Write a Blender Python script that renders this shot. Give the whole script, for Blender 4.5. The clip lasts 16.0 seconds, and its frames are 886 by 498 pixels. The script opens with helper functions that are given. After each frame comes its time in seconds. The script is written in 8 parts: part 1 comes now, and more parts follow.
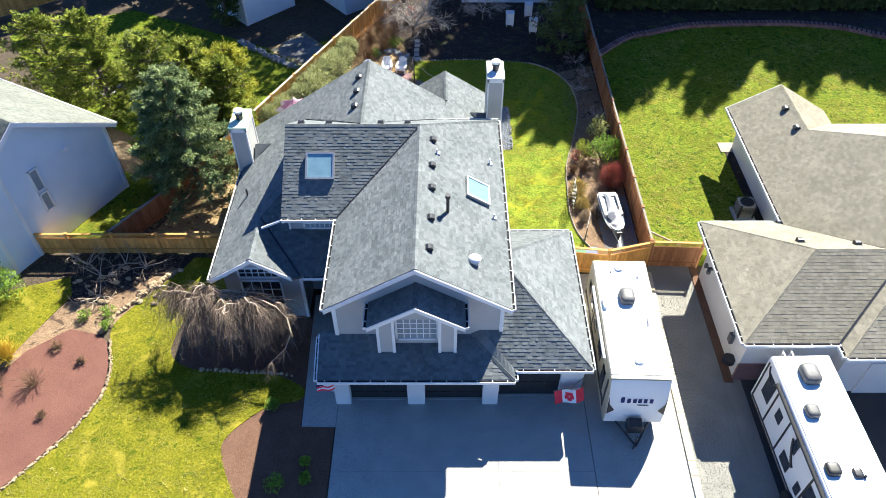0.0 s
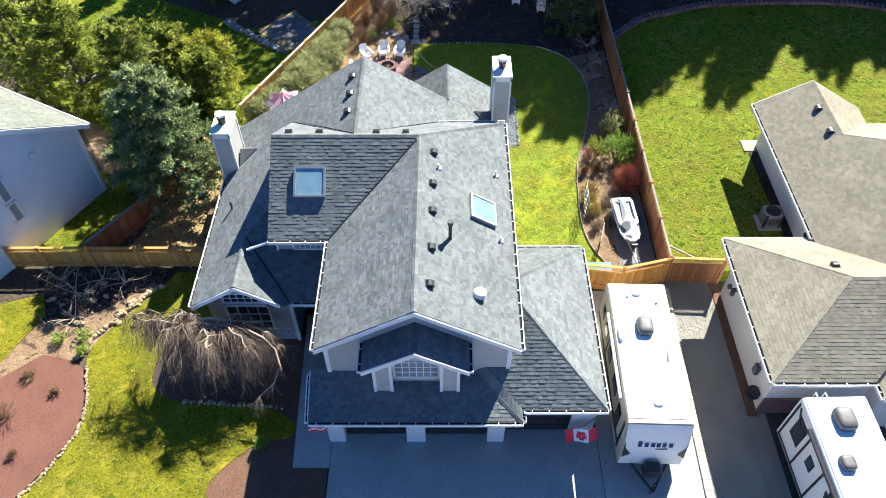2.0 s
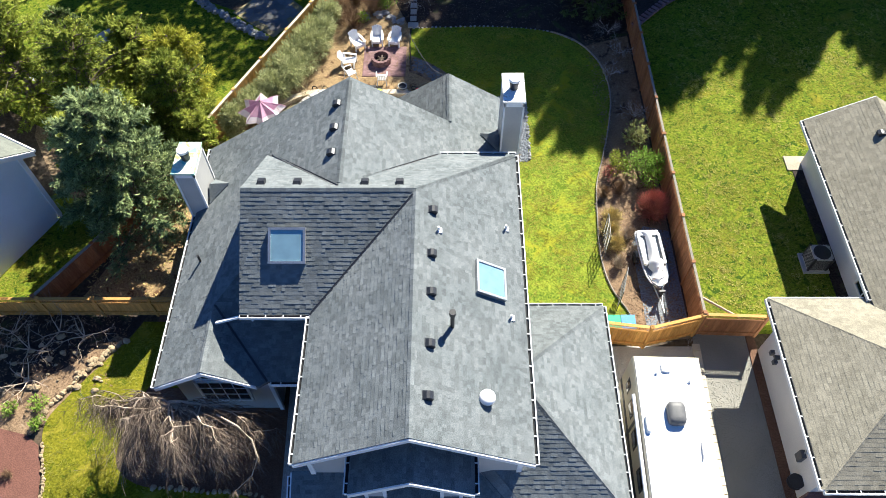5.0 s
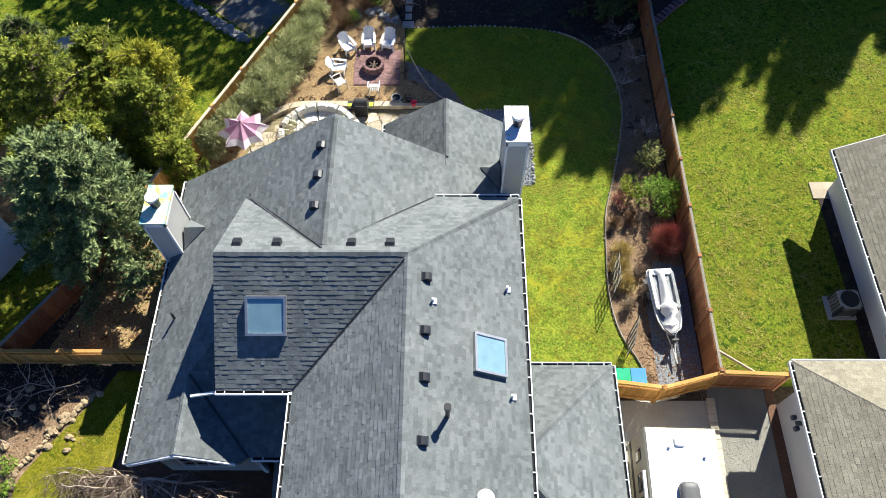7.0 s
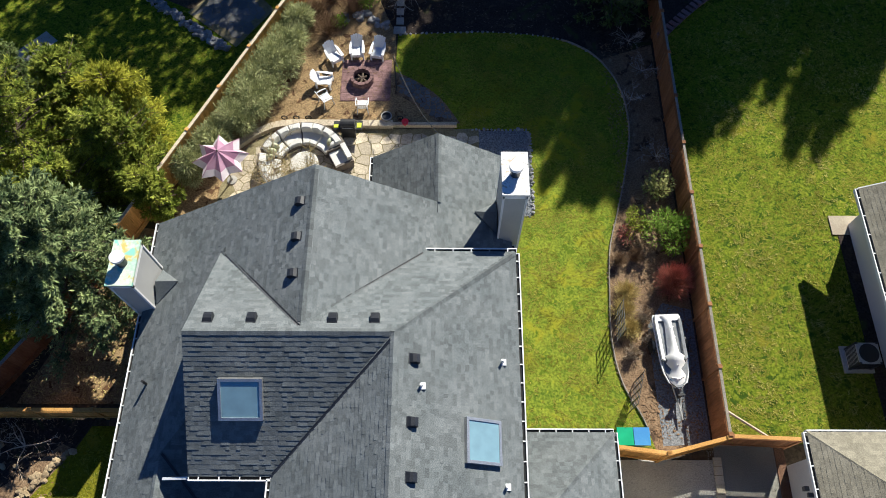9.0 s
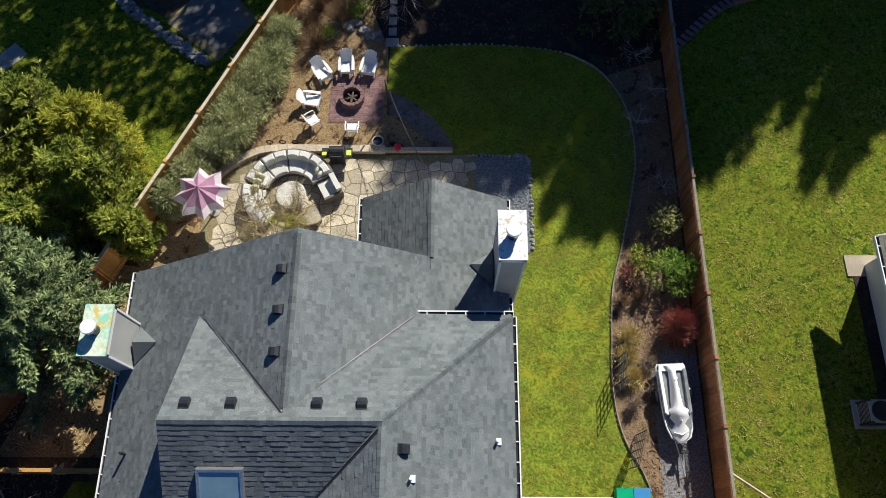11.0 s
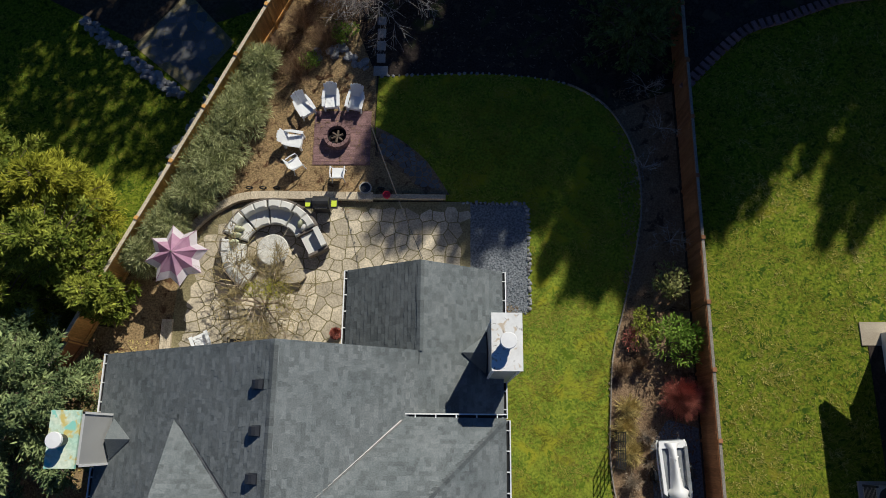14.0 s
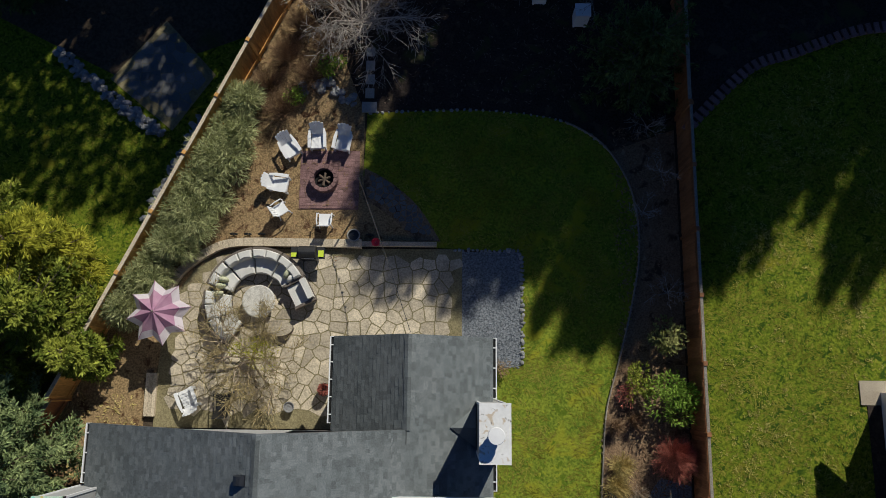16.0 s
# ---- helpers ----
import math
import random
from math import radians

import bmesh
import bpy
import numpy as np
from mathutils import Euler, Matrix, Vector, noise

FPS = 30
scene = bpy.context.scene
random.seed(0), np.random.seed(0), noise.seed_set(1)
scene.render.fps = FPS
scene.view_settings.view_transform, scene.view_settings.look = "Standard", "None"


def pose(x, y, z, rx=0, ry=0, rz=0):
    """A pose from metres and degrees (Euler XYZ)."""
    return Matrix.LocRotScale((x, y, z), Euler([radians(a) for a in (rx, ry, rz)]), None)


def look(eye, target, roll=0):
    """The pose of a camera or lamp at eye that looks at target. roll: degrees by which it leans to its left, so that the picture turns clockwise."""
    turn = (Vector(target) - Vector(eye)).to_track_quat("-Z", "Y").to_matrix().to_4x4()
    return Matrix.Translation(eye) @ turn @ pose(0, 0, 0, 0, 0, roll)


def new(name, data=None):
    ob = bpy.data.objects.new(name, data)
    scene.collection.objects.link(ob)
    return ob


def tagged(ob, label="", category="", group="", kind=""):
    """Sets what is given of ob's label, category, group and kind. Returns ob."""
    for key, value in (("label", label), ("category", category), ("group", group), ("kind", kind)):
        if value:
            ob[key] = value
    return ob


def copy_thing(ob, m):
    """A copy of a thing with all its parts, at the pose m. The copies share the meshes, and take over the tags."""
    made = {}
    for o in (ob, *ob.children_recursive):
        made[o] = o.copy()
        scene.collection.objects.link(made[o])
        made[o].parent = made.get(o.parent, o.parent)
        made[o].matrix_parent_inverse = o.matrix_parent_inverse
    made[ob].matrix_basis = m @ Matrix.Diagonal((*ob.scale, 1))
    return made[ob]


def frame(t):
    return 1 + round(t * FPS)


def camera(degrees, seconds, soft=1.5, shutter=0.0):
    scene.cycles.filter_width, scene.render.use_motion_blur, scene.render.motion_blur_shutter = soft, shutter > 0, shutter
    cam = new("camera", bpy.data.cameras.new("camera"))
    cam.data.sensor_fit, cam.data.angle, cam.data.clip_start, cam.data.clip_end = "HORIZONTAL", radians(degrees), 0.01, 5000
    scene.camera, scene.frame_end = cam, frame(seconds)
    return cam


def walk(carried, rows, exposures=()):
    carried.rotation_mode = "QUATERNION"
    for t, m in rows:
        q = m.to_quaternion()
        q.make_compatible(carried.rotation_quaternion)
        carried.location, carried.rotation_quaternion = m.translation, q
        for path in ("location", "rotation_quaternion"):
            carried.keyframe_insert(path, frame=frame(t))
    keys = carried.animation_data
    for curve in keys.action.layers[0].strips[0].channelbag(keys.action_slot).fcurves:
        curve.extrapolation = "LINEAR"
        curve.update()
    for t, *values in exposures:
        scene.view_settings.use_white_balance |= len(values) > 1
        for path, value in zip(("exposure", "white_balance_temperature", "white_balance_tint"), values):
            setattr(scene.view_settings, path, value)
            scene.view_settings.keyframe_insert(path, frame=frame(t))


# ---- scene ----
# the camera: a drone that flies level over the house and tilts down
cam = camera(63.5, 16.0, soft=0.75)
METRES, EYE, TILT, LEAN, TURN = 34.0, 27.1, -46.0, 0.0, 0.0
ROWS = [
    (0.0, 0.0, 0.0, 0.0, 0.0, 0.0, -0.0),
    (0.5, 0.0002, 0.019, 0.0194, -0.0, -0.9, -0.01),
    (1.0, -0.0002, 0.0384, 0.0403, 0.02, -1.84, -0.01),
    (1.5, -0.0011, 0.0596, 0.0623, 0.02, -2.77, -0.0),
    (2.0, -0.0017, 0.0819, 0.0843, 0.03, -3.67, 0.0),
    (2.5, -0.0017, 0.1055, 0.1074, 0.07, -4.66, -0.01),
    (3.0, -0.0025, 0.1293, 0.1321, 0.07, -5.76, -0.01),
    (3.5, -0.0025, 0.153, 0.1575, 0.09, -6.83, -0.02),
    (4.0, -0.002, 0.1772, 0.1828, 0.12, -7.88, -0.01),
    (6.5, 0.0023, 0.297, 0.3112, 0.24, -13.4, -0.01),
    (7.0, 0.0047, 0.3197, 0.3357, 0.28, -14.46, -0.01),
    (7.5, 0.0066, 0.3423, 0.3595, 0.25, -15.52, -0.02),
    (8.0, 0.0097, 0.3643, 0.3827, 0.32, -16.54, -0.01),
    (8.5, 0.0116, 0.3865, 0.4057, 0.3, -17.64, -0.04),
    (9.0, 0.0138, 0.408, 0.4287, 0.35, -18.72, -0.05),
    (11.5, 0.0229, 0.5079, 0.537, 0.48, -24.01, -0.04),
    (12.0, 0.0241, 0.5268, 0.5564, 0.49, -25.02, -0.05),
    (12.5, 0.0258, 0.5465, 0.5765, 0.53, -26.12, -0.06),
    (13.0, 0.0281, 0.5653, 0.5956, 0.57, -27.1, -0.05),
    (13.5, 0.0293, 0.585, 0.6166, 0.56, -28.17, -0.08),
    (14.0, 0.0301, 0.6047, 0.6372, 0.55, -29.2, -0.12),
    (14.5, 0.0328, 0.6248, 0.6585, 0.6, -30.25, -0.1),
    (15.0, 0.0355, 0.6458, 0.6804, 0.65, -31.32, -0.09),
    (15.5, 0.039, 0.6673, 0.7026, 0.7, -32.42, -0.11),
    (16.0, 0.0417, 0.6874, 0.724, 0.73, -33.42, -0.11),
]
WARM = 4750
EXPOSURES = [(t, stops, WARM, 11) for t, stops in ((0.0, 2.0), (3.5, 1.8), (7.0, 1.37), (9.0, 0.88), (12.5, 0.38), (16.0, -0.12))]
walk(cam, [(t, pose(0, 0, EYE, TILT, LEAN, TURN) @ pose(METRES * x, METRES * y, METRES * z, 90 + pitch, roll, yaw)) for t, x, y, z, yaw, pitch, roll in ROWS], EXPOSURES)

# ---- daylight ----
SUN_EL, SUN_AZ = radians(40.5), radians(28)
SUN_DIR = Vector((math.cos(SUN_EL) * math.sin(SUN_AZ), math.cos(SUN_EL) * math.cos(SUN_AZ), math.sin(SUN_EL)))
world = bpy.data.worlds.new("sky")
scene.world = world
world.use_nodes = True
sky = world.node_tree.nodes.new("ShaderNodeTexSky")
sky.sky_type, sky.sun_disc = "NISHITA", False
sky.air_density, sky.dust_density, sky.ozone_density = 0.75, 0.0, 4.0
sky.sun_elevation, sky.sun_rotation = SUN_EL, SUN_AZ
world.node_tree.links.new(sky.outputs[0], world.node_tree.nodes["Background"].inputs[0])
world.node_tree.nodes["Background"].inputs[1].default_value = 0.038
sun = new("sun", bpy.data.lights.new("sun", "SUN"))
sun.data.energy, sun.data.angle, sun.data.color = 5.0, radians(0.53), (1.0, 0.775, 0.465)
sun.matrix_world = look(SUN_DIR * 200, (0, 0, 0))

# ---- materials ----
MATS = {}


def mat(name, c1, c2, scale=2.0, fine=40.0, rough=0.85, bump=0.15, metal=0.0, island=0.0, obj=0.0, fine_mix=0.35, spec=0.3, streak=(1, 1, 1), patch=None, coat=0.0):
    """A surface with two scales of variation between two colours; island / obj: tone change from piece to piece; patch: third colour in blotches."""
    m = bpy.data.materials.new(name)
    m.use_nodes = True
    nt = m.node_tree
    n, l = nt.nodes, nt.links
    b = n["Principled BSDF"]
    geo = n.new("ShaderNodeNewGeometry")
    mp = n.new("ShaderNodeMapping")
    mp.inputs["Scale"].default_value = streak
    l.new(geo.outputs["Position"], mp.inputs[0])

    def noise_tex(s, d=3.0):
        t = n.new("ShaderNodeTexNoise")
        t.inputs["Scale"].default_value, t.inputs["Detail"].default_value = s, d
        l.new(mp.outputs[0], t.inputs["Vector"])
        return t

    def mix(fac, a, c, kind="MIX"):
        x = n.new("ShaderNodeMix")
        x.data_type, x.blend_type = "RGBA", kind
        if isinstance(fac, float):
            x.inputs[0].default_value = fac
        else:
            l.new(fac, x.inputs[0])
        for i, v in ((6, a), (7, c)):
            if isinstance(v, tuple):
                x.inputs[i].default_value = (*v, 1)
            else:
                l.new(v, x.inputs[i])
        return x.outputs[2]

    def ramp(src, lo, hi):
        r = n.new("ShaderNodeMapRange")
        r.inputs[1].default_value, r.inputs[2].default_value = lo, hi
        l.new(src, r.inputs[0])
        return r.outputs[0]

    big, small = noise_tex(scale), noise_tex(fine, 4.0)
    col = mix(ramp(big.outputs[0], 0.35, 0.65), c1, c2)
    dark = tuple(0.45 * v for v in c1)
    light = tuple(min(1.0, 1.5 * v) for v in c2)
    col = mix(fine_mix, col, mix(ramp(small.outputs[0], 0.36, 0.64), dark, light))
    for spot in patch or ():
        third = noise_tex(spot[1], 3.0)
        third.inputs["Distortion"].default_value = 0.6
        col = mix(ramp(third.outputs[0], spot[2], spot[2] + 0.08), col, spot[0])
    for amount, src in ((island, geo.outputs["Random Per Island"]), (obj, None)):
        if amount:
            if src is None:
                src = n.new("ShaderNodeObjectInfo").outputs["Random"]
            r = n.new("ShaderNodeMapRange")
            r.inputs[3].default_value, r.inputs[4].default_value = 1 - amount, 1 + amount
            l.new(src, r.inputs[0])
            cb = n.new("ShaderNodeCombineColor")
            for i in range(3):
                l.new(r.outputs[0], cb.inputs[i])
            col = mix(1.0, col, cb.outputs[0], "MULTIPLY")
    l.new(col, b.inputs["Base Color"])
    b.inputs["Roughness"].default_value, b.inputs["Metallic"].default_value = rough, metal
    b.inputs["Specular IOR Level"].default_value = spec
    b.inputs["Coat Weight"].default_value = coat
    if bump:
        bp = n.new("ShaderNodeBump")
        bp.inputs["Strength"].default_value, bp.inputs["Distance"].default_value = min(1.0, bump), 0.02
        l.new(small.outputs[0], bp.inputs["Height"])
        l.new(bp.outputs[0], b.inputs["Normal"])
    MATS[name] = m
    return m


def glass(name, tint, rough=0.03):
    """A pane with a dark or light room behind it: glossy, near-opaque."""
    m = mat(name, tint, tuple(1.15 * v for v in tint), 0.6, 3.0, rough, 0.0, spec=0.9, fine_mix=0.1)
    m.node_tree.nodes["Principled BSDF"].inputs["Coat Weight"].default_value = 1.0
    return m


# ---- mesh tools ----
class G:
    """Collects vertices and faces of one mesh."""

    def __init__(self):
        self.v, self.f = [], []

    def add(self, vs, fs):
        k = len(self.v)
        self.v += [tuple(p) for p in vs]
        self.f += [tuple(i + k for i in q) for q in fs]
        return self

    def box(self, x0, x1, y0, y1, z0, z1, m=None):
        p = [(x, y, z) for z in (z0, z1) for x, y in ((x0, y0), (x1, y0), (x1, y1), (x0, y1))]
        if m is not None:
            p = [m @ Vector(q) for q in p]
        return self.add(p, [(3, 2, 1, 0), (4, 5, 6, 7), (0, 1, 5, 4), (1, 2, 6, 5), (2, 3, 7, 6), (3, 0, 4, 7)])

    def prism(self, poly, z0, z1):
        """An upright prism over an outline that runs counter-clockwise; z1 may be a list of heights."""
        k = len(poly)
        tops = z1 if isinstance(z1, (list, tuple)) else [z1] * k
        bots = z0 if isinstance(z0, (list, tuple)) else [z0] * k
        vs = [(x, y, b) for (x, y), b in zip(poly, bots)] + [(x, y, h) for (x, y), h in zip(poly, tops)]
        return self.add(vs, [tuple(range(k))[::-1], tuple(range(k, 2 * k))] + [(i, (i + 1) % k, k + (i + 1) % k, k + i) for i in range(k)])

    def wall(self, pts, p, q, t):
        """An upright slab of thickness t whose outline pts = (distance along p to q, height)."""
        d = Vector((q[0] - p[0], q[1] - p[1], 0)).normalized()
        nrm = Vector((d.y, -d.x, 0)) * t
        a = [Vector((p[0], p[1], 0)) + d * s + Vector((0, 0, h)) for s, h in pts]
        k = len(a)
        return self.add(a + [c - nrm for c in a], [tuple(range(k)), tuple(range(k, 2 * k))[::-1]] + [((i + 1) % k, i, k + i, k + (i + 1) % k) for i in range(k)])

    def tube(self, pts, radii, n=5):
        pts = [Vector(p) for p in pts]
        rings = []
        for i, p in enumerate(pts):
            d = (pts[min(i + 1, len(pts) - 1)] - pts[max(i - 1, 0)]).normalized()
            a = d.orthogonal().normalized()
            b = d.cross(a)
            r = radii[i] if isinstance(radii, (list, tuple)) else radii
            rings.append([p + r * (math.cos(2 * math.pi * j / n) * a + math.sin(2 * math.pi * j / n) * b) for j in range(n)])
        vs = [q for ring in rings for q in ring]
        fs = [(i * n + j, i * n + (j + 1) % n, (i + 1) * n + (j + 1) % n, (i + 1) * n + j) for i in range(len(pts) - 1) for j in range(n)]
        return self.add(vs, fs + [tuple(range(n))[::-1], tuple(range(len(vs) - n, len(vs)))])

    def lathe(self, profile, c=(0, 0, 0), n=20, caps=True):
        vs = [(c[0] + r * math.cos(2 * math.pi * j / n), c[1] + r * math.sin(2 * math.pi * j / n), c[2] + z) for r, z in profile for j in range(n)]
        k = len(profile)
        fs = [(i * n + j, i * n + (j + 1) % n, (i + 1) * n + (j + 1) % n, (i + 1) * n + j) for i in range(k - 1) for j in range(n)]
        if caps:
            fs += [tuple(range(n))[::-1], tuple(range((k - 1) * n, k * n))]
        return self.add(vs, fs)

    def blob(self, c, r, n=6, rough=0.2):
        """A rounded uneven stone."""
        rows, cols = 4, n
        vs = [(c[0], c[1], c[2] - r[2])]
        for i in range(1, rows):
            th = math.pi * i / rows - math.pi / 2
            for j in range(cols):
                k = 1 + random.uniform(-rough, rough)
                a = 2 * math.pi * (j + 0.3 * i) / cols
                vs.append((c[0] + k * r[0] * math.cos(th) * math.cos(a), c[1] + k * r[1] * math.cos(th) * math.sin(a), c[2] + k * r[2] * math.sin(th)))
        vs.append((c[0], c[1], c[2] + r[2]))
        fs = [(0, 1 + (j + 1) % cols, 1 + j) for j in range(cols)]
        for i in range(rows - 2):
            for j in range(cols):
                a, b = 1 + i * cols + j, 1 + i * cols + (j + 1) % cols
                fs.append((a, b, b + cols, a + cols))
        t = len(vs) - 1
        fs += [(t - cols + j, t - cols + (j + 1) % cols, t) for j in range(cols)]
        return self.add(vs, fs)

    def ribbon(self, p, d, up, length, width):
        """A small leaf: a folded lozenge from p along d."""
        s = d.cross(up)
        if s.length < 1e-4:
            s = d.orthogonal()
        s = s.normalized() * width * 0.5
        a, e = p + d * length * 0.5, p + d * length
        return self.add([p, a + s, e, a - s], [(0, 1, 2, 3)])

    def mesh(self, name, smooth=False):
        me = bpy.data.meshes.new(name)
        me.from_pydata(self.v, [], self.f)
        if smooth:
            me.polygons.foreach_set("use_smooth", [True] * len(me.polygons))
        return me


def world_of(ob):
    """An object's place in the world, from its parents'."""
    return ob.matrix_basis.copy() if ob.parent is None else world_of(ob.parent) @ ob.matrix_parent_inverse @ ob.matrix_basis


def part(name, g, material, parent=None, label="", smooth=False, world_place=True):
    """Links a mesh as one object, under a thing or a part if given; its coordinates are the world's unless world_place is off."""
    me = g.mesh(name, smooth) if isinstance(g, G) else g
    if not me.materials:
        me.materials.append(material)
    ob = new(name, me)
    if parent is not None:
        ob.parent = parent
        if world_place:
            ob.matrix_parent_inverse = world_of(parent).inverted()
    return tagged(ob, label)


def thing(name, label, category, group="", at=(0, 0, 0), rz=0.0):
    ob = new(name)
    ob.matrix_basis = pose(*at, 0, 0, rz)
    ob.empty_display_size = 0.3
    return tagged(ob, label, category, group)


def ground_piece(name, poly, z0, z1, material, label, category="", kind="structure"):
    return tagged(part(name, G().prism(poly, z0, z1), material), label, category, "", kind)


def smooth_line(pts, per=6, closed=False):
    """A Catmull-Rom line through the points."""
    n = len(pts)
    out = []
    for i in range(n if closed else n - 1):
        p = [Vector(pts[(i + k) % n] if closed else pts[min(max(i + k, 0), n - 1)]) for k in (-1, 0, 1, 2)]
        for j in range(per):
            t = j / per
            out.append(0.5 * (2 * p[1] + (p[2] - p[0]) * t + (2 * p[0] - 5 * p[1] + 4 * p[2] - p[3]) * t * t + (3 * p[1] - p[0] - 3 * p[2] + p[3]) * t ** 3))
    if not closed:
        out.append(Vector(pts[-1]))
    return [tuple(q) for q in out]


def inside(p, poly):
    c, j = False, len(poly) - 1
    for i in range(len(poly)):
        (xi, yi), (xj, yj) = poly[i][:2], poly[j][:2]
        if (yi > p[1]) != (yj > p[1]) and p[0] < (xj - xi) * (p[1] - yi) / (yj - yi) + xi:
            c = not c
        j = i
    return c


def clip(poly, axis, limit, keep_above):
    """Cuts an outline of (u, v) at u or v = limit."""
    out = []
    for i, a in enumerate(poly):
        b = poly[(i + 1) % len(poly)]
        ina, inb = (a[axis] >= limit) == keep_above, (b[axis] >= limit) == keep_above
        if ina:
            out.append(a)
        if ina != inb:
            t = (limit - a[axis]) / (b[axis] - a[axis])
            out.append((a[0] + t * (b[0] - a[0]), a[1] + t * (b[1] - a[1])))
    return out


def plane_through(p, q, r):
    """(a, b, c) of z = a + b x + c y."""
    n = (Vector(q) - Vector(p)).cross(Vector(r) - Vector(p))
    b, c = -n.x / n.z, -n.y / n.z
    return p[2] - b * p[0] - c * p[1], b, c


def roof_slope(house, plane, pieces, deck_mat, shingle_mat, singles=None, thick=0.14, exposure=0.15, wide=0.26, butt_k=1.0, deck_name="roof_slope"):
    """A roof plane: a deck over each outline, and shingles in courses, each one a wedge with a butt edge. singles: a stretch (x0, x1, y0, y1) whose
    whole shingles are parts of their own."""
    a, b, c = plane
    z = lambda x, y: a + b * x + c * y
    g = math.hypot(b, c)
    n = Vector((-b, -c, 1)).normalized()
    up = Vector((b / g, c / g, g)).normalized()
    u = up.cross(n)
    o = Vector((0, 0, a))
    deck = G()
    for poly in pieces:
        deck.prism(poly, [z(*p) - thick for p in poly], [z(*p) - 0.006 for p in poly])
    deck = part(deck_name, deck, deck_mat, house)
    sh = G()
    kinds = {}
    made = 0
    for poly in pieces:
        flat = [((Vector((x, y, z(x, y))) - o).dot(u), (Vector((x, y, z(x, y))) - o).dot(up)) for x, y in poly]
        v0, v1 = min(p[1] for p in flat), max(p[1] for p in flat)
        for row in range(math.floor(v0 / exposure), math.ceil(v1 / exposure)):
            lo = row * exposure
            strip = clip(clip(flat, 1, lo, True), 1, lo + exposure, False) if flat else []
            if len(strip) < 3:
                continue
            s0, s1 = min(p[0] for p in strip), max(p[0] for p in strip)
            rnd = random.Random(row * 7919 + 13)
            x = -40.0 + rnd.uniform(0, wide)
            while x < s1:
                w = wide * rnd.choice((0.45, 0.6, 0.8, 1.0))
                t = butt_k * rnd.choice((0.004, 0.009, 0.015))
                if x + w > s0:
                    cell = clip(clip(strip, 0, x, True), 0, x + w, False)
                    if len(cell) >= 3:
                        whole = len(cell) == 4 and abs((cell[0][0] + cell[1][0] + cell[2][0] + cell[3][0]) / 4 - x - w / 2) < 0.002 and max(p[1] for p in cell) - min(p[1] for p in cell) > exposure * 0.99
                        mid = o + u * (x + w / 2) + up * (lo + exposure / 2)
                        lift = lambda p: n * (t * (1 - (p[1] - lo) / exposure) + 0.003)
                        if whole and singles and made < 290 and singles[0] < mid.x < singles[1] and singles[2] < mid.y < singles[3]:
                            key = (round(w, 3), t)
                            if key not in kinds:
                                e = exposure / 2
                                kinds[key] = G().add([(-w / 2, -e, 0), (w / 2, -e, 0), (w / 2, -e, t), (-w / 2, -e, t), (w / 2, e, 0.002), (-w / 2, e, 0.002)], [(0, 1, 2, 3), (3, 2, 4, 5), (1, 4, 2), (0, 3, 5)]).mesh("shingle")
                            sing = part("shingle", kinds[key], shingle_mat, deck)
                            sing.matrix_basis = Matrix.Translation(mid + n * 0.003) @ Matrix((u, up, n)).transposed().to_4x4()
                            made += 1
                        else:
                            top = [o + u * p[0] + up * p[1] + lift(p) for p in cell]
                            k = len(top)
                            faces = [tuple(range(k))]
                            butt = [i for i in range(k) if abs(cell[i][1] - lo) < 1e-6]
                            extra = []
                            if len(butt) == 2:
                                i, j = sorted(butt, key=lambda q: cell[q][0])
                                extra = [o + u * cell[q][0] + up * lo for q in (i, j)]
                                faces.append((k, k + 1, j, i))
                            sh.add(top + extra, faces)
                x += w
    tagged(part("shingles", sh, shingle_mat, deck), kind="stuff")
    return deck


def gutter(house, p, q, white, dark, out=(0, 0, 0), step=0.61):
    """A white gutter with a dark inside and hanger straps, along the eave from p to q; out points away from the roof."""
    p, q, o = Vector(p), Vector(q), Vector(out).normalized()
    d = (q - p).normalized()
    m = Matrix((d, o, Vector((0, 0, 1)))).transposed().to_4x4()
    m.translation = p
    ln = (q - p).length
    body = G()
    body.box(0, ln, 0.092, 0.13, -0.13, 0.0, m).box(0, ln, 0.0, 0.13, -0.145, -0.125, m).box(0, 0.02, 0, 0.12, -0.13, -0.005, m).box(ln - 0.02, ln, 0, 0.12, -0.13, -0.005, m)
    k = max(1, round(ln / step))
    for i in range(k):
        s = (i + 0.5) * ln / k
        body.box(s - 0.018, s + 0.018, 0.0, 0.11, -0.012, -0.002, m)
    ob = part("gutter", body, white, house, "white metal gutter with hanger straps")
    part("gutter_inside", G().box(0.02, ln - 0.02, 0.0, 0.105, -0.125, -0.06, m), dark, ob)
    return ob

SHINGLE = mat("roof_shingle_grey", (0.12, 0.134, 0.139), (0.165, 0.178, 0.182), 0.9, 34, 0.92, 0.3, island=0.2, obj=0.18, fine_mix=0.36, spec=0.08)
SHINGLE_TAN = mat("roof_shingle_taupe", (0.225, 0.208, 0.155), (0.282, 0.262, 0.2), 0.8, 30, 0.92, 0.3, island=0.15, obj=0.12, fine_mix=0.34)
SHINGLE_PALE = mat("roof_shingle_pale", (0.135, 0.145, 0.125), (0.175, 0.185, 0.155), 0.8, 55, 0.92, 0.3, island=0.16, obj=0.2, fine_mix=0.25)
DECK = mat("roof_deck_dark", (0.10, 0.10, 0.10), (0.13, 0.13, 0.13), 2, 40, 0.9, 0.1)
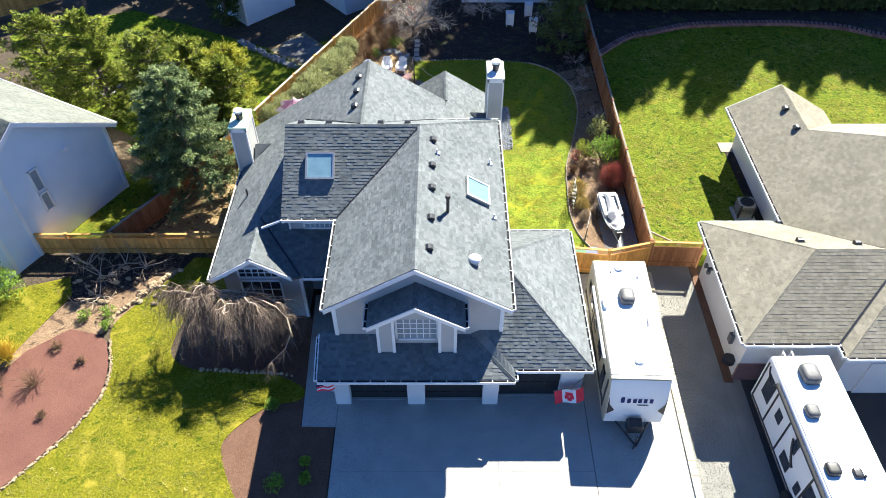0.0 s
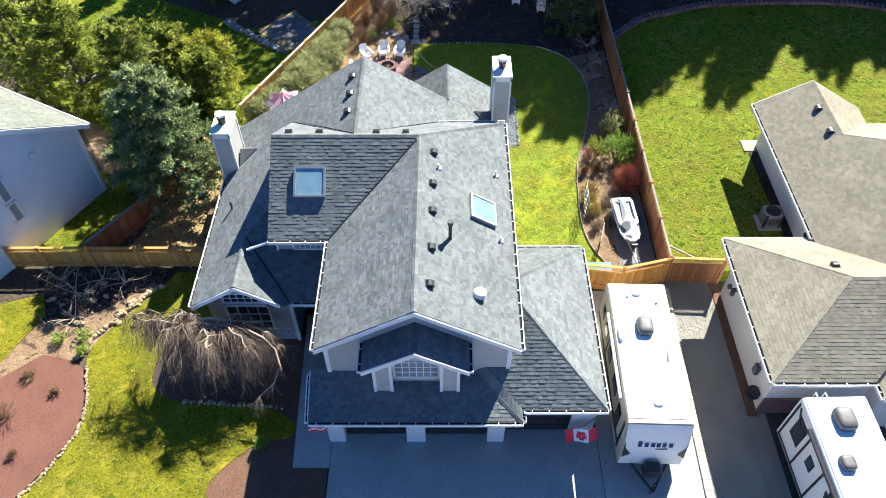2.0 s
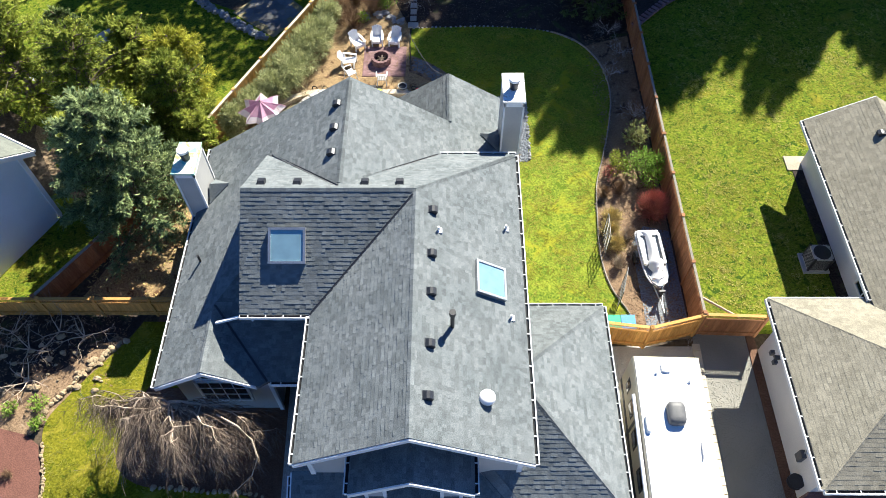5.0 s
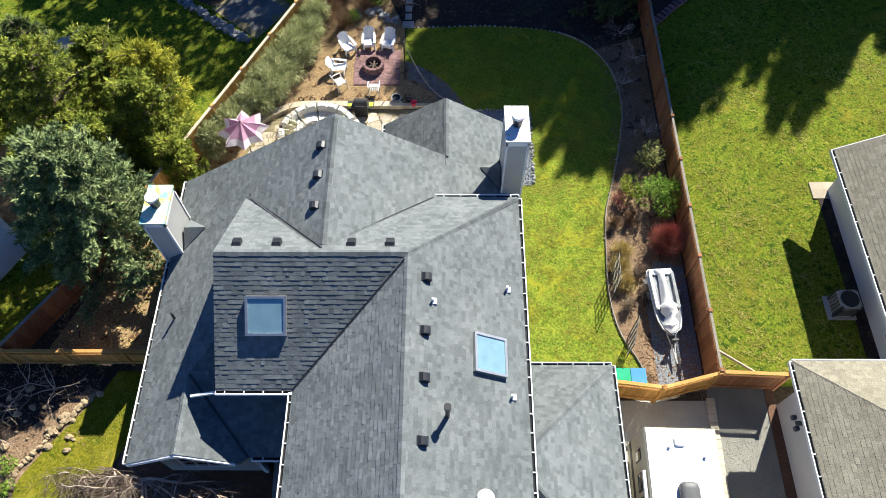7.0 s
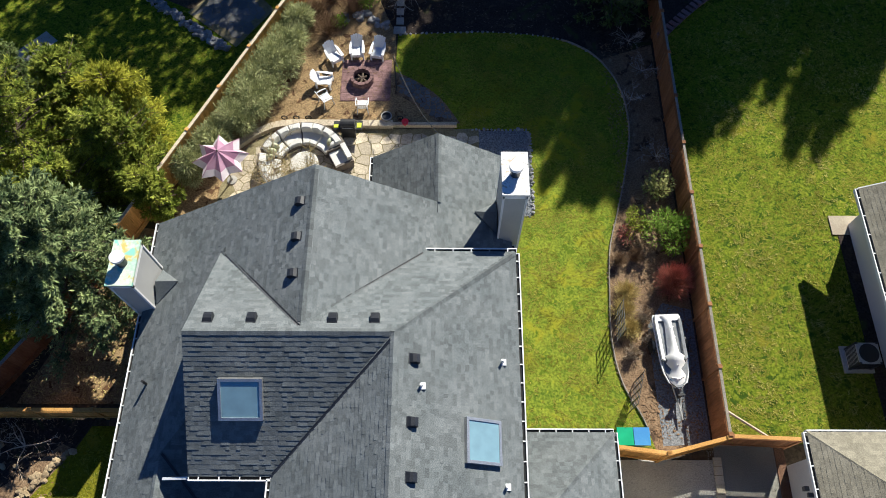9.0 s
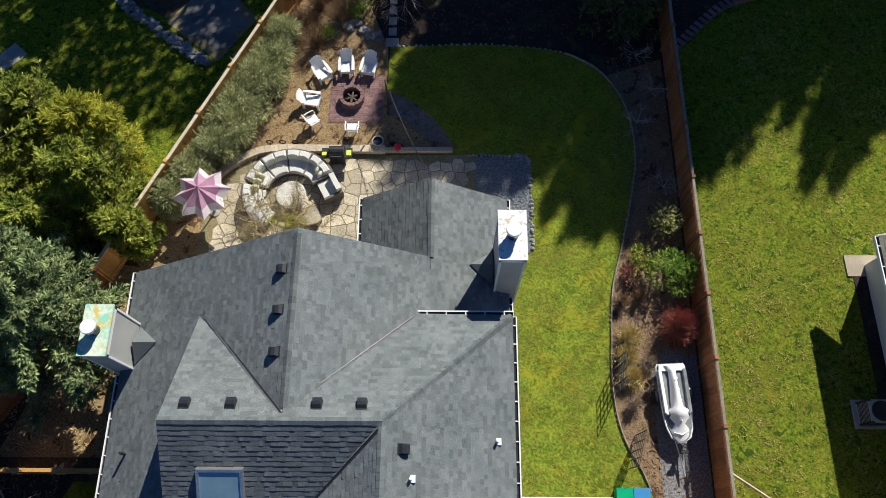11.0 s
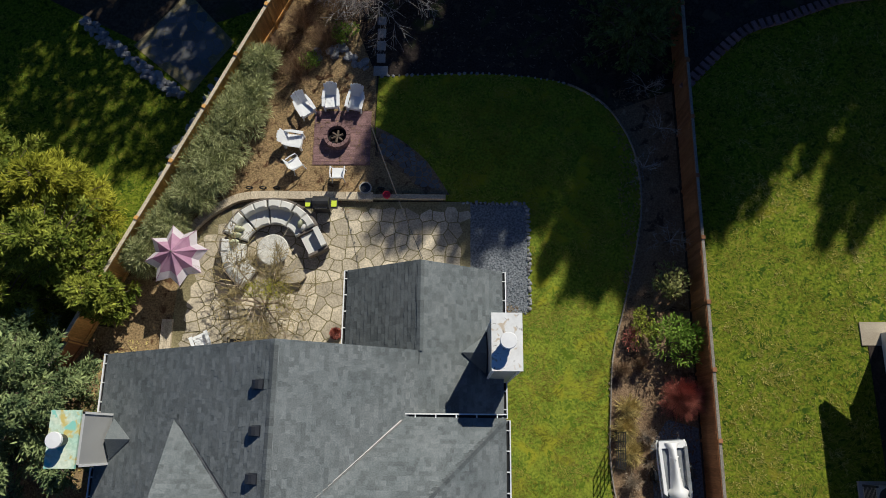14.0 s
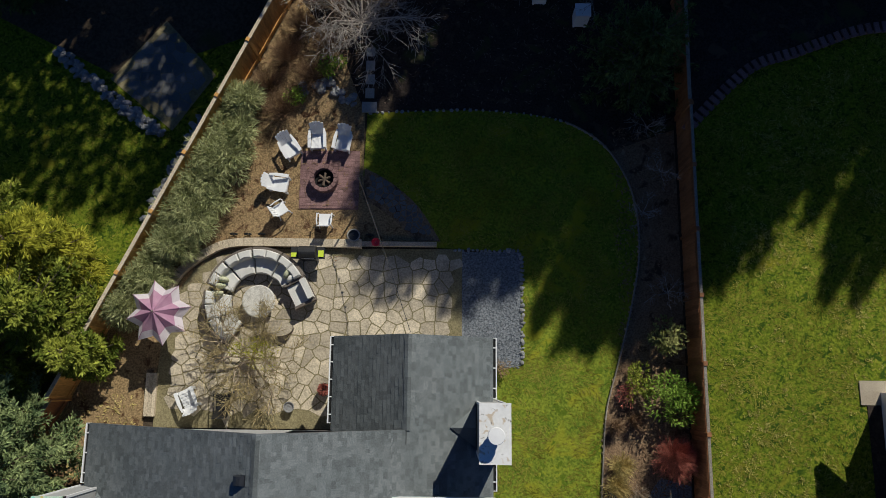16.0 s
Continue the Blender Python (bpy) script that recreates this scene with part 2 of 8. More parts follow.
WHITE = mat("white_trim_paint", (0.78, 0.79, 0.80), (0.84, 0.84, 0.84), 1.2, 30, 0.5, 0.03, fine_mix=0.05)
SIDING = mat("grey_siding_paint", (0.42, 0.42, 0.42), (0.47, 0.47, 0.46), 1.0, 30, 0.6, 0.05, fine_mix=0.08)
SIDING_WHITE = mat("white_stucco", (0.66, 0.66, 0.66), (0.74, 0.73, 0.72), 0.8, 45, 0.85, 0.2, fine_mix=0.1)
SIDING_BLUE = mat("pale_blue_siding", (0.67, 0.75, 0.85), (0.73, 0.81, 0.91), 0.7, 30, 0.7, 0.05, fine_mix=0.06)
DARK = mat("dark_cavity", (0.012, 0.012, 0.013), (0.02, 0.02, 0.02), 3, 30, 0.8, 0.0)
BLACK = mat("black_metal", (0.02, 0.02, 0.022), (0.035, 0.035, 0.035), 3, 40, 0.45, 0.05, spec=0.5)
GREY_METAL = mat("grey_vent_metal", (0.017, 0.019, 0.024), (0.03, 0.032, 0.038), 3, 40, 0.35, 0.05, spec=0.5)
STEEL = mat("galvanised_steel", (0.45, 0.46, 0.47), (0.58, 0.58, 0.58), 3, 40, 0.4, 0.05, metal=0.8)
SOIL = mat("dark_garden_soil", (0.024, 0.018, 0.015), (0.042, 0.032, 0.026), 1.2, 14, 0.95, 0.6, fine_mix=0.55, patch=[((0.075, 0.055, 0.035), 1.8, 0.58), ((0.05, 0.055, 0.02), 0.9, 0.6)])
GROUND = mat("leafy_bare_ground", (0.055, 0.042, 0.028), (0.085, 0.065, 0.042), 0.5, 9, 0.95, 0.6, fine_mix=0.5, patch=[((0.06, 0.062, 0.022), 0.35, 0.62)])
STRAW = mat("brown_needle_mulch", (0.21, 0.148, 0.068), (0.31, 0.222, 0.108), 0.9, 14, 0.95, 0.6, fine_mix=0.55, patch=[((0.10, 0.055, 0.025), 2.5, 0.58), ((0.34, 0.23, 0.11), 4.0, 0.62)])
MULCH = mat("brown_bark_mulch", (0.105, 0.058, 0.036), (0.15, 0.088, 0.055), 1.4, 26, 0.95, 0.7, fine_mix=0.5)
REDMULCH = mat("red_bark_mulch", (0.122, 0.056, 0.04), (0.162, 0.078, 0.056), 0.8, 24, 0.95, 0.6, fine_mix=0.35)
GRASS = mat("lawn_turf", (0.094, 0.106, 0.004), (0.192, 0.180, 0.008), 1.1, 11, 0.9, 0.8, fine_mix=0.36, spec=0.05, patch=[((0.27, 0.235, 0.02), 0.8, 0.58), ((0.07, 0.095, 0.004), 2.6, 0.60), ((0.245, 0.225, 0.012), 5.5, 0.60)])
GRASS_DEEP = mat("lawn_turf_green", (0.05, 0.095, 0.006), (0.172, 0.202, 0.01), 2.6, 9, 0.9, 1.0, fine_mix=0.5, spec=0.05, patch=[((0.21, 0.195, 0.012), 0.55, 0.62), ((0.040, 0.072, 0.006), 3.4, 0.56), ((0.25, 0.24, 0.03), 6.0, 0.60)])
GRASS_BACK = mat("lawn_turf_back", (0.092, 0.145, 0.012), (0.215, 0.252, 0.018), 1.4, 10, 0.9, 0.9, fine_mix=0.4, spec=0.05, patch=[((0.26, 0.265, 0.012), 0.7, 0.57), ((0.10, 0.145, 0.008), 2.4, 0.58), ((0.26, 0.285, 0.014), 5.0, 0.60)])
BLADE = mat("grass_blades", (0.17, 0.18, 0.010), (0.30, 0.285, 0.045), 0.6, 30, 0.9, 0.0, island=0.3, fine_mix=0.2, spec=0.05)
STRAW_BLADE = mat("dry_grass_blades", (0.27, 0.265, 0.04), (0.42, 0.39, 0.11), 0.6, 30, 0.9, 0.0, island=0.25, fine_mix=0.2, spec=0.05)
CONCRETE = mat("exposed_aggregate", (0.34, 0.335, 0.305), (0.44, 0.43, 0.39), 1.2, 26, 0.9, 0.5, fine_mix=0.45, patch=[((0.27, 0.27, 0.26), 9.0, 0.60), ((0.52, 0.51, 0.48), 12.0, 0.62)])
CONCRETE_PALE = mat("pale_concrete", (0.34, 0.33, 0.30), (0.42, 0.40, 0.37), 0.8, 40, 0.9, 0.3, fine_mix=0.2)
GRAVEL = mat("grey_gravel", (0.20, 0.198, 0.175), (0.28, 0.272, 0.238), 0.8, 30, 0.95, 0.6, fine_mix=0.45, island=0.25)
GRAVEL_BLUE = mat("blue_grey_gravel", (0.15, 0.165, 0.185), (0.21, 0.225, 0.245), 0.8, 14, 0.95, 0.9, fine_mix=0.6)
PAVER = mat("cream_paver", (0.50, 0.45, 0.33), (0.60, 0.54, 0.41), 1.5, 30, 0.9, 0.3, obj=0.12, fine_mix=0.2)
FLAG = mat("tan_flagstone", (0.37, 0.325, 0.24), (0.56, 0.49, 0.365), 1.3, 16, 0.9, 0.4, obj=0.25, fine_mix=0.32)
FLAG_GREY = mat("grey_flagstone", (0.115, 0.12, 0.125), (0.17, 0.172, 0.172), 0.9, 22, 0.9, 0.4, obj=0.2, island=0.15, fine_mix=0.25)
JOINT = mat("mossy_joint_sand", (0.175, 0.15, 0.075), (0.25, 0.22, 0.12), 1.3, 20, 0.95, 0.5, fine_mix=0.4)
BRICK_PAVE = mat("red_brown_paver", (0.165, 0.10, 0.098), (0.22, 0.138, 0.132), 1.2, 26, 0.9, 0.4, obj=0.2, island=0.2)
ROCK = mat("pale_fieldstone", (0.27, 0.205, 0.115), (0.4, 0.315, 0.19), 2.0, 24, 0.9, 0.5, island=0.25, obj=0.2, fine_mix=0.25)
ROCK_GREY = mat("grey_wall_stone", (0.20, 0.20, 0.205), (0.30, 0.30, 0.30), 2.0, 24, 0.9, 0.5, island=0.25, obj=0.2, fine_mix=0.25)
CEDAR = mat("cedar_fence_wood", (0.47, 0.25, 0.055), (0.59, 0.34, 0.095), 1.0, 22, 0.8, 0.25, island=0.2, obj=0.2, streak=(1, 1, 0.15), fine_mix=0.25)
CEDAR_RED = mat("red_stained_fence_wood", (0.23, 0.105, 0.042), (0.32, 0.155, 0.065), 1.0, 22, 0.8, 0.25, island=0.2, obj=0.2, streak=(1, 1, 0.15), fine_mix=0.25)
CAPWOOD = mat("weathered_cap_wood", (0.46, 0.39, 0.27), (0.58, 0.50, 0.37), 1.2, 22, 0.85, 0.2, obj=0.15)
GREYWOOD = mat("grey_weathered_wood", (0.20, 0.18, 0.15), (0.28, 0.25, 0.21), 1.2, 22, 0.85, 0.2, obj=0.15)
BARK = mat("grey_brown_bark", (0.10, 0.075, 0.055), (0.17, 0.135, 0.10), 3, 30, 0.9, 0.5)
TWIG = mat("pale_bare_twigs", (0.33, 0.26, 0.185), (0.47, 0.39, 0.29), 3, 30, 0.85, 0.2, island=0.3)
TWIG_BROWN = mat("brown_bare_twigs", (0.17, 0.105, 0.055), (0.25, 0.165, 0.09), 3, 30, 0.85, 0.2, island=0.3)
TWIG_GREY = mat("grey_bare_twigs", (0.28, 0.25, 0.22), (0.42, 0.38, 0.33), 3, 30, 0.85, 0.2, island=0.3)
TWIG_WEEP = mat("brown_weeping_twigs", (0.13, 0.098, 0.072), (0.21, 0.165, 0.125), 3, 30, 0.85, 0.2, island=0.35)
RED_TWIG = mat("red_dogwood_twigs", (0.27, 0.08, 0.058), (0.43, 0.155, 0.11), 3, 30, 0.8, 0.1, island=0.3)
SPRUCE = mat("blue_spruce_needles", (0.052, 0.088, 0.038), (0.325, 0.385, 0.15), 1.6, 12, 0.75, 0.0, island=0.4, fine_mix=0.2, spec=0.12)
FIR = mat("dark_fir_needles", (0.07, 0.1, 0.03), (0.17, 0.21, 0.062), 1.4, 12, 0.75, 0.0, island=0.4, fine_mix=0.2, spec=0.12)
CEDARLEAF = mat("green_cedar_foliage", (0.075, 0.12, 0.01), (0.36, 0.39, 0.045), 1.3, 12, 0.75, 0.0, island=0.4, fine_mix=0.2, spec=0.12)
GOLDLEAF = mat("golden_cypress_foliage", (0.2, 0.225, 0.01), (0.47, 0.455, 0.03), 1.4, 12, 0.75, 0.0, island=0.35, fine_mix=0.2, spec=0.12)
JUNIPER = mat("grey_green_juniper", (0.21, 0.235, 0.09), (0.52, 0.535, 0.26), 2.0, 14, 0.8, 0.0, island=0.4, fine_mix=0.2, spec=0.12)
LEAF = mat("fresh_green_leaves", (0.15, 0.245, 0.022), (0.28, 0.39, 0.048), 1.2, 14, 0.6, 0.0, island=0.4, fine_mix=0.2, spec=0.12)
LEAF_PALE = mat("pale_yellow_green_leaves", (0.22, 0.24, 0.06), (0.36, 0.36, 0.13), 1.5, 14, 0.6, 0.0, island=0.35, fine_mix=0.2, spec=0.12)
YELLOW = mat("yellow_blossom", (0.55, 0.40, 0.015), (0.70, 0.52, 0.03), 2, 20, 0.7, 0.0, island=0.3, fine_mix=0.1)
GEL = mat("white_gelcoat", (0.80, 0.80, 0.80), (0.84, 0.84, 0.83), 0.8, 20, 0.35, 0.02, fine_mix=0.04)
ROOF_WHITE = mat("white_rubber_roof", (0.78, 0.78, 0.76), (0.83, 0.83, 0.82), 0.6, 12, 0.6, 0.03, fine_mix=0.06)
TABLE_STONE = mat("mottled_pale_stone", (0.42, 0.40, 0.35), (0.66, 0.64, 0.58), 7.0, 30, 0.8, 0.2, fine_mix=0.25)
CREAM = mat("cream_trailer_side", (0.55, 0.49, 0.33), (0.62, 0.56, 0.40), 0.8, 20, 0.4, 0.02, fine_mix=0.05)
HULL = mat("grey_hull_gelcoat", (0.16, 0.17, 0.18), (0.26, 0.27, 0.28), 2.5, 20, 0.25, 0.02, fine_mix=0.06, spec=0.5)
PLASTIC = mat("white_plastic", (0.78, 0.79, 0.80), (0.83, 0.83, 0.83), 2, 20, 0.4, 0.02, fine_mix=0.05)
CUSHION = mat("pale_grey_cushion", (0.58, 0.57, 0.53), (0.68, 0.67, 0.63), 2, 60, 0.9, 0.1, obj=0.05, fine_mix=0.1)
WICKER = mat("grey_wicker", (0.12, 0.10, 0.085), (0.18, 0.155, 0.13), 3, 80, 0.8, 0.6, fine_mix=0.4)
PINK = mat("mauve_canvas", (0.48, 0.26, 0.4), (0.58, 0.36, 0.49), 2, 50, 0.85, 0.1, fine_mix=0.1)
PINK_PALE = mat("pale_pink_canvas", (0.74, 0.66, 0.72), (0.8, 0.74, 0.78), 2, 50, 0.85, 0.1, fine_mix=0.1)
RED = mat("flag_red", (0.62, 0.03, 0.06), (0.68, 0.05, 0.08), 2, 40, 0.7, 0.0, fine_mix=0.05)
CLOTH_WHITE = mat("flag_white", (0.78, 0.78, 0.80), (0.82, 0.82, 0.83), 2, 40, 0.7, 0.0, fine_mix=0.05)
NAVY = mat("flag_navy", (0.02, 0.03, 0.12), (0.03, 0.04, 0.15), 2, 40, 0.7, 0.0, fine_mix=0.05)
LIME = mat("lime_plastic", (0.62, 0.75, 0.02), (0.68, 0.80, 0.04), 2, 40, 0.5, 0.0, fine_mix=0.05)
GREEN_BIN = mat("green_bin_plastic", (0.02, 0.30, 0.13), (0.03, 0.36, 0.17), 2, 40, 0.5, 0.0, fine_mix=0.05)
BLUE_BIN = mat("blue_bin_plastic", (0.06, 0.22, 0.52), (0.08, 0.27, 0.58), 2, 40, 0.5, 0.0, fine_mix=0.05)
RUBBER = mat("black_rubber", (0.018, 0.018, 0.018), (0.03, 0.03, 0.03), 3, 30, 0.8, 0.1)
LICHEN = mat("stained_chimney_top", (0.42, 0.64, 0.50), (0.68, 0.76, 0.58), 1.6, 10, 0.7, 0.05, fine_mix=0.2, patch=[((0.60, 0.50, 0.14), 2.2, 0.54), ((0.30, 0.62, 0.52), 3.0, 0.58)])
CHIMTOP = mat("white_chimney_top", (0.72, 0.72, 0.71), (0.82, 0.82, 0.81), 1.6, 10, 0.6, 0.05, fine_mix=0.1, patch=[((0.55, 0.47, 0.36), 4.0, 0.60), ((0.20, 0.18, 0.16), 7.0, 0.66)])
PANE_DARK = glass("dark_window_glass", (0.03, 0.035, 0.045))
PANE_SKY = glass("skylight_glass", (0.22, 0.34, 0.40))
PANE_CURTAIN = glass("curtained_window_glass", (0.30, 0.34, 0.36))
BEDSOIL = mat("tan_garden_soil", (0.165, 0.108, 0.06), (0.245, 0.172, 0.1), 1.1, 16, 0.95, 0.6, fine_mix=0.5, patch=[((0.075, 0.05, 0.032), 1.6, 0.58), ((0.30, 0.23, 0.14), 4.5, 0.63)])
OLIVE_TWIG = mat("olive_bare_twigs", (0.27, 0.215, 0.09), (0.40, 0.33, 0.16), 3, 30, 0.85, 0.2, island=0.3)
GOLD_TWIG = mat("golden_dry_stems", (0.4, 0.31, 0.09), (0.56, 0.46, 0.17), 3, 30, 0.85, 0.2, island=0.3)
PILLOW = mat("pale_green_print_fabric", (0.42, 0.44, 0.26), (0.58, 0.58, 0.40), 9, 40, 0.9, 0.1, fine_mix=0.3)
SLAB_TAN = mat("tan_concrete", (0.33, 0.28, 0.21), (0.42, 0.37, 0.28), 1.2, 30, 0.9, 0.3, fine_mix=0.25)
PALESOIL = mat("pale_stony_soil", (0.155, 0.11, 0.062), (0.225, 0.165, 0.095), 1.2, 14, 0.95, 0.5, fine_mix=0.5, patch=[((0.13, 0.10, 0.06), 1.8, 0.6)])
UNIT_GREY = mat("grey_plastic_housing", (0.085, 0.087, 0.09), (0.14, 0.14, 0.142), 2, 30, 0.5, 0.03, fine_mix=0.1)
ASPHALT = mat("street_asphalt", (0.045, 0.045, 0.048), (0.06, 0.06, 0.06), 0.6, 40, 0.9, 0.4)


def leafy(m, share=0.25):
    """Lets light through thin leaves."""
    n, l = m.node_tree.nodes, m.node_tree.links
    b = n["Principled BSDF"]
    t = n.new("ShaderNodeBsdfTranslucent")
    l.new(b.inputs["Base Color"].links[0].from_socket, t.inputs[0])
    x = n.new("ShaderNodeMixShader")
    x.inputs[0].default_value = share
    l.new(b.outputs[0], x.inputs[1])
    l.new(t.outputs[0], x.inputs[2])
    l.new(x.outputs[0], n["Material Output"].inputs[0])


leafy(SPRUCE, 0.14)
for m in (FIR, CEDARLEAF, GOLDLEAF, JUNIPER, LEAF, LEAF_PALE, BLADE, STRAW_BLADE):
    leafy(m)
leafy(PINK, 0.3)
leafy(PINK_PALE, 0.3)

# ---- ground ----
NZ = 0.78  # the neighbour's yard lies higher
ground = tagged(part("ground", G().prism([(-900, -900), (900, -900), (900, 900), (-900, 900)], -0.6, -0.05), GROUND), "bare leafy brown ground with moss around the yards", "ground", "", "structure")

RIM = smooth_line([(-13.4, 24.6), (-14.1, 23.7), (-15.05, 22.35), (-15.7, 21.2), (-15.6, 20.2), (-15.15, 19.0), (-14.95, 17.6), (-15.3, 16.3), (-16.0, 15.0), (-17.2, 13.3), (-18.4, 11.9), (-20.5, 9.0)], 5)
BED_EDGE = smooth_line([(-12.0, 22.6), (-12.45, 21.4), (-12.6, 19.6), (-11.6, 18.7), (-9.8, 18.45), (-7.6, 18.3), (-6.2, 17.6), (-6.3, 17.0), (-7.4, 16.75), (-8.2, 16.2), (-9.1, 15.2), (-9.15, 14.4), (-8.5, 13.0), (-7.6, 11.4), (-7.0, 8.0)], 5)
FRONT_LAWN = RIM[::1] + [(-20.5, 6.0), (-7.0, 6.0)] + BED_EDGE[::-1] + [(-10.15, 22.5), (-10.15, 25.55), (-12.9, 25.55)]
ground_piece("lawn_front", FRONT_LAWN, -0.08, 0.0, GRASS, "sunlit yellow-green front lawn with a curved stone edge", "lawn")
SIDE_LAWN = [(-40, 9), (-22.5, 14.0), (-19.8, 19.6), (-18.4, 23.0), (-18.9, 24.2), (-22, 23.2), (-40, 19)]
ground_piece("lawn_side", SIDE_LAWN, -0.08, -0.005, GRASS, "sunlit side lawn beside the neighbouring house", "lawn")
ground_piece("bed_red", [(-16.4, 20.6), (-17.7, 20.9), (-19.3, 19.6), (-22.2, 14.0), (-30, 3), (-21, 6.0)] + [(x - 0.15, y) for x, y in RIM[-1:19:-1]], -0.08, -0.012, REDMULCH, "planting bed covered with reddish bark mulch", "planting bed")
ground_piece("bed_strip", [(-20.3, 18.6), (-16.6, 20.3), (-16.0, 20.8), (-14.4, 22.9), (-13.4, 24.7), (-13.9, 24.9), (-15.4, 23.6), (-17.0, 22.5), (-18.5, 22.6)], -0.08, -0.022, BEDSOIL, "pale stony strip beside the lawn", "planting bed")
ground_piece("bed_house", [(-12.3, 25.9), (-12.0, 18.4), (-6.0, 17.0), (-6.0, 21.7), (-10.0, 21.7), (-10.0, 25.9)], -0.08, -0.02, MULCH, "dark soil bed beneath the weeping tree", "planting bed")
ground_piece("bed_mulch", [(-9.3, 15.6), (-9.3, 6.0), (-4.62, 6.0), (-4.62, 15.62), (-6.05, 15.72), (-6.05, 17.4), (-8.6, 17.2)], -0.08, -0.025, MULCH, "brown bark mulch bed beside the driveway", "planting bed")
# corner bed: tan soil whose deep shade is put into the near-black SOIL colour
ground_piece("bed_corner", [(-19.5, 25.9), (-19.0, 21.8), (-16.4, 20.6), (-14.0, 23.7), (-12.8, 25.9)], -0.08, -0.028, SOIL, "soil bed in front of the fence, coloured near-black for its shade", "planting bed")

# driveway slabs, each cast on its own, with narrow joints
driveway = tagged(part("driveway", G().prism([(-4.55, 5.0), (6.15, 5.0), (6.15, 17.3), (-4.55, 17.3)], -0.1, -0.02), CONCRETE_PALE), "exposed aggregate concrete driveway in large slabs", "driveway", "", "structure")
for x0, x1 in ((-4.55, -1.097), (-1.085, 2.253), (2.265, 6.13)):
    for y0, y1 in ((5.0, 9.3), (9.312, 13.655), (13.667, 17.3)):
        part("slab", G().box(x0, x1, y0, y1, -0.06, 0.0), CONCRETE, driveway)
walkway = tagged(part("walkway", G().prism([(-6.0, 15.7), (-4.57, 15.68), (-4.57, 23.0), (-6.3, 23.0)], -0.1, 0.01), CONCRETE), "grey concrete walkway to the recessed entry", "walkway", "", "structure")
trailer_pad = tagged(part("trailer_pad", G().prism([(6.17, 5.0), (9.7, 5.0), (10.0, 13.0), (10.35, 24.4), (6.4, 24.4), (6.17, 17)], -0.1, -0.004), CONCRETE), "grey aggregate pad beneath the travel trailer", "parking pad", "", "structure")
gravel_strip = tagged(part("gravel_strip", G().prism([(9.9, 5.0), (13.3, 5.0), (13.3, 18.2), (12.6, 18.6), (12.6, 25.0), (10.4, 25.0), (10.1, 13.0)], -0.1, 0.002), GRAVEL), "grey gravel side yard between two houses", "gravel", "", "structure")
ground_piece("parking_neighbour", [(13.3, 5.0), (26, 5.0), (26, 18.2), (13.3, 18.2)], -0.1, -0.006, ASPHALT, "dark driveway of the neighbouring house", "driveway")
ground_piece("street", [(-900, -14), (900, -14), (900, -4), (-900, -4)], -0.08, -0.03, ASPHALT, "dark asphalt street in front of the houses", "road")
ground_piece("edging_rear", [(16.55, 24.9), (17.05, 24.9), (17.05, 33.3), (16.55, 33.3)], 0, NZ + 0.03, SOIL, "dark mulch strip along the neighbour's wall", "edging")
ground_piece("edging_neighbour", [(12.55, 17.9), (12.95, 17.9), (12.95, 24.9), (12.6, 24.9)], -0.05, 0.05, MULCH, "dark brown edging along the neighbour's wall", "edging")

# back yard
LAWN_EDGE = smooth_line([(8.3, 24.6), (7.9, 25.9), (7.25, 27.3), (7.0, 29.0), (7.1, 31.0), (7.3, 33.0), (7.75, 34.6), (8.3, 36.6), (8.75, 39.0), (8.6, 41.2), (7.9, 42.8), (6.9, 43.8), (5.2, 44.5), (2.5, 44.75), (0.0, 44.7), (-1.95, 44.6)], 5)
ground_piece("lawn_back", LAWN_EDGE + [(-2.05, 41.9), (-0.4, 40.9), (0.5, 39.9), (0.8, 39.1), (4.15, 38.95), (4.15, 34.7), (3.0, 34.4), (2.6, 24.6)], -0.08, 0.0, GRASS_BACK, "green back lawn with a curved edge", "lawn")
N_EDGE = smooth_line([(10.6, 43.6), (11.2, 44.25), (12.5, 45.55), (13.5, 46.3), (14.9, 46.75), (16.07, 47.2), (17.95, 47.8), (21.35, 48.05), (25.7, 48.05), (28.9, 47.5), (31.4, 46.3), (38.8, 43.7)], 5)
ground_piece("lawn_neighbour", [(10.5, 25.0), (17.4, 25.0), (17.4, 34.0), (38.8, 34.0)] + N_EDGE[::-1], -0.08, NZ, GRASS_DEEP, "neighbour's lawn crossed by tree shadows", "lawn")
ground_piece("bed_fence", [(x, y) for x, y in LAWN_EDGE[:52]] + [(10.35, 44.0), (10.35, 24.8)], -0.08, -0.012, BEDSOIL, "brown soil bed along the fence", "planting bed")
ground_piece("gravel_pad", [(8.55, 24.9), (10.33, 25.0), (10.33, 30.3), (9.2, 30.6), (8.5, 29.6)], -0.08, -0.004, GRAVEL_BLUE, "dark gravel pad beneath the watercraft trailer", "gravel")
ground_piece("bed_rear", [(-2.0, 44.7), (5.2, 44.6), (7.0, 43.9), (10.6, 43.0), (10.6, 58), (-5, 58), (-5.6, 49.4), (-3.4, 47.0)], -0.08, -0.016, SOIL, "dark soil at the rear of the yard", "planting bed")
ground_piece("bed_neighbour", N_EDGE + [(38.8, 58), (10.7, 58)], -0.08, NZ + 0.25, SOIL, "dark soil bed behind the neighbour's lawn", "planting bed")
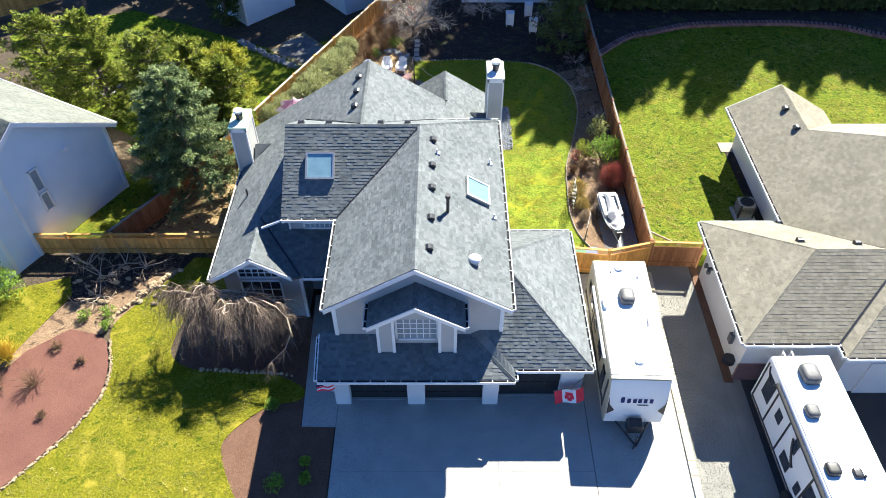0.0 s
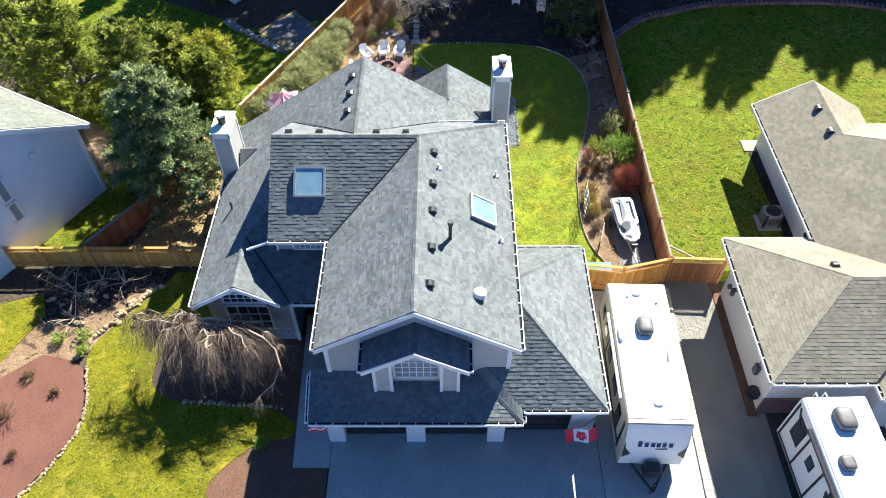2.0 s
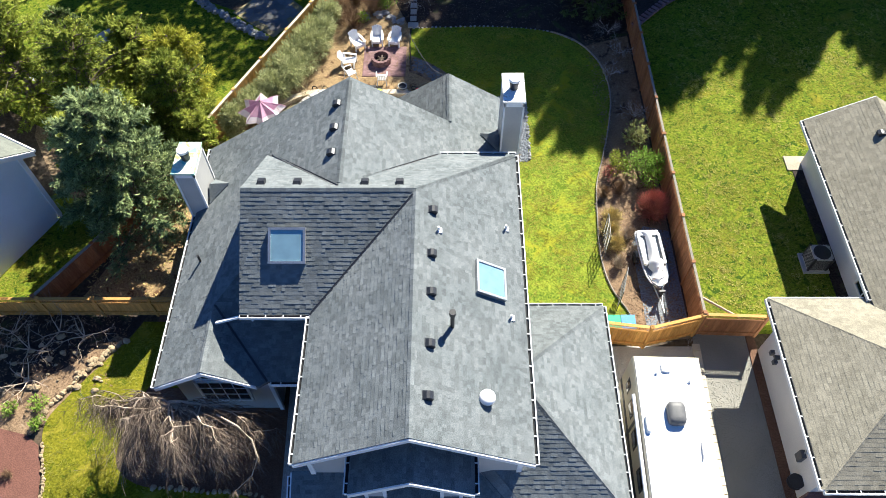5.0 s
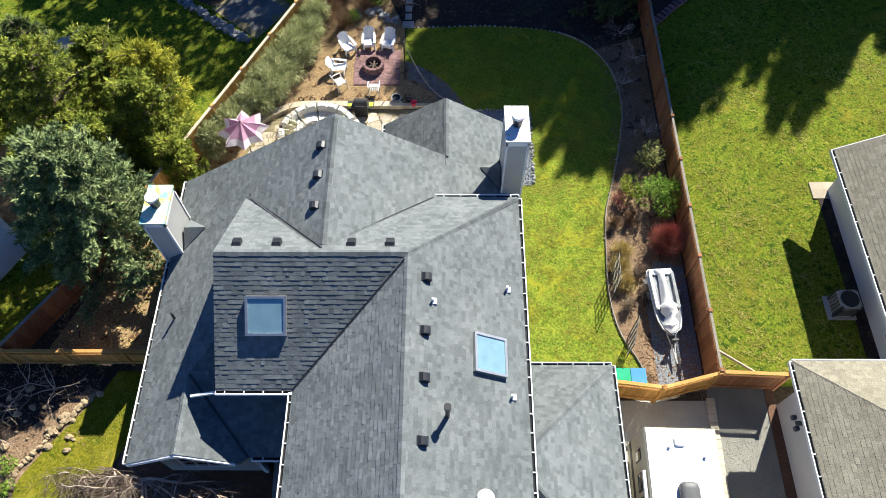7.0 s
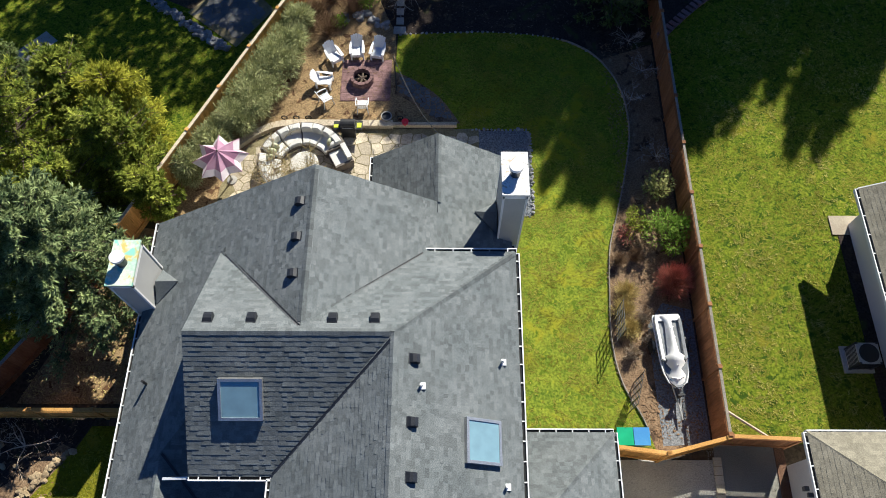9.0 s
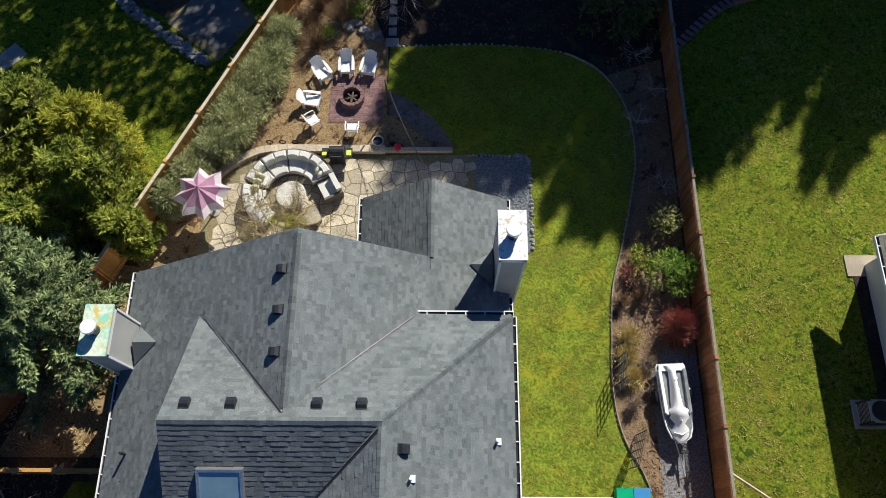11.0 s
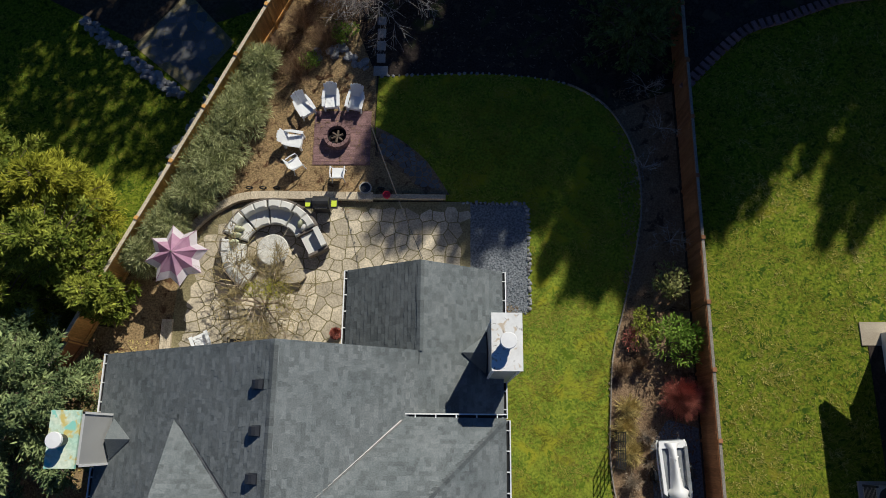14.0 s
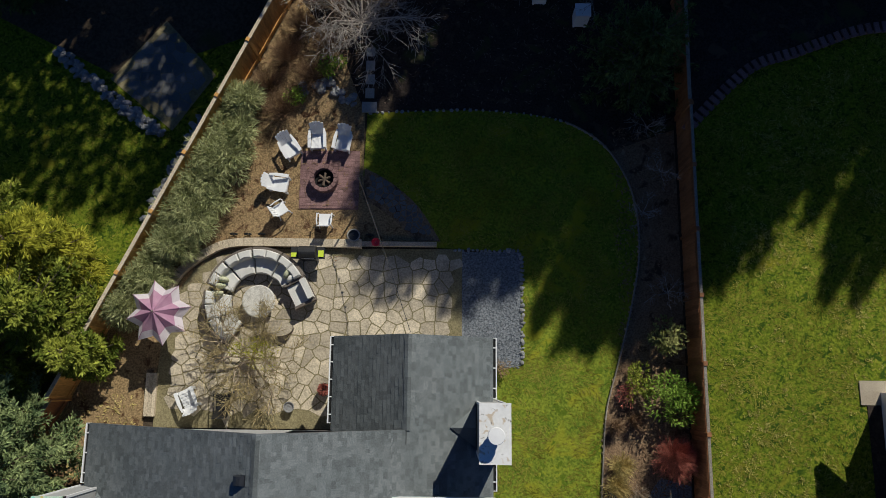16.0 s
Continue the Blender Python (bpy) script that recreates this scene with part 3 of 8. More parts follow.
ground_piece("bank", [(-12.6, 34.8), (-10.2, 32.0), (-9.7, 33.6), (-9.4, 36.2), (-8.6, 37.6), (-7.2, 38.95), (-2.0, 39.35), (0.9, 39.35), (-0.6, 41.0), (-2.05, 42.0), (-2.05, 44.6), (-3.0, 47.0), (-5.0, 49.8), (-6.0, 49.0)], -0.08, 0.008, STRAW, "brown needle-covered bank below the fence", "planting bed")
ground_piece("side_yard_left", [(-16.0, 26.4), (-10.0, 26.4), (-10.0, 33.6), (-12.8, 34.0)], -0.08, -0.01, STRAW, "bare brown ground beside the house under a spruce", "side yard")
ground_piece("lawn_passage", [(-21.5, 26.0), (-17.3, 26.0), (-15.6, 28.6), (-16.2, 31.5), (-18.8, 32.6), (-20.5, 30.0)], -0.08, -0.012, GRASS_DEEP, "shaded lawn between the pale blue house and the fence", "lawn")
ground_piece("bare_patch", [(-18.6, 32.4), (-16.5, 31.6), (-15.2, 33.4), (-17.0, 37.0), (-21.5, 38.4), (-21.0, 36.2)], -0.08, -0.02, PALESOIL, "pale bare soil between the houses", "soil")
ground_piece("lawn_left_neighbour", [(-16.2, 34.0), (-13.6, 33.8), (-6.8, 48.0), (-12.0, 46.0), (-24.0, 52.0), (-32, 48), (-26, 40)], -0.08, 0.0, GRASS_DEEP, "shaded lawn behind the boundary fence", "lawn")

# ---- the house ----
house = thing("house", "two-storey grey house with white trim and grey shingle roofs", "house", at=(-1.0, 18.2, 0))
EAVE, RIDGE = 5.17, 7.55
# walls
part("wall", G().prism([(-4.4, 18.2), (2.4, 18.2), (2.4, 30.05), (-4.4, 30.05)], 0, 5.05), SIDING, house, "grey lap siding")
part("wall", G().prism([(-6.95, 23.4), (-4.4, 23.4), (-4.4, 30.1), (-6.95, 30.1)], 0, 5.05), SIDING, house)
part("gable_wall", G().wall([(0, 5.05), (6.8, 5.05), (3.4, 7.25)], (-4.4, 18.2), (2.4, 18.2), 0.2), SIDING, house)
part("gable_wall", G().wall([(0, 5.05), (6.7, 5.05), (3.35, 7.3)], (-6.95, 30.1), (-6.95, 23.4), 0.2), SIDING, house)
part("garage_wall", G().prism([(-4.9, 17.4), (5.9, 17.4), (5.9, 24.5), (-4.4, 24.5), (-4.4, 18.2), (-4.9, 18.2)], 0, 2.35), SIDING, house)
part("wing_wall", G().prism([(-10.0, 21.7), (-6.45, 21.7), (-6.45, 23.4), (-6.2, 32.15), (-10.0, 32.15)], 0, 3.0), SIDING, house)
part("rear_wall", G().prism([(-6.2, 29.0), (2.5, 29.0), (2.5, 32.15), (-6.2, 32.15)], 0, 3.0), SIDING, house)
part("rear_gable_wall", G().wall([(0, 3.0), (-6.2, 3.0), (-6.2, 7.2), (-12.5, 3.2)], (-10.0 + 12.5, 32.15), (-10.0 + 13.5, 32.15), 0.2), SIDING, house)
part("patio_room_wall", G().prism([(-2.1, 32.1), (2.5, 32.1), (2.5, 35.05), (-2.1, 35.05)], 0, 3.05), SIDING, house)
part("patio_gable_wall", G().wall([(0, 3.05), (-4.6, 3.05), (-2.3, 4.75)], (2.5, 35.05), (3.5, 35.05), 0.2), SIDING, house)
part("wing_gable_wall", G().wall([(0, 2.9), (3.4, 2.9), (1.65, 4.25)], (-10.0, 21.7), (-6.5, 21.7), 0.2), SIDING, house)

# upper roofs
roof_slope(house, plane_through((-4.74, 17.85, EAVE), (-1.05, 17.85, RIDGE), (-1.05, 26.78, RIDGE)), [[(-4.74, 17.85), (-1.05, 17.85), (-1.05, 26.78), (-4.74, 23.06)]], DECK, SHINGLE)
roof_slope(house, plane_through((-7.2, 23.06, EAVE), (-4.74, 23.06, EAVE), (-1.05, 26.78, RIDGE)), [[(-7.2, 23.06), (-4.74, 23.06), (-1.05, 26.78), (-7.2, 26.78)]], DECK, SHINGLE, singles=(-7.2, -3.0, 23.0, 26.0))
roof_slope(house, plane_through((2.75, 17.85, EAVE), (-1.05, 17.85, RIDGE), (-1.05, 26.78, RIDGE)), [[(-1.05, 17.85), (2.75, 17.85), (2.8, 30.45), (-1.05, 26.78)]], DECK, SHINGLE)
roof_slope(house, plane_through((-7.2, 26.78, RIDGE), (-1.05, 26.78, RIDGE), (2.8, 30.45, EAVE)), [[(-7.2, 26.78), (-1.05, 26.78), (2.8, 30.45), (-7.2, 30.57)]], DECK, SHINGLE)
# the long low roof at the left, with the rear gable
LEFT = plane_through((-10.42, 21.3, 3.18), (-3.8, 21.3, 7.42), (-3.8, 30.0, 7.42))
roof_slope(house, LEFT, [[(-10.42, 21.2), (-8.4, 21.2), (-8.4, 30.5), (-10.42, 30.5)], [(-8.4, 23.87), (-7.0, 25.4), (-7.0, 30.5), (-8.4, 30.5)], [(-10.42, 30.5), (-7.1, 30.5), (-7.1, 32.52), (-10.42, 32.52)], [(-7.1, 30.36), (-3.8, 26.98), (-3.8, 32.52), (-7.1, 32.52)]], DECK, SHINGLE)
RIGHT = plane_through((-3.8, 27.0, 7.42), (-3.8, 30.0, 7.42), (2.89, 30.0, 3.18))
roof_slope(house, RIGHT, [[(-3.8, 26.98), (-0.3, 30.42), (-0.3, 32.52), (-3.8, 32.52)], [(-0.3, 30.06), (2.89, 30.06), (2.89, 32.52), (-0.3, 32.52)], [(0.15, 32.52), (2.89, 32.52), (2.89, 35.44), (0.15, 35.44)]], DECK, SHINGLE)
roof_slope(house, plane_through((0.15, 32.0, 4.962), (0.15, 35.0, 4.962), (-2.44, 35.0, 3.28)), [[(-2.44, 32.1), (0.15, 32.1), (0.15, 35.44), (-2.44, 35.44)]], DECK, SHINGLE)
# small front gable of the wing and the entry roof
roof_slope(house, plane_through((-8.4, 21.2, 4.51), (-8.4, 23.0, 4.51), (-6.41, 21.2, 3.117)), [[(-8.4, 21.2), (-6.65, 21.2), (-6.41, 21.45), (-8.4, 23.87)]], DECK, SHINGLE)
roof_slope(house, plane_through((-6.8, 21.45, 3.12), (-4.3, 21.45, 3.12), (-8.4, 23.93, 4.51)), [[(-6.41, 21.45), (-4.3, 21.45), (-4.3, 23.4), (-7.0, 23.4), (-8.0, 23.4)], [(-8.0, 23.4), (-7.0, 23.4), (-7.0, 25.4), (-8.4, 23.88)]], DECK, SHINGLE)
# garage roofs
roof_slope(house, plane_through((-5.14, 16.42, 2.40), (2.9, 16.42, 2.40), (0, 18.25, 3.17)), [[(-5.14, 16.42), (2.93, 16.42), (1.1, 18.25), (-5.14, 18.25)]], DECK, SHINGLE)
hip0, hip1, val0, val1 = (Vector(p) for p in ((2.93, 16.42, 2.44), (1.1, 18.25, 3.21), (2.93, 16.85, 2.59), (1.53, 18.25, 3.49)))
g = G()
for k in range(10):
    t0, t1 = k / 10, (k + 1) / 10
    g.add([hip0.lerp(hip1, t0), val0.lerp(val1, t0), val0.lerp(val1, t1), hip0.lerp(hip1, t1)], [(0, 1, 2, 3)])
part("hip_slope", g, SHINGLE, house, "narrow shingled slope beside the garage valley")
roof_slope(house, plane_through((2.0, 16.85, 2.55), (6.16, 16.85, 2.55), (2.25, 20.9, 5.14)), [[(2.93, 16.85), (6.16, 16.85), (2.25, 20.9), (2.2, 20.9), (1.53, 18.25)]], DECK, SHINGLE)
roof_slope(house, plane_through((6.16, 16.85, 2.55), (6.16, 24.9, 2.55), (2.25, 20.9, 5.14)), [[(6.16, 16.85), (6.16, 24.9), (2.25, 20.9)]], DECK, SHINGLE)
roof_slope(house, plane_through((6.16, 24.9, 2.55), (2.2, 24.9, 2.55), (2.25, 20.9, 5.14)), [[(6.16, 24.9), (2.2, 24.9), (2.2, 20.9), (2.25, 20.9)]], DECK, SHINGLE)
# front dormer
DR, DE = 6.42, 5.2
roof_slope(house, plane_through((-1.05, 17, DR), (-1.05, 18, DR), (-2.97, 17, DE)), [[(-2.97, 16.95), (-1.05, 16.95), (-1.05, 18.2), (-2.97, 18.2)]], DECK, SHINGLE)
roof_slope(house, plane_through((-1.05, 17, DR), (-1.05, 18, DR), (0.87, 17, DE)), [[(-1.05, 16.95), (0.87, 16.95), (0.87, 18.2), (-1.05, 18.2)]], DECK, SHINGLE)
for x0, x1 in ((-2.62, -2.0), (-0.13, 0.5)):
    col = part("dormer_column", G().box(x0, x1, 17.5, 18.2, 2.75, 5.2), SIDING, house, "grey column with white corner boards")
    for x in (x0, x1):
        part("corner_board", G().box(x - 0.06, x + 0.06, 17.46, 17.55, 2.75, 5.2), WHITE, col)
part("dormer_gable", G().wall([(0, 5.0), (3.2, 5.0), (3.2, 5.2), (1.6, 6.25), (0, 5.2)], (-2.65, 17.5), (0.55, 17.5), 0.6), SIDING, house)
part("dormer_back", G().box(-2.0, -0.13, 17.85, 18.2, 2.9, 5.1), SIDING, house)


def rake(house, p, q, drop=0.22, wide=0.025, mat_=None, name="rake_board"):
    p, q = Vector(p) - Vector((0, 0, 0.02)), Vector(q) - Vector((0, 0, 0.02))
    d = (q - p)
    side = Vector((d.y, -d.x, 0)).normalized() * wide
    dz = Vector((0, 0, drop))
    g = G().add([p - side, q - side, q + side, p + side, p - side - dz, q - side - dz, q + side - dz, p + side - dz], [(0, 1, 2, 3), (7, 6, 5, 4), (0, 4, 5, 1), (1, 5, 6, 2), (2, 6, 7, 3), (3, 7, 4, 0)])
    return part(name, g, mat_ or WHITE, house)


for p, q in (((-4.74, 17.82, EAVE), (-1.05, 17.82, RIDGE)), ((2.75, 17.82, EAVE), (-1.05, 17.82, RIDGE)), ((-2.97, 16.92, DE), (-1.05, 16.92, DR)), ((0.87, 16.92, DE), (-1.05, 16.92, DR)),
             ((-10.42, 21.17, 3.18), (-8.4, 21.17, 4.5)), ((-6.75, 21.17, 3.36), (-8.4, 21.17, 4.5)), ((-7.23, 23.06, EAVE), (-7.23, 26.78, RIDGE)), ((-7.23, 30.57, EAVE), (-7.23, 26.78, RIDGE)),
             ((-10.42, 32.55, 3.18), (-3.8, 32.55, 7.42)), ((0.15, 35.47, 4.96), (2.89, 35.47, 3.18)), ((0.15, 35.47, 4.96), (-2.44, 35.47, 3.28)), ((-0.1, 32.55, 5.1), (-3.8, 32.55, 7.42)), ((-5.17, 16.45, 2.4), (-5.17, 18.2, 3.15))):
    tuck = Vector((0, -0.09, -0.1)) if p[1] > 32 else Vector((0.08, 0, -0.08)) if p[0] < -7 and p[1] > 22 else Vector()
    rake(house, Vector(p) + tuck, Vector(q) + tuck)
for p, q, o in (((-4.74, 17.85, EAVE), (-4.74, 23.0, EAVE), (-1, 0, 0)), ((2.76, 17.85, EAVE), (2.81, 30.4, EAVE), (1, 0, 0)), ((-0.25, 30.46, EAVE), (2.85, 30.46, EAVE), (0, 1, 0)), ((-7.2, 23.06, EAVE), (-4.74, 23.06, EAVE), (0, -1, 0)),
                ((-10.42, 21.2, 3.18), (-10.42, 28.85, 3.18), (-1, 0, 0)), ((-10.42, 30.62, 3.18), (-10.42, 32.52, 3.18), (-1, 0, 0)), ((2.89, 30.5, 3.18), (2.89, 31.68, 3.18), (1, 0, 0)), ((2.89, 33.44, 3.18), (2.89, 35.44, 3.18), (1, 0, 0)),
                ((-2.44, 32.6, 3.28), (-2.44, 35.44, 3.28), (-1, 0, 0)), ((-6.3, 21.45, 3.12), (-4.8, 21.45, 3.12), (0, -1, 0)), ((-5.14, 16.42, 2.4), (2.95, 16.42, 2.4), (0, -1, 0)), ((2.95, 16.42, 2.42), (2.95, 16.85, 2.5), (1, 0, 0)),
                ((2.98, 16.85, 2.55), (6.18, 16.85, 2.55), (0, -1, 0)), ((6.16, 16.85, 2.55), (6.16, 24.9, 2.55), (1, 0, 0)), ((2.8, 24.9, 2.55), (6.16, 24.9, 2.55), (0, 1, 0)), ((-5.16, 16.42, 2.4), (-5.16, 18.1, 3.1), (-1, 0, 0)),
                ((-2.98, 16.95, DE), (-2.98, 18.2, DE), (-1, 0, 0)), ((0.88, 16.95, DE), (0.88, 18.2, DE), (1, 0, 0))):
    gutter(house, p, q, WHITE, DARK, o)


def ridge_cap(house, p, q, w=0.11):
    """Bent cap shingles along a ridge or hip."""
    p, q = Vector(p), Vector(q)
    d = (q - p).normalized()
    s = Vector((d.y, -d.x, 0)).normalized()
    g = G()
    k = int((q - p).length / 0.2)
    for i in range(k):
        a = p + d * (i * 0.2)
        b = a + d * 0.2
        up = Vector((0, 0, 0.016))
        lo = Vector((0, 0, -0.05))
        j = Vector((0, 0, 0.005))
        g.add([a + up + j, b + up, a + s * w + lo + j, b + s * w + lo, a - s * w + lo + j, b - s * w + lo], [(0, 2, 3, 1), (1, 5, 4, 0), (0, 4, 2)])
    return tagged(part("ridge_cap", g, SHINGLE, house), kind="stuff")


for p, q in (((-1.05, 17.85, RIDGE), (-1.05, 26.78, RIDGE)), ((-7.2, 26.78, RIDGE), (-1.05, 26.78, RIDGE)), ((-1.05, 26.78, RIDGE), (2.8, 30.45, EAVE)), ((-3.8, 27.15, 7.42), (-3.8, 32.52, 7.42)), ((0.15, 32.5, 4.97), (0.15, 35.44, 4.97)),
             ((-8.4, 21.2, 4.51), (-8.4, 23.8, 4.51)), ((6.16, 16.85, 2.55), (2.45, 20.7, 5.02)), ((6.16, 24.9, 2.55), (2.45, 21.1, 5.02)), ((2.93, 16.42, 2.44), (1.2, 18.15, 3.17)), ((-1.05, 16.95, DR), (-1.05, 18.15, DR))):
    ridge_cap(house, p, q)


def valley(house, p, q, w=0.04, material=None):
    """A metal valley strip with a raised rib along its middle."""
    p, q = Vector(p), Vector(q)
    s = Vector((q.y - p.y, p.x - q.x, 0)).normalized() * w
    up = Vector((0, 0, 0.022))
    strip = part("valley_strip", G().add([p - s + up * 1.6, q - s + up * 1.6, q + up, p + up, q + s + up * 1.6, p + s + up * 1.6], [(0, 1, 2, 3), (3, 2, 4, 5)]), material or GREY_METAL, house)
    if material:
        part("rib", G().tube([p + up * 1.6, q + up * 1.6], 0.022, 5), GREY_METAL, strip)


valley(house, (-6.41, 21.45, 3.13), (-8.35, 23.82, 4.48))
rake(house, (-7.25, 23.02, 5.13), (-8.17, 23.06, 4.64), 0.1, 0.04)
valley(house, (-4.74, 23.06, EAVE), (-1.15, 26.55, RIDGE - 0.06))
valley(house, (-3.85, 27.04, 7.39), (-0.35, 30.38, 5.22), 0.055, UNIT_GREY)
valley(house, (-3.85, 27.04, 7.39), (-7.05, 30.38, 5.28), 0.07, UNIT_GREY)


def chimney(house, x0, x1, y0, y1, top, cap_mat, face_mat):
    ch = part("chimney", G().box(x0 + 0.06, x1 - 0.06, y0 + 0.06, y1 - 0.06, 0, top - 0.1), SIDING, house, "tall boxed chimney clad in grey siding with white corners")
    for x in (x0, x1):
        for y in (y0, y1):
            sx, sy = (0.13 if x == x0 else -0.13), (0.13 if y == y0 else -0.13)
            part("corner_board", G().box(min(x, x + sx) + 0.03, max(x, x + sx) - 0.03, min(y, y + sy) + 0.03, max(y, y + sy) - 0.03, 0, top - 0.1), WHITE, ch)
    part("trim_band", G().box(x0 + 0.03, x1 - 0.03, y0 + 0.03, y1 - 0.03, top - 0.3, top - 0.09), WHITE, ch)
    part("chimney_top", G().box(x0, x1, y0, y1, top - 0.09, top), cap_mat, ch, "weather-stained metal top")
    cx, cy = (x0 + x1) / 2, y0 + (y1 - y0) * 0.48
    fl = part("flue", G().lathe([(0.17, 0), (0.17, 0.25), (0.20, 0.26), (0.20, 0.36), (0.15, 0.37), (0.15, 0.45)], (cx, cy, top), 18), GREY_METAL, ch, "round dark metal flue")
    part("flue_cap", G().lathe([(0.23, 0.42), (0.24, 0.43), (0.24, 0.52), (0.225, 0.535), (0.0, 0.545)], (cx, cy, top), 20), GEL, fl)
    return ch


chimney(house, 2.28, 3.18, 31.72, 33.4, 6.82, CHIMTOP, SIDING)
chl = chimney(house, -10.67, -9.77, 28.92, 30.58, 5.76, LICHEN, SIDING)
# crickets behind the chimneys
for x, y0, y1, z, s in ((2.3, 31.9, 33.2, 3.62, -1), (-9.75, 29.1, 30.4, 3.65, 1)):
    ym = (y0 + y1) / 2
    h = 0.75
    g = G().add([(x, y0, z), (x, y1, z), (x, ym, z + h * 0.66), (x + s * h * 1.1, ym, z + h * 0.72), (x, y0, z - 0.4), (x, y1, z - 0.4)], [(0, 3, 2), (2, 3, 1), (0, 4, 3), (1, 3, 5), (0, 2, 1, 5, 4)])
    part("cricket", g, SHINGLE, house, "small shingled saddle beside a chimney")


def skylight(house, plane, x0, x1, y0, y1, pane):
    a, b, c = plane
    n = Vector((-b, -c, 1)).normalized()
    cor = [Vector((x, y, a + b * x + c * y)) for x, y in ((x0, y0), (x1, y0), (x1, y1), (x0, y1))]
    mid = sum(cor, Vector()) / 4
    ins = [p + (mid - p).normalized() * 0.12 for p in cor]
    h = n * 0.16
    g = G().add(cor + [p + h for p in cor] + [p + h for p in ins] + [p + h * 0.75 for p in ins], [(0, 1, 5, 4), (1, 2, 6, 5), (2, 3, 7, 6), (3, 0, 4, 7), (4, 5, 9, 8), (5, 6, 10, 9), (6, 7, 11, 10), (7, 4, 8, 11), (8, 9, 13, 12), (9, 10, 14, 13), (10, 11, 15, 14), (11, 8, 12, 15)])
    sk = part("skylight", g, STEEL, house, "square skylight with a metal frame and pale glass")
    part("pane", G().add([p + h * 0.8 for p in ins], [(0, 1, 2, 3)]), pane, sk)


FRONT_CROSS = plane_through((-7.2, 23.06, EAVE), (-4.74, 23.06, EAVE), (-1.05, 26.78, RIDGE))
MAIN_R = plane_through((2.75, 17.85, EAVE), (-1.05, 17.85, RIDGE), (-1.05, 26.78, RIDGE))
REAR_CROSS = plane_through((-7.2, 26.78, RIDGE), (-1.05, 26.78, RIDGE), (2.8, 30.45, EAVE))
skylight(house, FRONT_CROSS, -6.18, -4.88, 24.56, 25.62, PANE_SKY)
skylight(house, MAIN_R, 0.98, 2.02, 23.3, 24.6, PANE_SKY)


def on(plane, x, y):
    return plane[0] + plane[1] * x + plane[2] * y


def roof_vent(house, plane, x, y, s=0.145):
    a, b, c = plane
    n = Vector((-b, -c, 1)).normalized()
    up = Vector((b, c, b * b + c * c)).normalized()
    u = up.cross(n)
    m = Matrix((u, up, n)).transposed().to_4x4()
    m.translation = Vector((x, y, on(plane, x, y)))
    g = G().box(-s * 1.06, s * 1.06, -s * 1.05, s * 1.2, 0.0, 0.02, m)
    rows = [(-1.0, 0.02, 1.0), (-1.05, 0.12, 0.95), (-0.85, 0.17, 0.85), (0.0, 0.17, 0.82), (0.6, 0.12, 0.85), (1.0, 0.02, 0.95)]
    for (y0, h0, w0), (y1, h1, w1) in zip(rows[:-1], rows[1:]):
        g.add([m @ Vector(p) for p in ((-s * w0, s * y0, h0), (s * w0, s * y0, h0), (s * w1, s * y1, h1), (-s * w1, s * y1, h1))], [(0, 1, 2, 3)])
    for q in (-1, 1):
        g.add([m @ Vector((q * s * w, s * y, h)) for y, h, w in rows], [tuple(range(6)) if q < 0 else tuple(range(6))[::-1]])
    part("roof_vent", g, GREY_METAL, house, "small square metal roof vent")


for x, y in ((-0.56, 19.22), (-0.52, 20.93), (-0.5, 22.78), (-0.5, 24.26), (-0.48, 26.08)):
    roof_vent(house, MAIN_R, x, y)
for x in (-6.59, -5.3, -2.9, -1.65):
    roof_vent(house, REAR_CROSS, x, 27.26)
for y in (28.76, 30.01, 31.27):
    roof_vent(house, LEFT, -4.21, y)
# pipes
part("vent_pipe", G().tube([(0.2, 21.77, on(MAIN_R, 0.2, 21.77) - 0.05), (0.2, 21.77, 7.6)], 0.07, 12).tube([(0.2, 21.77, 7.55), (0.2, 21.77, 7.72)], 0.11, 12), BLACK, house, "black vent pipe with a cap")
part("dome_vent", G().lathe([(0.2, -0.25), (0.2, 0.12), (0.26, 0.13), (0.26, 0.2), (0.18, 0.27), (0.05, 0.3)], (1.27, 19.58, on(MAIN_R, 1.27, 19.58)), 20), PLASTIC, house, "round white turbine vent", smooth=True)
for x, y, h in ((-0.25, 25.32, 0.22), (2.21, 26.47, 0.28), (2.23, 22.75, 0.24)):
    z = on(MAIN_R, x, y)
    part("plumbing_vent", G().tube([(x, y, z - 0.05), (x, y, z + h)], 0.045, 8).box(x - 0.12, x + 0.12, y - 0.1, y + 0.1, z - 0.05, z + 0.03), PLASTIC, house, "short white plumbing vent")
part("plumbing_vent", G().tube([(-9.55, 26.2, 3.7), (-9.55, 26.2, 4.15)], 0.05, 8), BLACK, house)


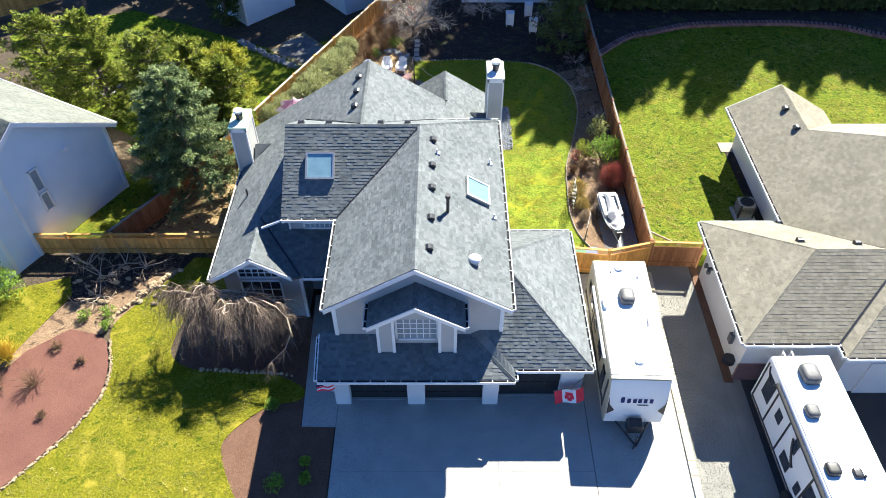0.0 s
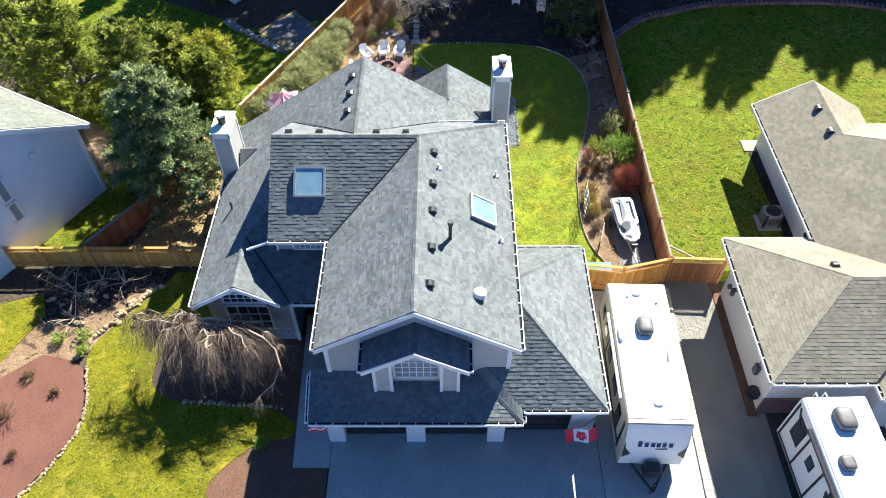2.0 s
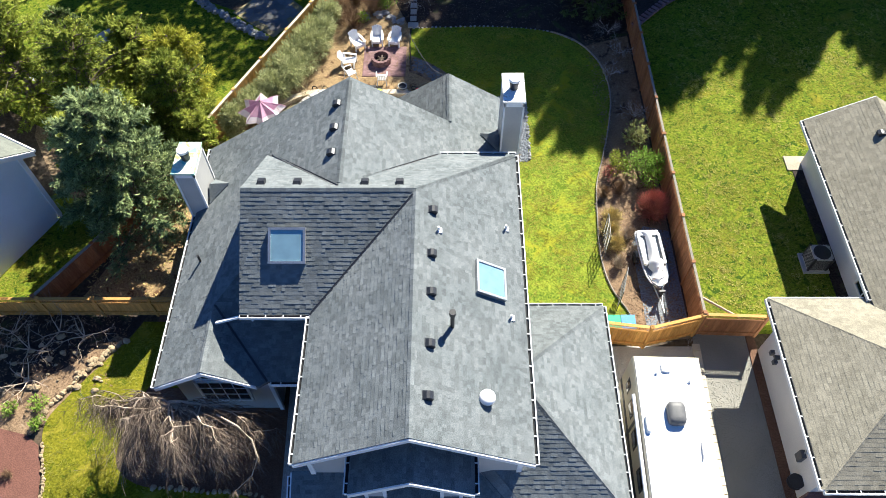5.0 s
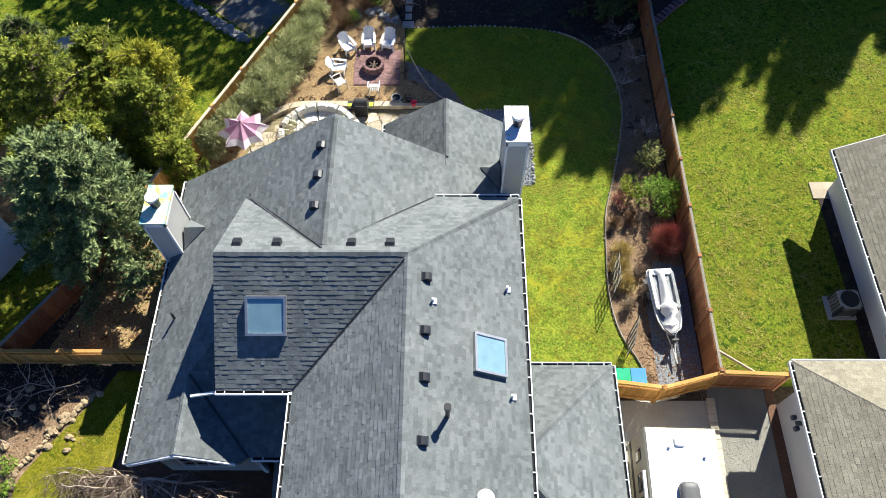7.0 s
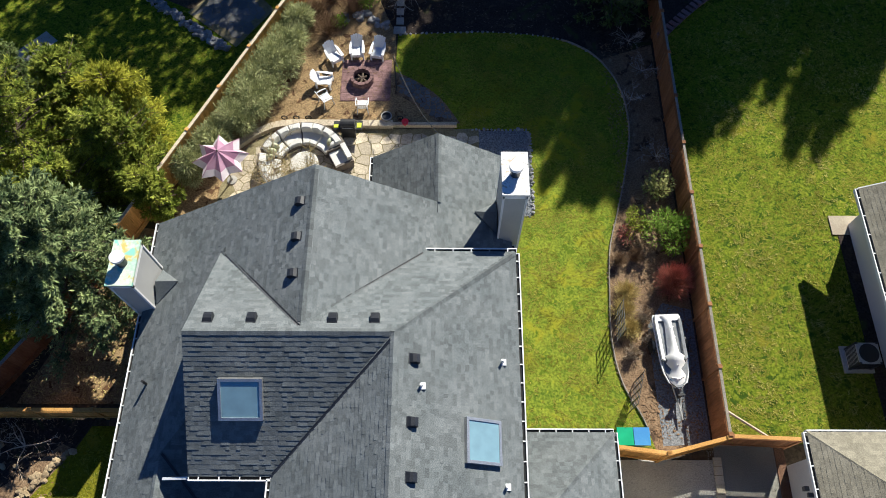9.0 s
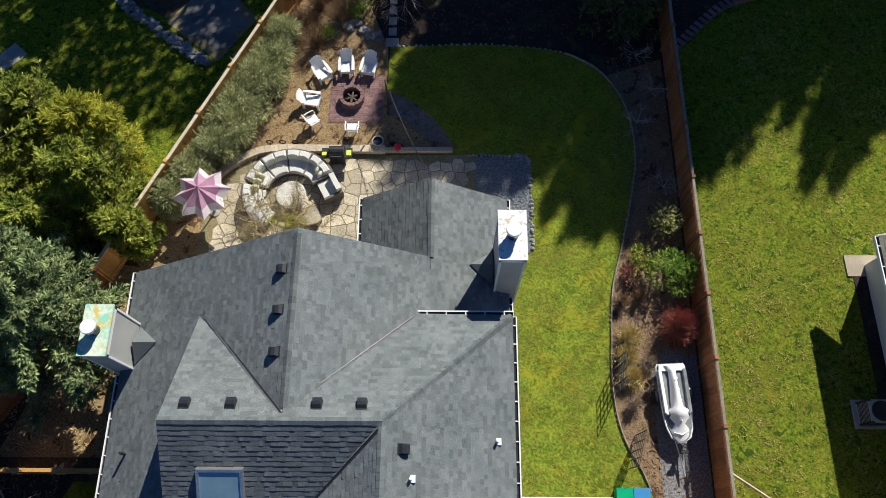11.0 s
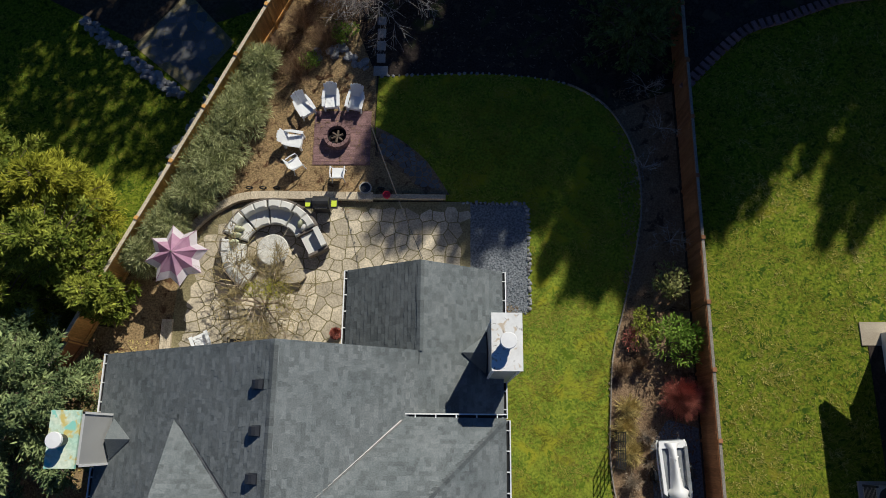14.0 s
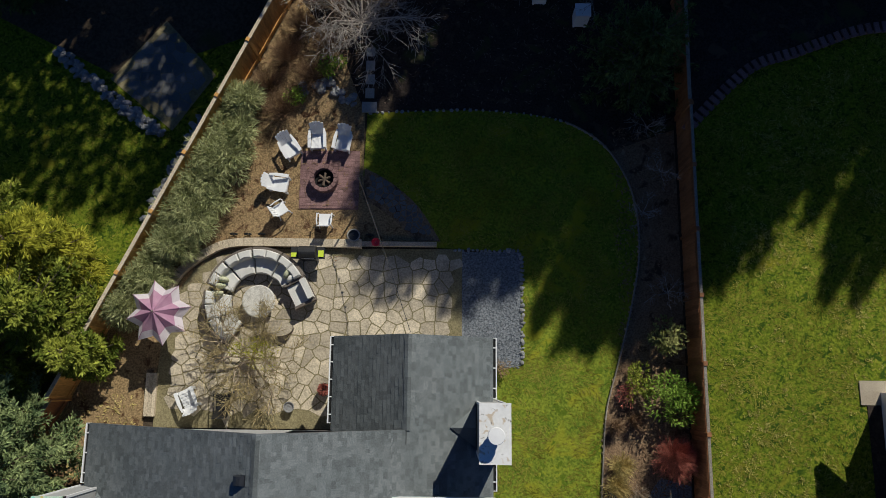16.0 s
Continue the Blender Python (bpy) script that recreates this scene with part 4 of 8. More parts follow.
def window(house, p, q, z0, z1, cols, rows, pane, arched=0.0, out=0.05):
    """A white-framed window with muntins in the wall from p to q (seen from outside, p at its left)."""
    d = Vector((q[0] - p[0], q[1] - p[1], 0))
    ln = d.length
    d.normalize()
    o = Vector((d.y, -d.x, 0))
    m = Matrix((d, o, Vector((0, 0, 1)))).transposed().to_4x4()
    m.translation = Vector((p[0], p[1], 0))
    w = 0.09
    win = part("window", G().box(0, ln, 0.0, out, z0, z0 + w, m).box(0, ln, 0, out, z1 - w, z1, m).box(0, w, 0, out, z0, z1, m).box(ln - w, ln, 0, out, z0, z1, m), WHITE, house, "white-framed window with muntins")
    pn = part("pane", G().box(w, ln - w, -0.02, 0.012, z0 + w, z1 - w, m), pane, win)
    bars = G()
    for i in range(1, cols):
        s = w + (ln - 2 * w) * i / cols
        bars.box(s - 0.018, s + 0.018, 0.012, 0.03, z0 + w, z1 - w, m)
    for j in range(1, rows):
        h = z0 + w + (z1 - z0 - 2 * w) * j / rows
        bars.box(w, ln - w, 0.012, 0.031, h - 0.018, h + 0.018, m)
    if cols > 1 or rows > 1:
        part("muntin_grid", bars, WHITE, win)
    return win


window(house, (-1.95, 17.85), (-0.18, 17.85), 3.25, 4.75, 6, 4, PANE_CURTAIN)
window(house, (-6.35, 23.4), (-4.85, 23.4), 4.22, 4.9, 6, 2, PANE_CURTAIN)
window(house, (-9.3, 21.7), (-7.4, 21.7), 2.75, 3.45, 6, 2, PANE_DARK)
window(house, (-9.3, 21.7), (-7.4, 21.7), 0.8, 2.6, 4, 3, PANE_DARK)
# garage: pillars and doors
for x0, x1, y in ((-4.62, -3.98, 16.78), (-1.52, -0.78, 16.78), (1.7, 2.36, 16.78), (5.0, 5.95, 17.15)):
    part("pillar", G().box(x0, x1, y, y + 0.6, 0, 2.3), SIDING_WHITE, house, "pale square garage pillar")
for x0, x1, y in ((-3.98, -1.52, 17.12), (-0.78, 1.7, 17.12), (2.45, 5.0, 17.3)):
    door = part("garage_door", G().box(x0, x1, y, y + 0.06, 0.02, 2.15), BLACK, house, "dark panelled garage door")
    for j in range(4):
        for i in range(4):
            w = (x1 - x0) / 4
            part("panel", G().box(x0 + i * w + 0.06, x0 + (i + 1) * w - 0.06, y - 0.02, y, 0.08 + j * 0.52, 0.48 + j * 0.52), BLACK, door)
    part("threshold", G().box(x0, x1, y - 0.1, y + 0.05, 0.0, 0.03), CONCRETE_PALE, door)
part("entry_door", G().box(-5.9, -4.95, 23.3, 23.4, 0.1, 2.15), BLACK, house, "dark recessed front door")
part("downspout", G().tube([(-6.95, 23.35, 5.0), (-6.95, 23.3, 4.3)], 0.05, 6), WHITE, house)
for x, y in ((-4.4, 18.2), (2.4, 18.2)):
    part("corner_board", G().box(x - 0.08, x + 0.08, y - 0.06, y + 0.1, 2.9, 5.1), WHITE, house)
part("corner_board", G().box(-6.55, -6.4, 21.62, 21.75, 0, 2.9), WHITE, house)

# ---- neighbouring houses ----
nb = thing("house", "single-storey white house with taupe shingle hip roofs", "house", at=(16, 21, 0))
part("wall", G().prism([(12.95, 18.15), (16.85, 18.15), (16.85, 17.45), (29, 17.45), (29, 24.2), (12.95, 24.2)], 0, 3.2), SIDING_WHITE, nb, "white stucco wall")
part("wall", G().prism([(17.05, 24.2), (29, 24.2), (29, 32.0), (21.0, 32.0), (21.0, 33.75), (17.05, 33.75)], 0, 3.5), SIDING_WHITE, nb)
part("gable_wall", G().wall([(0, 3.5), (-3.95, 3.5), (-2.35, 4.75)], (21.0, 33.75), (22.0, 33.75), 0.2), SIDING_WHITE, nb)
roof_slope(nb, plane_through((12.35, 17.6, 3.3), (12.35, 24.8, 3.3), (15.9, 21.2, 5.15)), [[(12.35, 17.6), (15.9, 21.2), (12.35, 24.8)]], DECK, SHINGLE_TAN, butt_k=0.55)
roof_slope(nb, plane_through((12.35, 17.6, 3.3), (20, 17.6, 3.3), (15.9, 21.2, 5.15)), [[(12.35, 17.6), (29, 17.6), (29, 21.2), (15.9, 21.2)]], DECK, SHINGLE_TAN, butt_k=0.55)
roof_slope(nb, plane_through((12.35, 24.8, 3.3), (20, 24.8, 3.3), (15.9, 21.2, 5.15)), [[(12.35, 24.8), (15.9, 21.2), (29, 21.2), (29, 24.8)]], DECK, SHINGLE_TAN, butt_k=0.55)
roof_slope(nb, plane_through((16.3, 16.9, 3.3), (16.3, 17.6, 3.3), (19.9, 21.2, 5.16)), [[(16.3, 16.9), (20.6, 21.2), (19.9, 21.2), (16.3, 17.6)]], DECK, SHINGLE_TAN, butt_k=0.55)
roof_slope(nb, plane_through((16.3, 16.9, 3.3), (25, 16.9, 3.3), (20.6, 21.2, 5.52)), [[(16.3, 16.9), (29, 16.9), (29, 21.2), (20.6, 21.2)]], DECK, SHINGLE_TAN, butt_k=0.55)
NB_L = plane_through((16.1, 24, 3.55), (16.1, 33, 3.55), (18.65, 30, 5.03))
roof_slope(nb, NB_L, [[(16.1, 24.3), (18.9, 21.2), (22.5, 21.2), (22.5, 25.9), (18.62, 29.8), (16.1, 29.8)], [(16.1, 29.8), (18.65, 29.8), (18.65, 33.9), (16.1, 33.9)]], DECK, SHINGLE_TAN, butt_k=0.55)
roof_slope(nb, plane_through((18.65, 30, 5.03), (18.65, 33, 5.03), (21.5, 30, 3.38)), [[(18.65, 29.6), (21.6, 29.6), (21.6, 33.9), (18.65, 33.9)]], DECK, SHINGLE_TAN, butt_k=0.55)
roof_slope(nb, plane_through((18.62, 29.8, 5.01), (22.5, 25.9, 7.27), (29, 25.9, 7.27)), [[(18.62, 29.8), (22.5, 25.9), (29, 25.9), (29, 32.3), (21.2, 32.3)]], DECK, SHINGLE_TAN, butt_k=0.55)
roof_slope(nb, plane_through((22.5, 21.2, 7.26), (22.5, 25.9, 7.26), (29, 22, 3.6)), [[(22.5, 21.2), (29, 21.2), (29, 25.9), (22.5, 25.9)]], DECK, SHINGLE_TAN, butt_k=0.55)
for p, q, o in (((12.35, 17.6, 3.3), (16.3, 17.6, 3.3), (0, -1, 0)), ((12.35, 17.6, 3.3), (12.35, 24.8, 3.3), (-1, 0, 0)), ((16.3, 16.9, 3.3), (29, 16.9, 3.3), (0, -1, 0)), ((16.1, 24.6, 3.55), (16.1, 33.9, 3.55), (-1, 0, 0)), ((16.28, 16.9, 3.3), (16.28, 17.5, 3.3), (-1, 0, 0))):
    gutter(nb, p, q, WHITE, DARK, o, 0.75)
rake(nb, (12.35, 24.86, 3.3), (16.0, 24.86, 3.3), 0.2)
rake(nb, (16.1, 33.93, 3.55), (18.65, 33.93, 5.03))
rake(nb, (21.5, 33.93, 3.38), (18.65, 33.93, 5.03))


def tan_cap(p, q):
    ob = ridge_cap(nb, p, q)
    ob.data.materials.clear()
    ob.data.materials.append(SHINGLE_TAN)


for p, q in (((12.35, 17.6, 3.3), (15.9, 21.2, 5.15)), ((12.35, 24.8, 3.3), (15.9, 21.2, 5.15)), ((15.9, 21.2, 5.15), (18.9, 21.2, 5.15)), ((16.3, 16.9, 3.3), (20.6, 21.2, 5.52)), ((18.65, 29.8, 5.03), (18.65, 33.9, 5.03)), ((18.62, 29.8, 5.01), (22.5, 25.9, 7.27))):
    tan_cap(p, q)
valley(nb, (16.3, 17.6, 3.3), (19.9, 21.2, 5.15), 0.05)
NB_B = plane_through((12.35, 24.8, 3.3), (20, 24.8, 3.3), (15.9, 21.2, 5.15))
for x, y in ((15.7, 22.1), (18.0, 21.75)):
    roof_vent(nb, NB_B, x, y)
for x, y in ((18.3, 31.9), (18.3, 30.2), (21.3, 24.0)):
    roof_vent(nb, NB_L, x, y)
part("vent_pipe", G().tube([(20.3, 24.6, on(NB_L, 20.3, 24.6) - 0.1), (20.3, 24.6, on(NB_L, 20.3, 24.6) + 0.75)], 0.05, 8), BLACK, nb)
part("skylight", G().box(23.2, 25.0, 28.6, 29.4, on(plane_through((18.62, 29.8, 5.01), (22.5, 25.9, 7.27), (29, 25.9, 7.27)), 24, 29) - 0.2, on(plane_through((18.62, 29.8, 5.01), (22.5, 25.9, 7.27), (29, 25.9, 7.27)), 24, 29) + 0.35), PANE_DARK, nb)
window(nb, (17.05, 26.6), (17.05, 25.2), 1.5, 2.5, 2, 1, PANE_DARK)
part("garage_door", G().box(18.0, 22.8, 17.36, 17.45, 0, 2.2), SIDING_WHITE, nb, "white garage door")
part("brick_band", G().box(12.9, 16.8, 18.05, 18.15, 0, 1.1), BRICK_PAVE, nb, "brick band at the foot of the wall")
part("meter_box", G().box(12.78, 12.95, 19.2, 19.5, 1.1, 1.6), UNIT_GREY, nb)
part("conduit", G().tube([(12.9, 19.35, 1.6), (12.88, 19.5, 2.4), (12.9, 19.9, 2.5), (12.9, 20.0, 1.9)], 0.03, 6), STEEL, nb)
part("hose_reel", G().lathe([(0.28, -0.12), (0.28, -0.08), (0.18, -0.07), (0.18, 0.07), (0.28, 0.08), (0.28, 0.12)], (12.72, 18.6, 0.75), 16), BLACK, nb, "black hose reel")
part("spotlight", G().box(12.6, 12.95, 22.9, 23.05, 1.9, 2.0).box(12.5, 12.65, 22.7, 22.85, 1.85, 2.05).box(12.5, 12.65, 23.1, 23.25, 1.85, 2.05), UNIT_GREY, nb)
ground_piece("slab_neighbour", [(16.32, 33.3), (17.6, 33.3), (17.6, 34.17), (16.32, 34.17)], 0, NZ + 0.06, SLAB_TAN, "small tan concrete slab at the house corner", "slab")
AX, AY = 16.02, 28.0
ac = thing("air_conditioner", "beige outdoor air conditioner on a concrete pad beside the wall", "air conditioner", at=(AX, AY, NZ))
part("pad", G().box(-0.55, 0.56, -0.52, 0.52, 0, 0.09), CONCRETE_PALE, ac, world_place=False)
part("cabinet", G().box(-0.4, 0.43, -0.4, 0.4, 0.09, 0.9), mat("beige_metal", (0.42, 0.40, 0.35), (0.48, 0.46, 0.41), 2, 30, 0.5, 0.03), ac, world_place=False)
part("fan_grille", G().lathe([(0.36, 0), (0.36, 0.03), (0.3, 0.035), (0.06, 0.03)], (0.02, 0, 0.9), 20), BLACK, ac, world_place=False)
for x in (-0.38, 0.38):
    for y in (-0.38, 0.38):
        part("corner_post", G().box(x - 0.035, x + 0.05, y - 0.035, y + 0.035, 0.09, 0.93), BLACK, ac, world_place=False)
lv = G()
for i in range(9):
    lv.box(-0.42, 0.45, -0.415, -0.4, 0.17 + i * 0.08, 0.2 + i * 0.08).box(-0.415, -0.4, -0.38, 0.38, 0.17 + i * 0.08, 0.2 + i * 0.08)
part("louvres", lv, GREY_METAL, ac, world_place=False)

# left neighbour: a tall gable end turned about 23 degrees
A2, DV, EV = Vector((-18.06, 31.18, 0)), Vector((-0.4633, -0.8862, 0)), Vector((-0.8862, 0.4633, 0))
nl = thing("house", "tall pale blue house with a gable end and pale shingle roof", "house", at=(-22, 28, 0))


def lp(s, e, z):
    v = A2 + DV * s + EV * e
    return (v.x, v.y, z)


LW, PK, EH = 9.1, 4.58, 4.55
part("gable_wall", G().wall([(0, 0), (LW, 0), (LW, EH), (PK, 7.4), (0, EH)], lp(0, 0, 0)[:2], lp(1, 0, 0)[:2], -0.25), SIDING_BLUE, nl, "pale blue siding in shade")
part("side_wall", G().prism([lp(0, 0.25, 0)[:2], lp(0, 11, 0)[:2], lp(LW, 11, 0)[:2], lp(LW, 0.25, 0)[:2]], 0, EH - 0.1), SIDING_BLUE, nl)
for s0, s1 in ((-0.45, PK), (LW + 0.45, PK)):
    zs = EH - 0.25
    pl = plane_through(lp(s0, 0, zs), lp(s1, 0, 7.55), lp(s0, 5, zs))
    poly = [lp(s0, -0.35, 0)[:2], lp(s0, 11.3, 0)[:2], lp(s1, 11.3, 0)[:2], lp(s1, -0.35, 0)[:2]]
    if s0 > s1:
        poly = poly[::-1]
    roof_slope(nl, pl, [poly[::-1]], DECK, SHINGLE_PALE)
    rake(nl, lp(s0, -0.4, zs), lp(s1, -0.4, 7.55), 0.26)
part("gutter", G().tube([lp(-0.52, -0.4, EH - 0.32), lp(-0.52, 11.2, EH - 0.32)], 0.07, 6), WHITE, nl)
part("corner_board", G().prism([lp(-0.04, -0.04, 0)[:2], lp(-0.04, 0.1, 0)[:2], lp(0.14, 0.1, 0)[:2], lp(0.14, -0.04, 0)[:2]], 0, EH), WHITE, nl)
part("corner_board", G().prism([lp(6.05, -0.04, 0)[:2], lp(6.05, 0.1, 0)[:2], lp(6.22, 0.1, 0)[:2], lp(6.22, -0.04, 0)[:2]], 0, 6.0), WHITE, nl)
part("corner_board", G().prism([lp(7.5, -0.04, 0)[:2], lp(7.5, 0.1, 0)[:2], lp(7.68, 0.1, 0)[:2], lp(7.68, -0.04, 0)[:2]], 0, 5.0), WHITE, nl)
for z0, z1 in ((2.0, 3.15), (3.25, 4.6)):
    window(nl, lp(4.85, -0.01, 0)[:2], lp(4.3, -0.01, 0)[:2], z0, z1, 1, 1, PANE_CURTAIN, out=0.06)
part("wall_light", G().blob((*lp(2.6, -0.15, 0)[:2], 4.6), (0.14, 0.14, 0.12)), PLASTIC, nl)
part("skylight", G().prism([lp(2.2, 4.2, 0)[:2], lp(2.2, 5.4, 0)[:2], lp(2.7, 5.4, 0)[:2], lp(2.7, 4.2, 0)[:2]], 5.2, 6.05), BLACK, nl)


def plain_house(name, corner, d, w, depth, h, rise, wall_mat, roof_mat, label):
    """A plain outbuilding: walls, a gable roof with overhang and a window; d is the way of its seen front wall."""
    c, d = Vector((*corner, 0)), Vector((*d, 0)).normalized()
    e = Vector((-d.y, d.x, 0))
    q = lambda s, t: (c + d * s + e * t).to_tuple()[:2]
    ob = thing(name, label, "building", at=(*corner, 0))
    part("wall", G().prism([q(0, 0), q(w, 0), q(w, depth), q(0, depth)], 0, h), wall_mat, ob)
    for s0, s1 in ((-0.4, depth / 2), (depth + 0.4, depth / 2)):
        pts = [q(-0.4, s0), q(w + 0.4, s0), q(w + 0.4, s1), q(-0.4, s1)]
        if s0 > s1:
            pts = pts[::-1]
        zz = [h if abs(t - s0) < 1e-6 else h + rise for t in ((s0, s0, s1, s1) if s0 < s1 else (s1, s1, s0, s0))]
        part("roof", G().prism(pts, [z - 0.12 for z in zz], zz), roof_mat, ob)
    for z in (0,):
        part("corner_board", G().prism([q(-0.03, -0.03), q(0.12, -0.03), q(0.12, 0.1), q(-0.03, 0.1)], 0, h), WHITE, ob)
    window(ob, q(w * 0.45, -0.01), q(w * 0.45 + 0.9, -0.01), h - 1.3, h - 0.4, 2, 1, PANE_DARK)
    return ob


plain_house("shed", (-14.7, 49.5), (2.9, 3.0), 4.5, 4.0, 2.7, 0.9, SIDING_BLUE, SHINGLE, "pale blue garden building beyond the lawn")
plain_house("house", (-10.6, 55.0), (3.2, -3.9), 5.0, 6.0, 3.0, 1.6, SIDING_BLUE, SHINGLE, "pale house beyond the fence")
plain_house("house", (1.5, 53.2), (1, 0), 9.0, 7.0, 2.7, 1.8, SIDING_BLUE, SHINGLE, "pale blue building at the rear boundary")

# ---- fences ----


def fence(label, runs, height, board_mat, cap_mat, lattice, board=0.145, cap=0.065):
    """Posts, boards, rails and a cap along each run; lattice: height of the open crossed strips on top."""
    ob = thing("fence", label, "fence", at=(*runs[0][0], 0))
    solid = height - lattice
    plank = G().box(-board / 2 - 0.003, board / 2 + 0.003, -0.0055, 0.0055, 0.04, solid).mesh("board")
    post_me = G().box(-0.055, 0.055, -0.055, 0.055, 0, height + 0.06).box(-0.075, 0.075, -0.075, 0.075, height + 0.06, height + 0.1).mesh("post")
    for p, q in runs:
        p, q = Vector((*p, 0)), Vector((*q, 0))
        d = (q - p)
        ln = d.length
        a = math.atan2(d.y, d.x)
        m = Matrix.Translation(p) @ Matrix.Rotation(a, 4, "Z")
        k = max(1, round(ln / 2.4))
        for i in range(k + 1):
            po = part("post", post_me, board_mat, ob)
            po.matrix_basis = m @ Matrix.Translation((ln * i / k, 0, 0))
        n = int(ln / board)
        for i in range(n):
            bo = part("board", plank, board_mat, ob)
            bo.matrix_basis = m @ Matrix.Translation(((i + 0.5) * ln / n, 0.012 * (i % 2), 0))
        part("rail", G().box(0, ln, -0.05, -0.012, 0.3, 0.39, m).box(0, ln, -0.05, -0.012, solid - 0.06, solid + 0.03, m), board_mat, ob)
        part("cap", G().box(-0.03, ln + 0.03, -cap, cap, height, height + 0.045, m), cap_mat, ob)
        if lattice:
            g = G()
            st = 0.11
            for s in (1, -1):
                for i in range(int((ln + lattice) / st)):
                    x = i * st - (0 if s < 0 else lattice)
                    x0, x1 = (x, x + lattice) if s > 0 else (x + 0.0, x - lattice)
                    z0, z1 = solid, height
                    if x0 < 0:
                        z0, x0 = z0 - x0, 0
                    if x0 > ln:
                        continue
                    if x1 > ln:
                        z1, x1 = z1 - (x1 - ln), ln
                    if x1 < 0:
                        z1, x1 = z1 + x1, 0
                    w, y = 0.018, 0.006 * s
                    g.add([m @ Vector(v) for v in ((x0, y, z0 - w), (x1, y, z1 - w), (x1, y, z1 + w), (x0, y, z0 + w))], [(0, 1, 2, 3)])
            tagged(part("lattice", g, board_mat, ob), kind="stuff")
    return ob


fence("cedar fence with a lattice top beside the house", [((-21.5, 25.85), (-10.05, 25.85))], 1.4, CEDAR, CEDAR, 0.26)
LF = lambda y: -11.29 + (y - 36.41) * 0.4637
fence("weathered cedar boundary fence with a pale cap rail", [((LF(33.2), 33.2), (LF(56.0), 56.0))], 1.75, CEDAR, CAPWOOD, 0)
fence("red-brown cedar side fence beside the spruce", [((-17.1, 25.95), (-15.4, 28.6)), ((-15.4, 28.6), (LF(33.2), 33.2))], 1.45, CEDAR_RED, GREYWOOD, 0)
fence("red cedar boundary fence with a lattice top", [((10.4, 25.0), (10.45, 44.4))], 1.8, CEDAR_RED, GREYWOOD, 0.3, cap=0.05)
fence("dark wooden boundary fence at the rear", [((10.45, 44.5), (10.6, 57.0))], 1.7, CEDAR_RED, GREYWOOD, 0)
fence("cedar fence with a lattice top behind the trailer", [((6.2, 24.6), (8.2, 24.35)), ((8.2, 24.35), (10.35, 24.9))], 1.75, CEDAR, CEDAR, 0.3)
fence("cedar gate with a lattice top between fence and house", [((10.45, 24.95), (12.95, 24.85))], 1.75, CEDAR_RED, CEDAR, 0.28)
fence("cedar fence of the next lot", [((-36, 49.0), (-30.5, 53.5))], 1.8, CEDAR, CEDAR, 0)
brace = thing("fence_brace", "pale timber brace propping the fence", "brace", at=(10.5, 25.6, 0))
part("timber", G().tube([(10.43, 25.9, 1.6), (11.9, 24.93, 1.5)], 0.05, 6), CAPWOOD, brace)

# ---- vehicles ----


def rounded_box(g, x0, x1, y0, y1, z0, z1, r=0.12, m=None, lean=0.0):
    """A box with rounded long edges (along y); lean: how far the front top is set back."""
    prof = [(x0, z0), (x1, z0)]
    for i in range(5):
        a = i * math.pi / 8
        prof.append((x1 - r + r * math.cos(a), z1 - r + r * math.sin(a)))
    for i in range(5):
        a = math.pi / 2 + i * math.pi / 8
        prof.append((x0 + r + r * math.cos(a), z1 - r + r * math.sin(a)))
    k = len(prof)
    vs = [(x, y0 + lean * ((z - z0) / (z1 - z0)) ** 2, z) for x, z in prof] + [(x, y1, z) for x, z in prof]
    if m is not None:
        vs = [m @ Vector(v) for v in vs]
    return g.add(vs, [tuple(range(k)), tuple(range(k, 2 * k))[::-1]] + [((i + 1) % k, i, k + i, k + (i + 1) % k) for i in range(k)])


def wheel(parent, c, r=0.34, w=0.22):
    g = G()
    m = Matrix.Translation(c) @ Matrix.Rotation(math.pi / 2, 4, "Y")
    n = 20
    prof = [(r * 0.6, -w / 2), (r * 0.95, -w / 2), (r, -w * 0.3), (r, w * 0.3), (r * 0.95, w / 2), (r * 0.6, w / 2)]
    t = G().lathe(prof, n=n)
    t.v = [tuple(m @ Vector(v)) for v in t.v]
    wh = part("wheel", t, RUBBER, parent, world_place=False)
    rim = G().lathe([(r * 0.58, -w * 0.4), (r * 0.58, w * 0.4), (r * 0.2, w * 0.3)], n=n)
    rim.v = [tuple(m @ Vector(v)) for v in rim.v]
    part("rim", rim, STEEL, wh, world_place=False)


def side_window(parent, x, y0, y1, z0, z1, s):
    g = G().box(x - 0.012, x + 0.012, y0, y1, z0, z1)
    w = part("window", g, BLACK, parent, "dark window", world_place=False)
    part("pane", G().box(x + s * 0.012, x + s * 0.018, y0 + 0.05, y1 - 0.05, z0 + 0.05, z1 - 0.05), PANE_DARK, w, world_place=False)


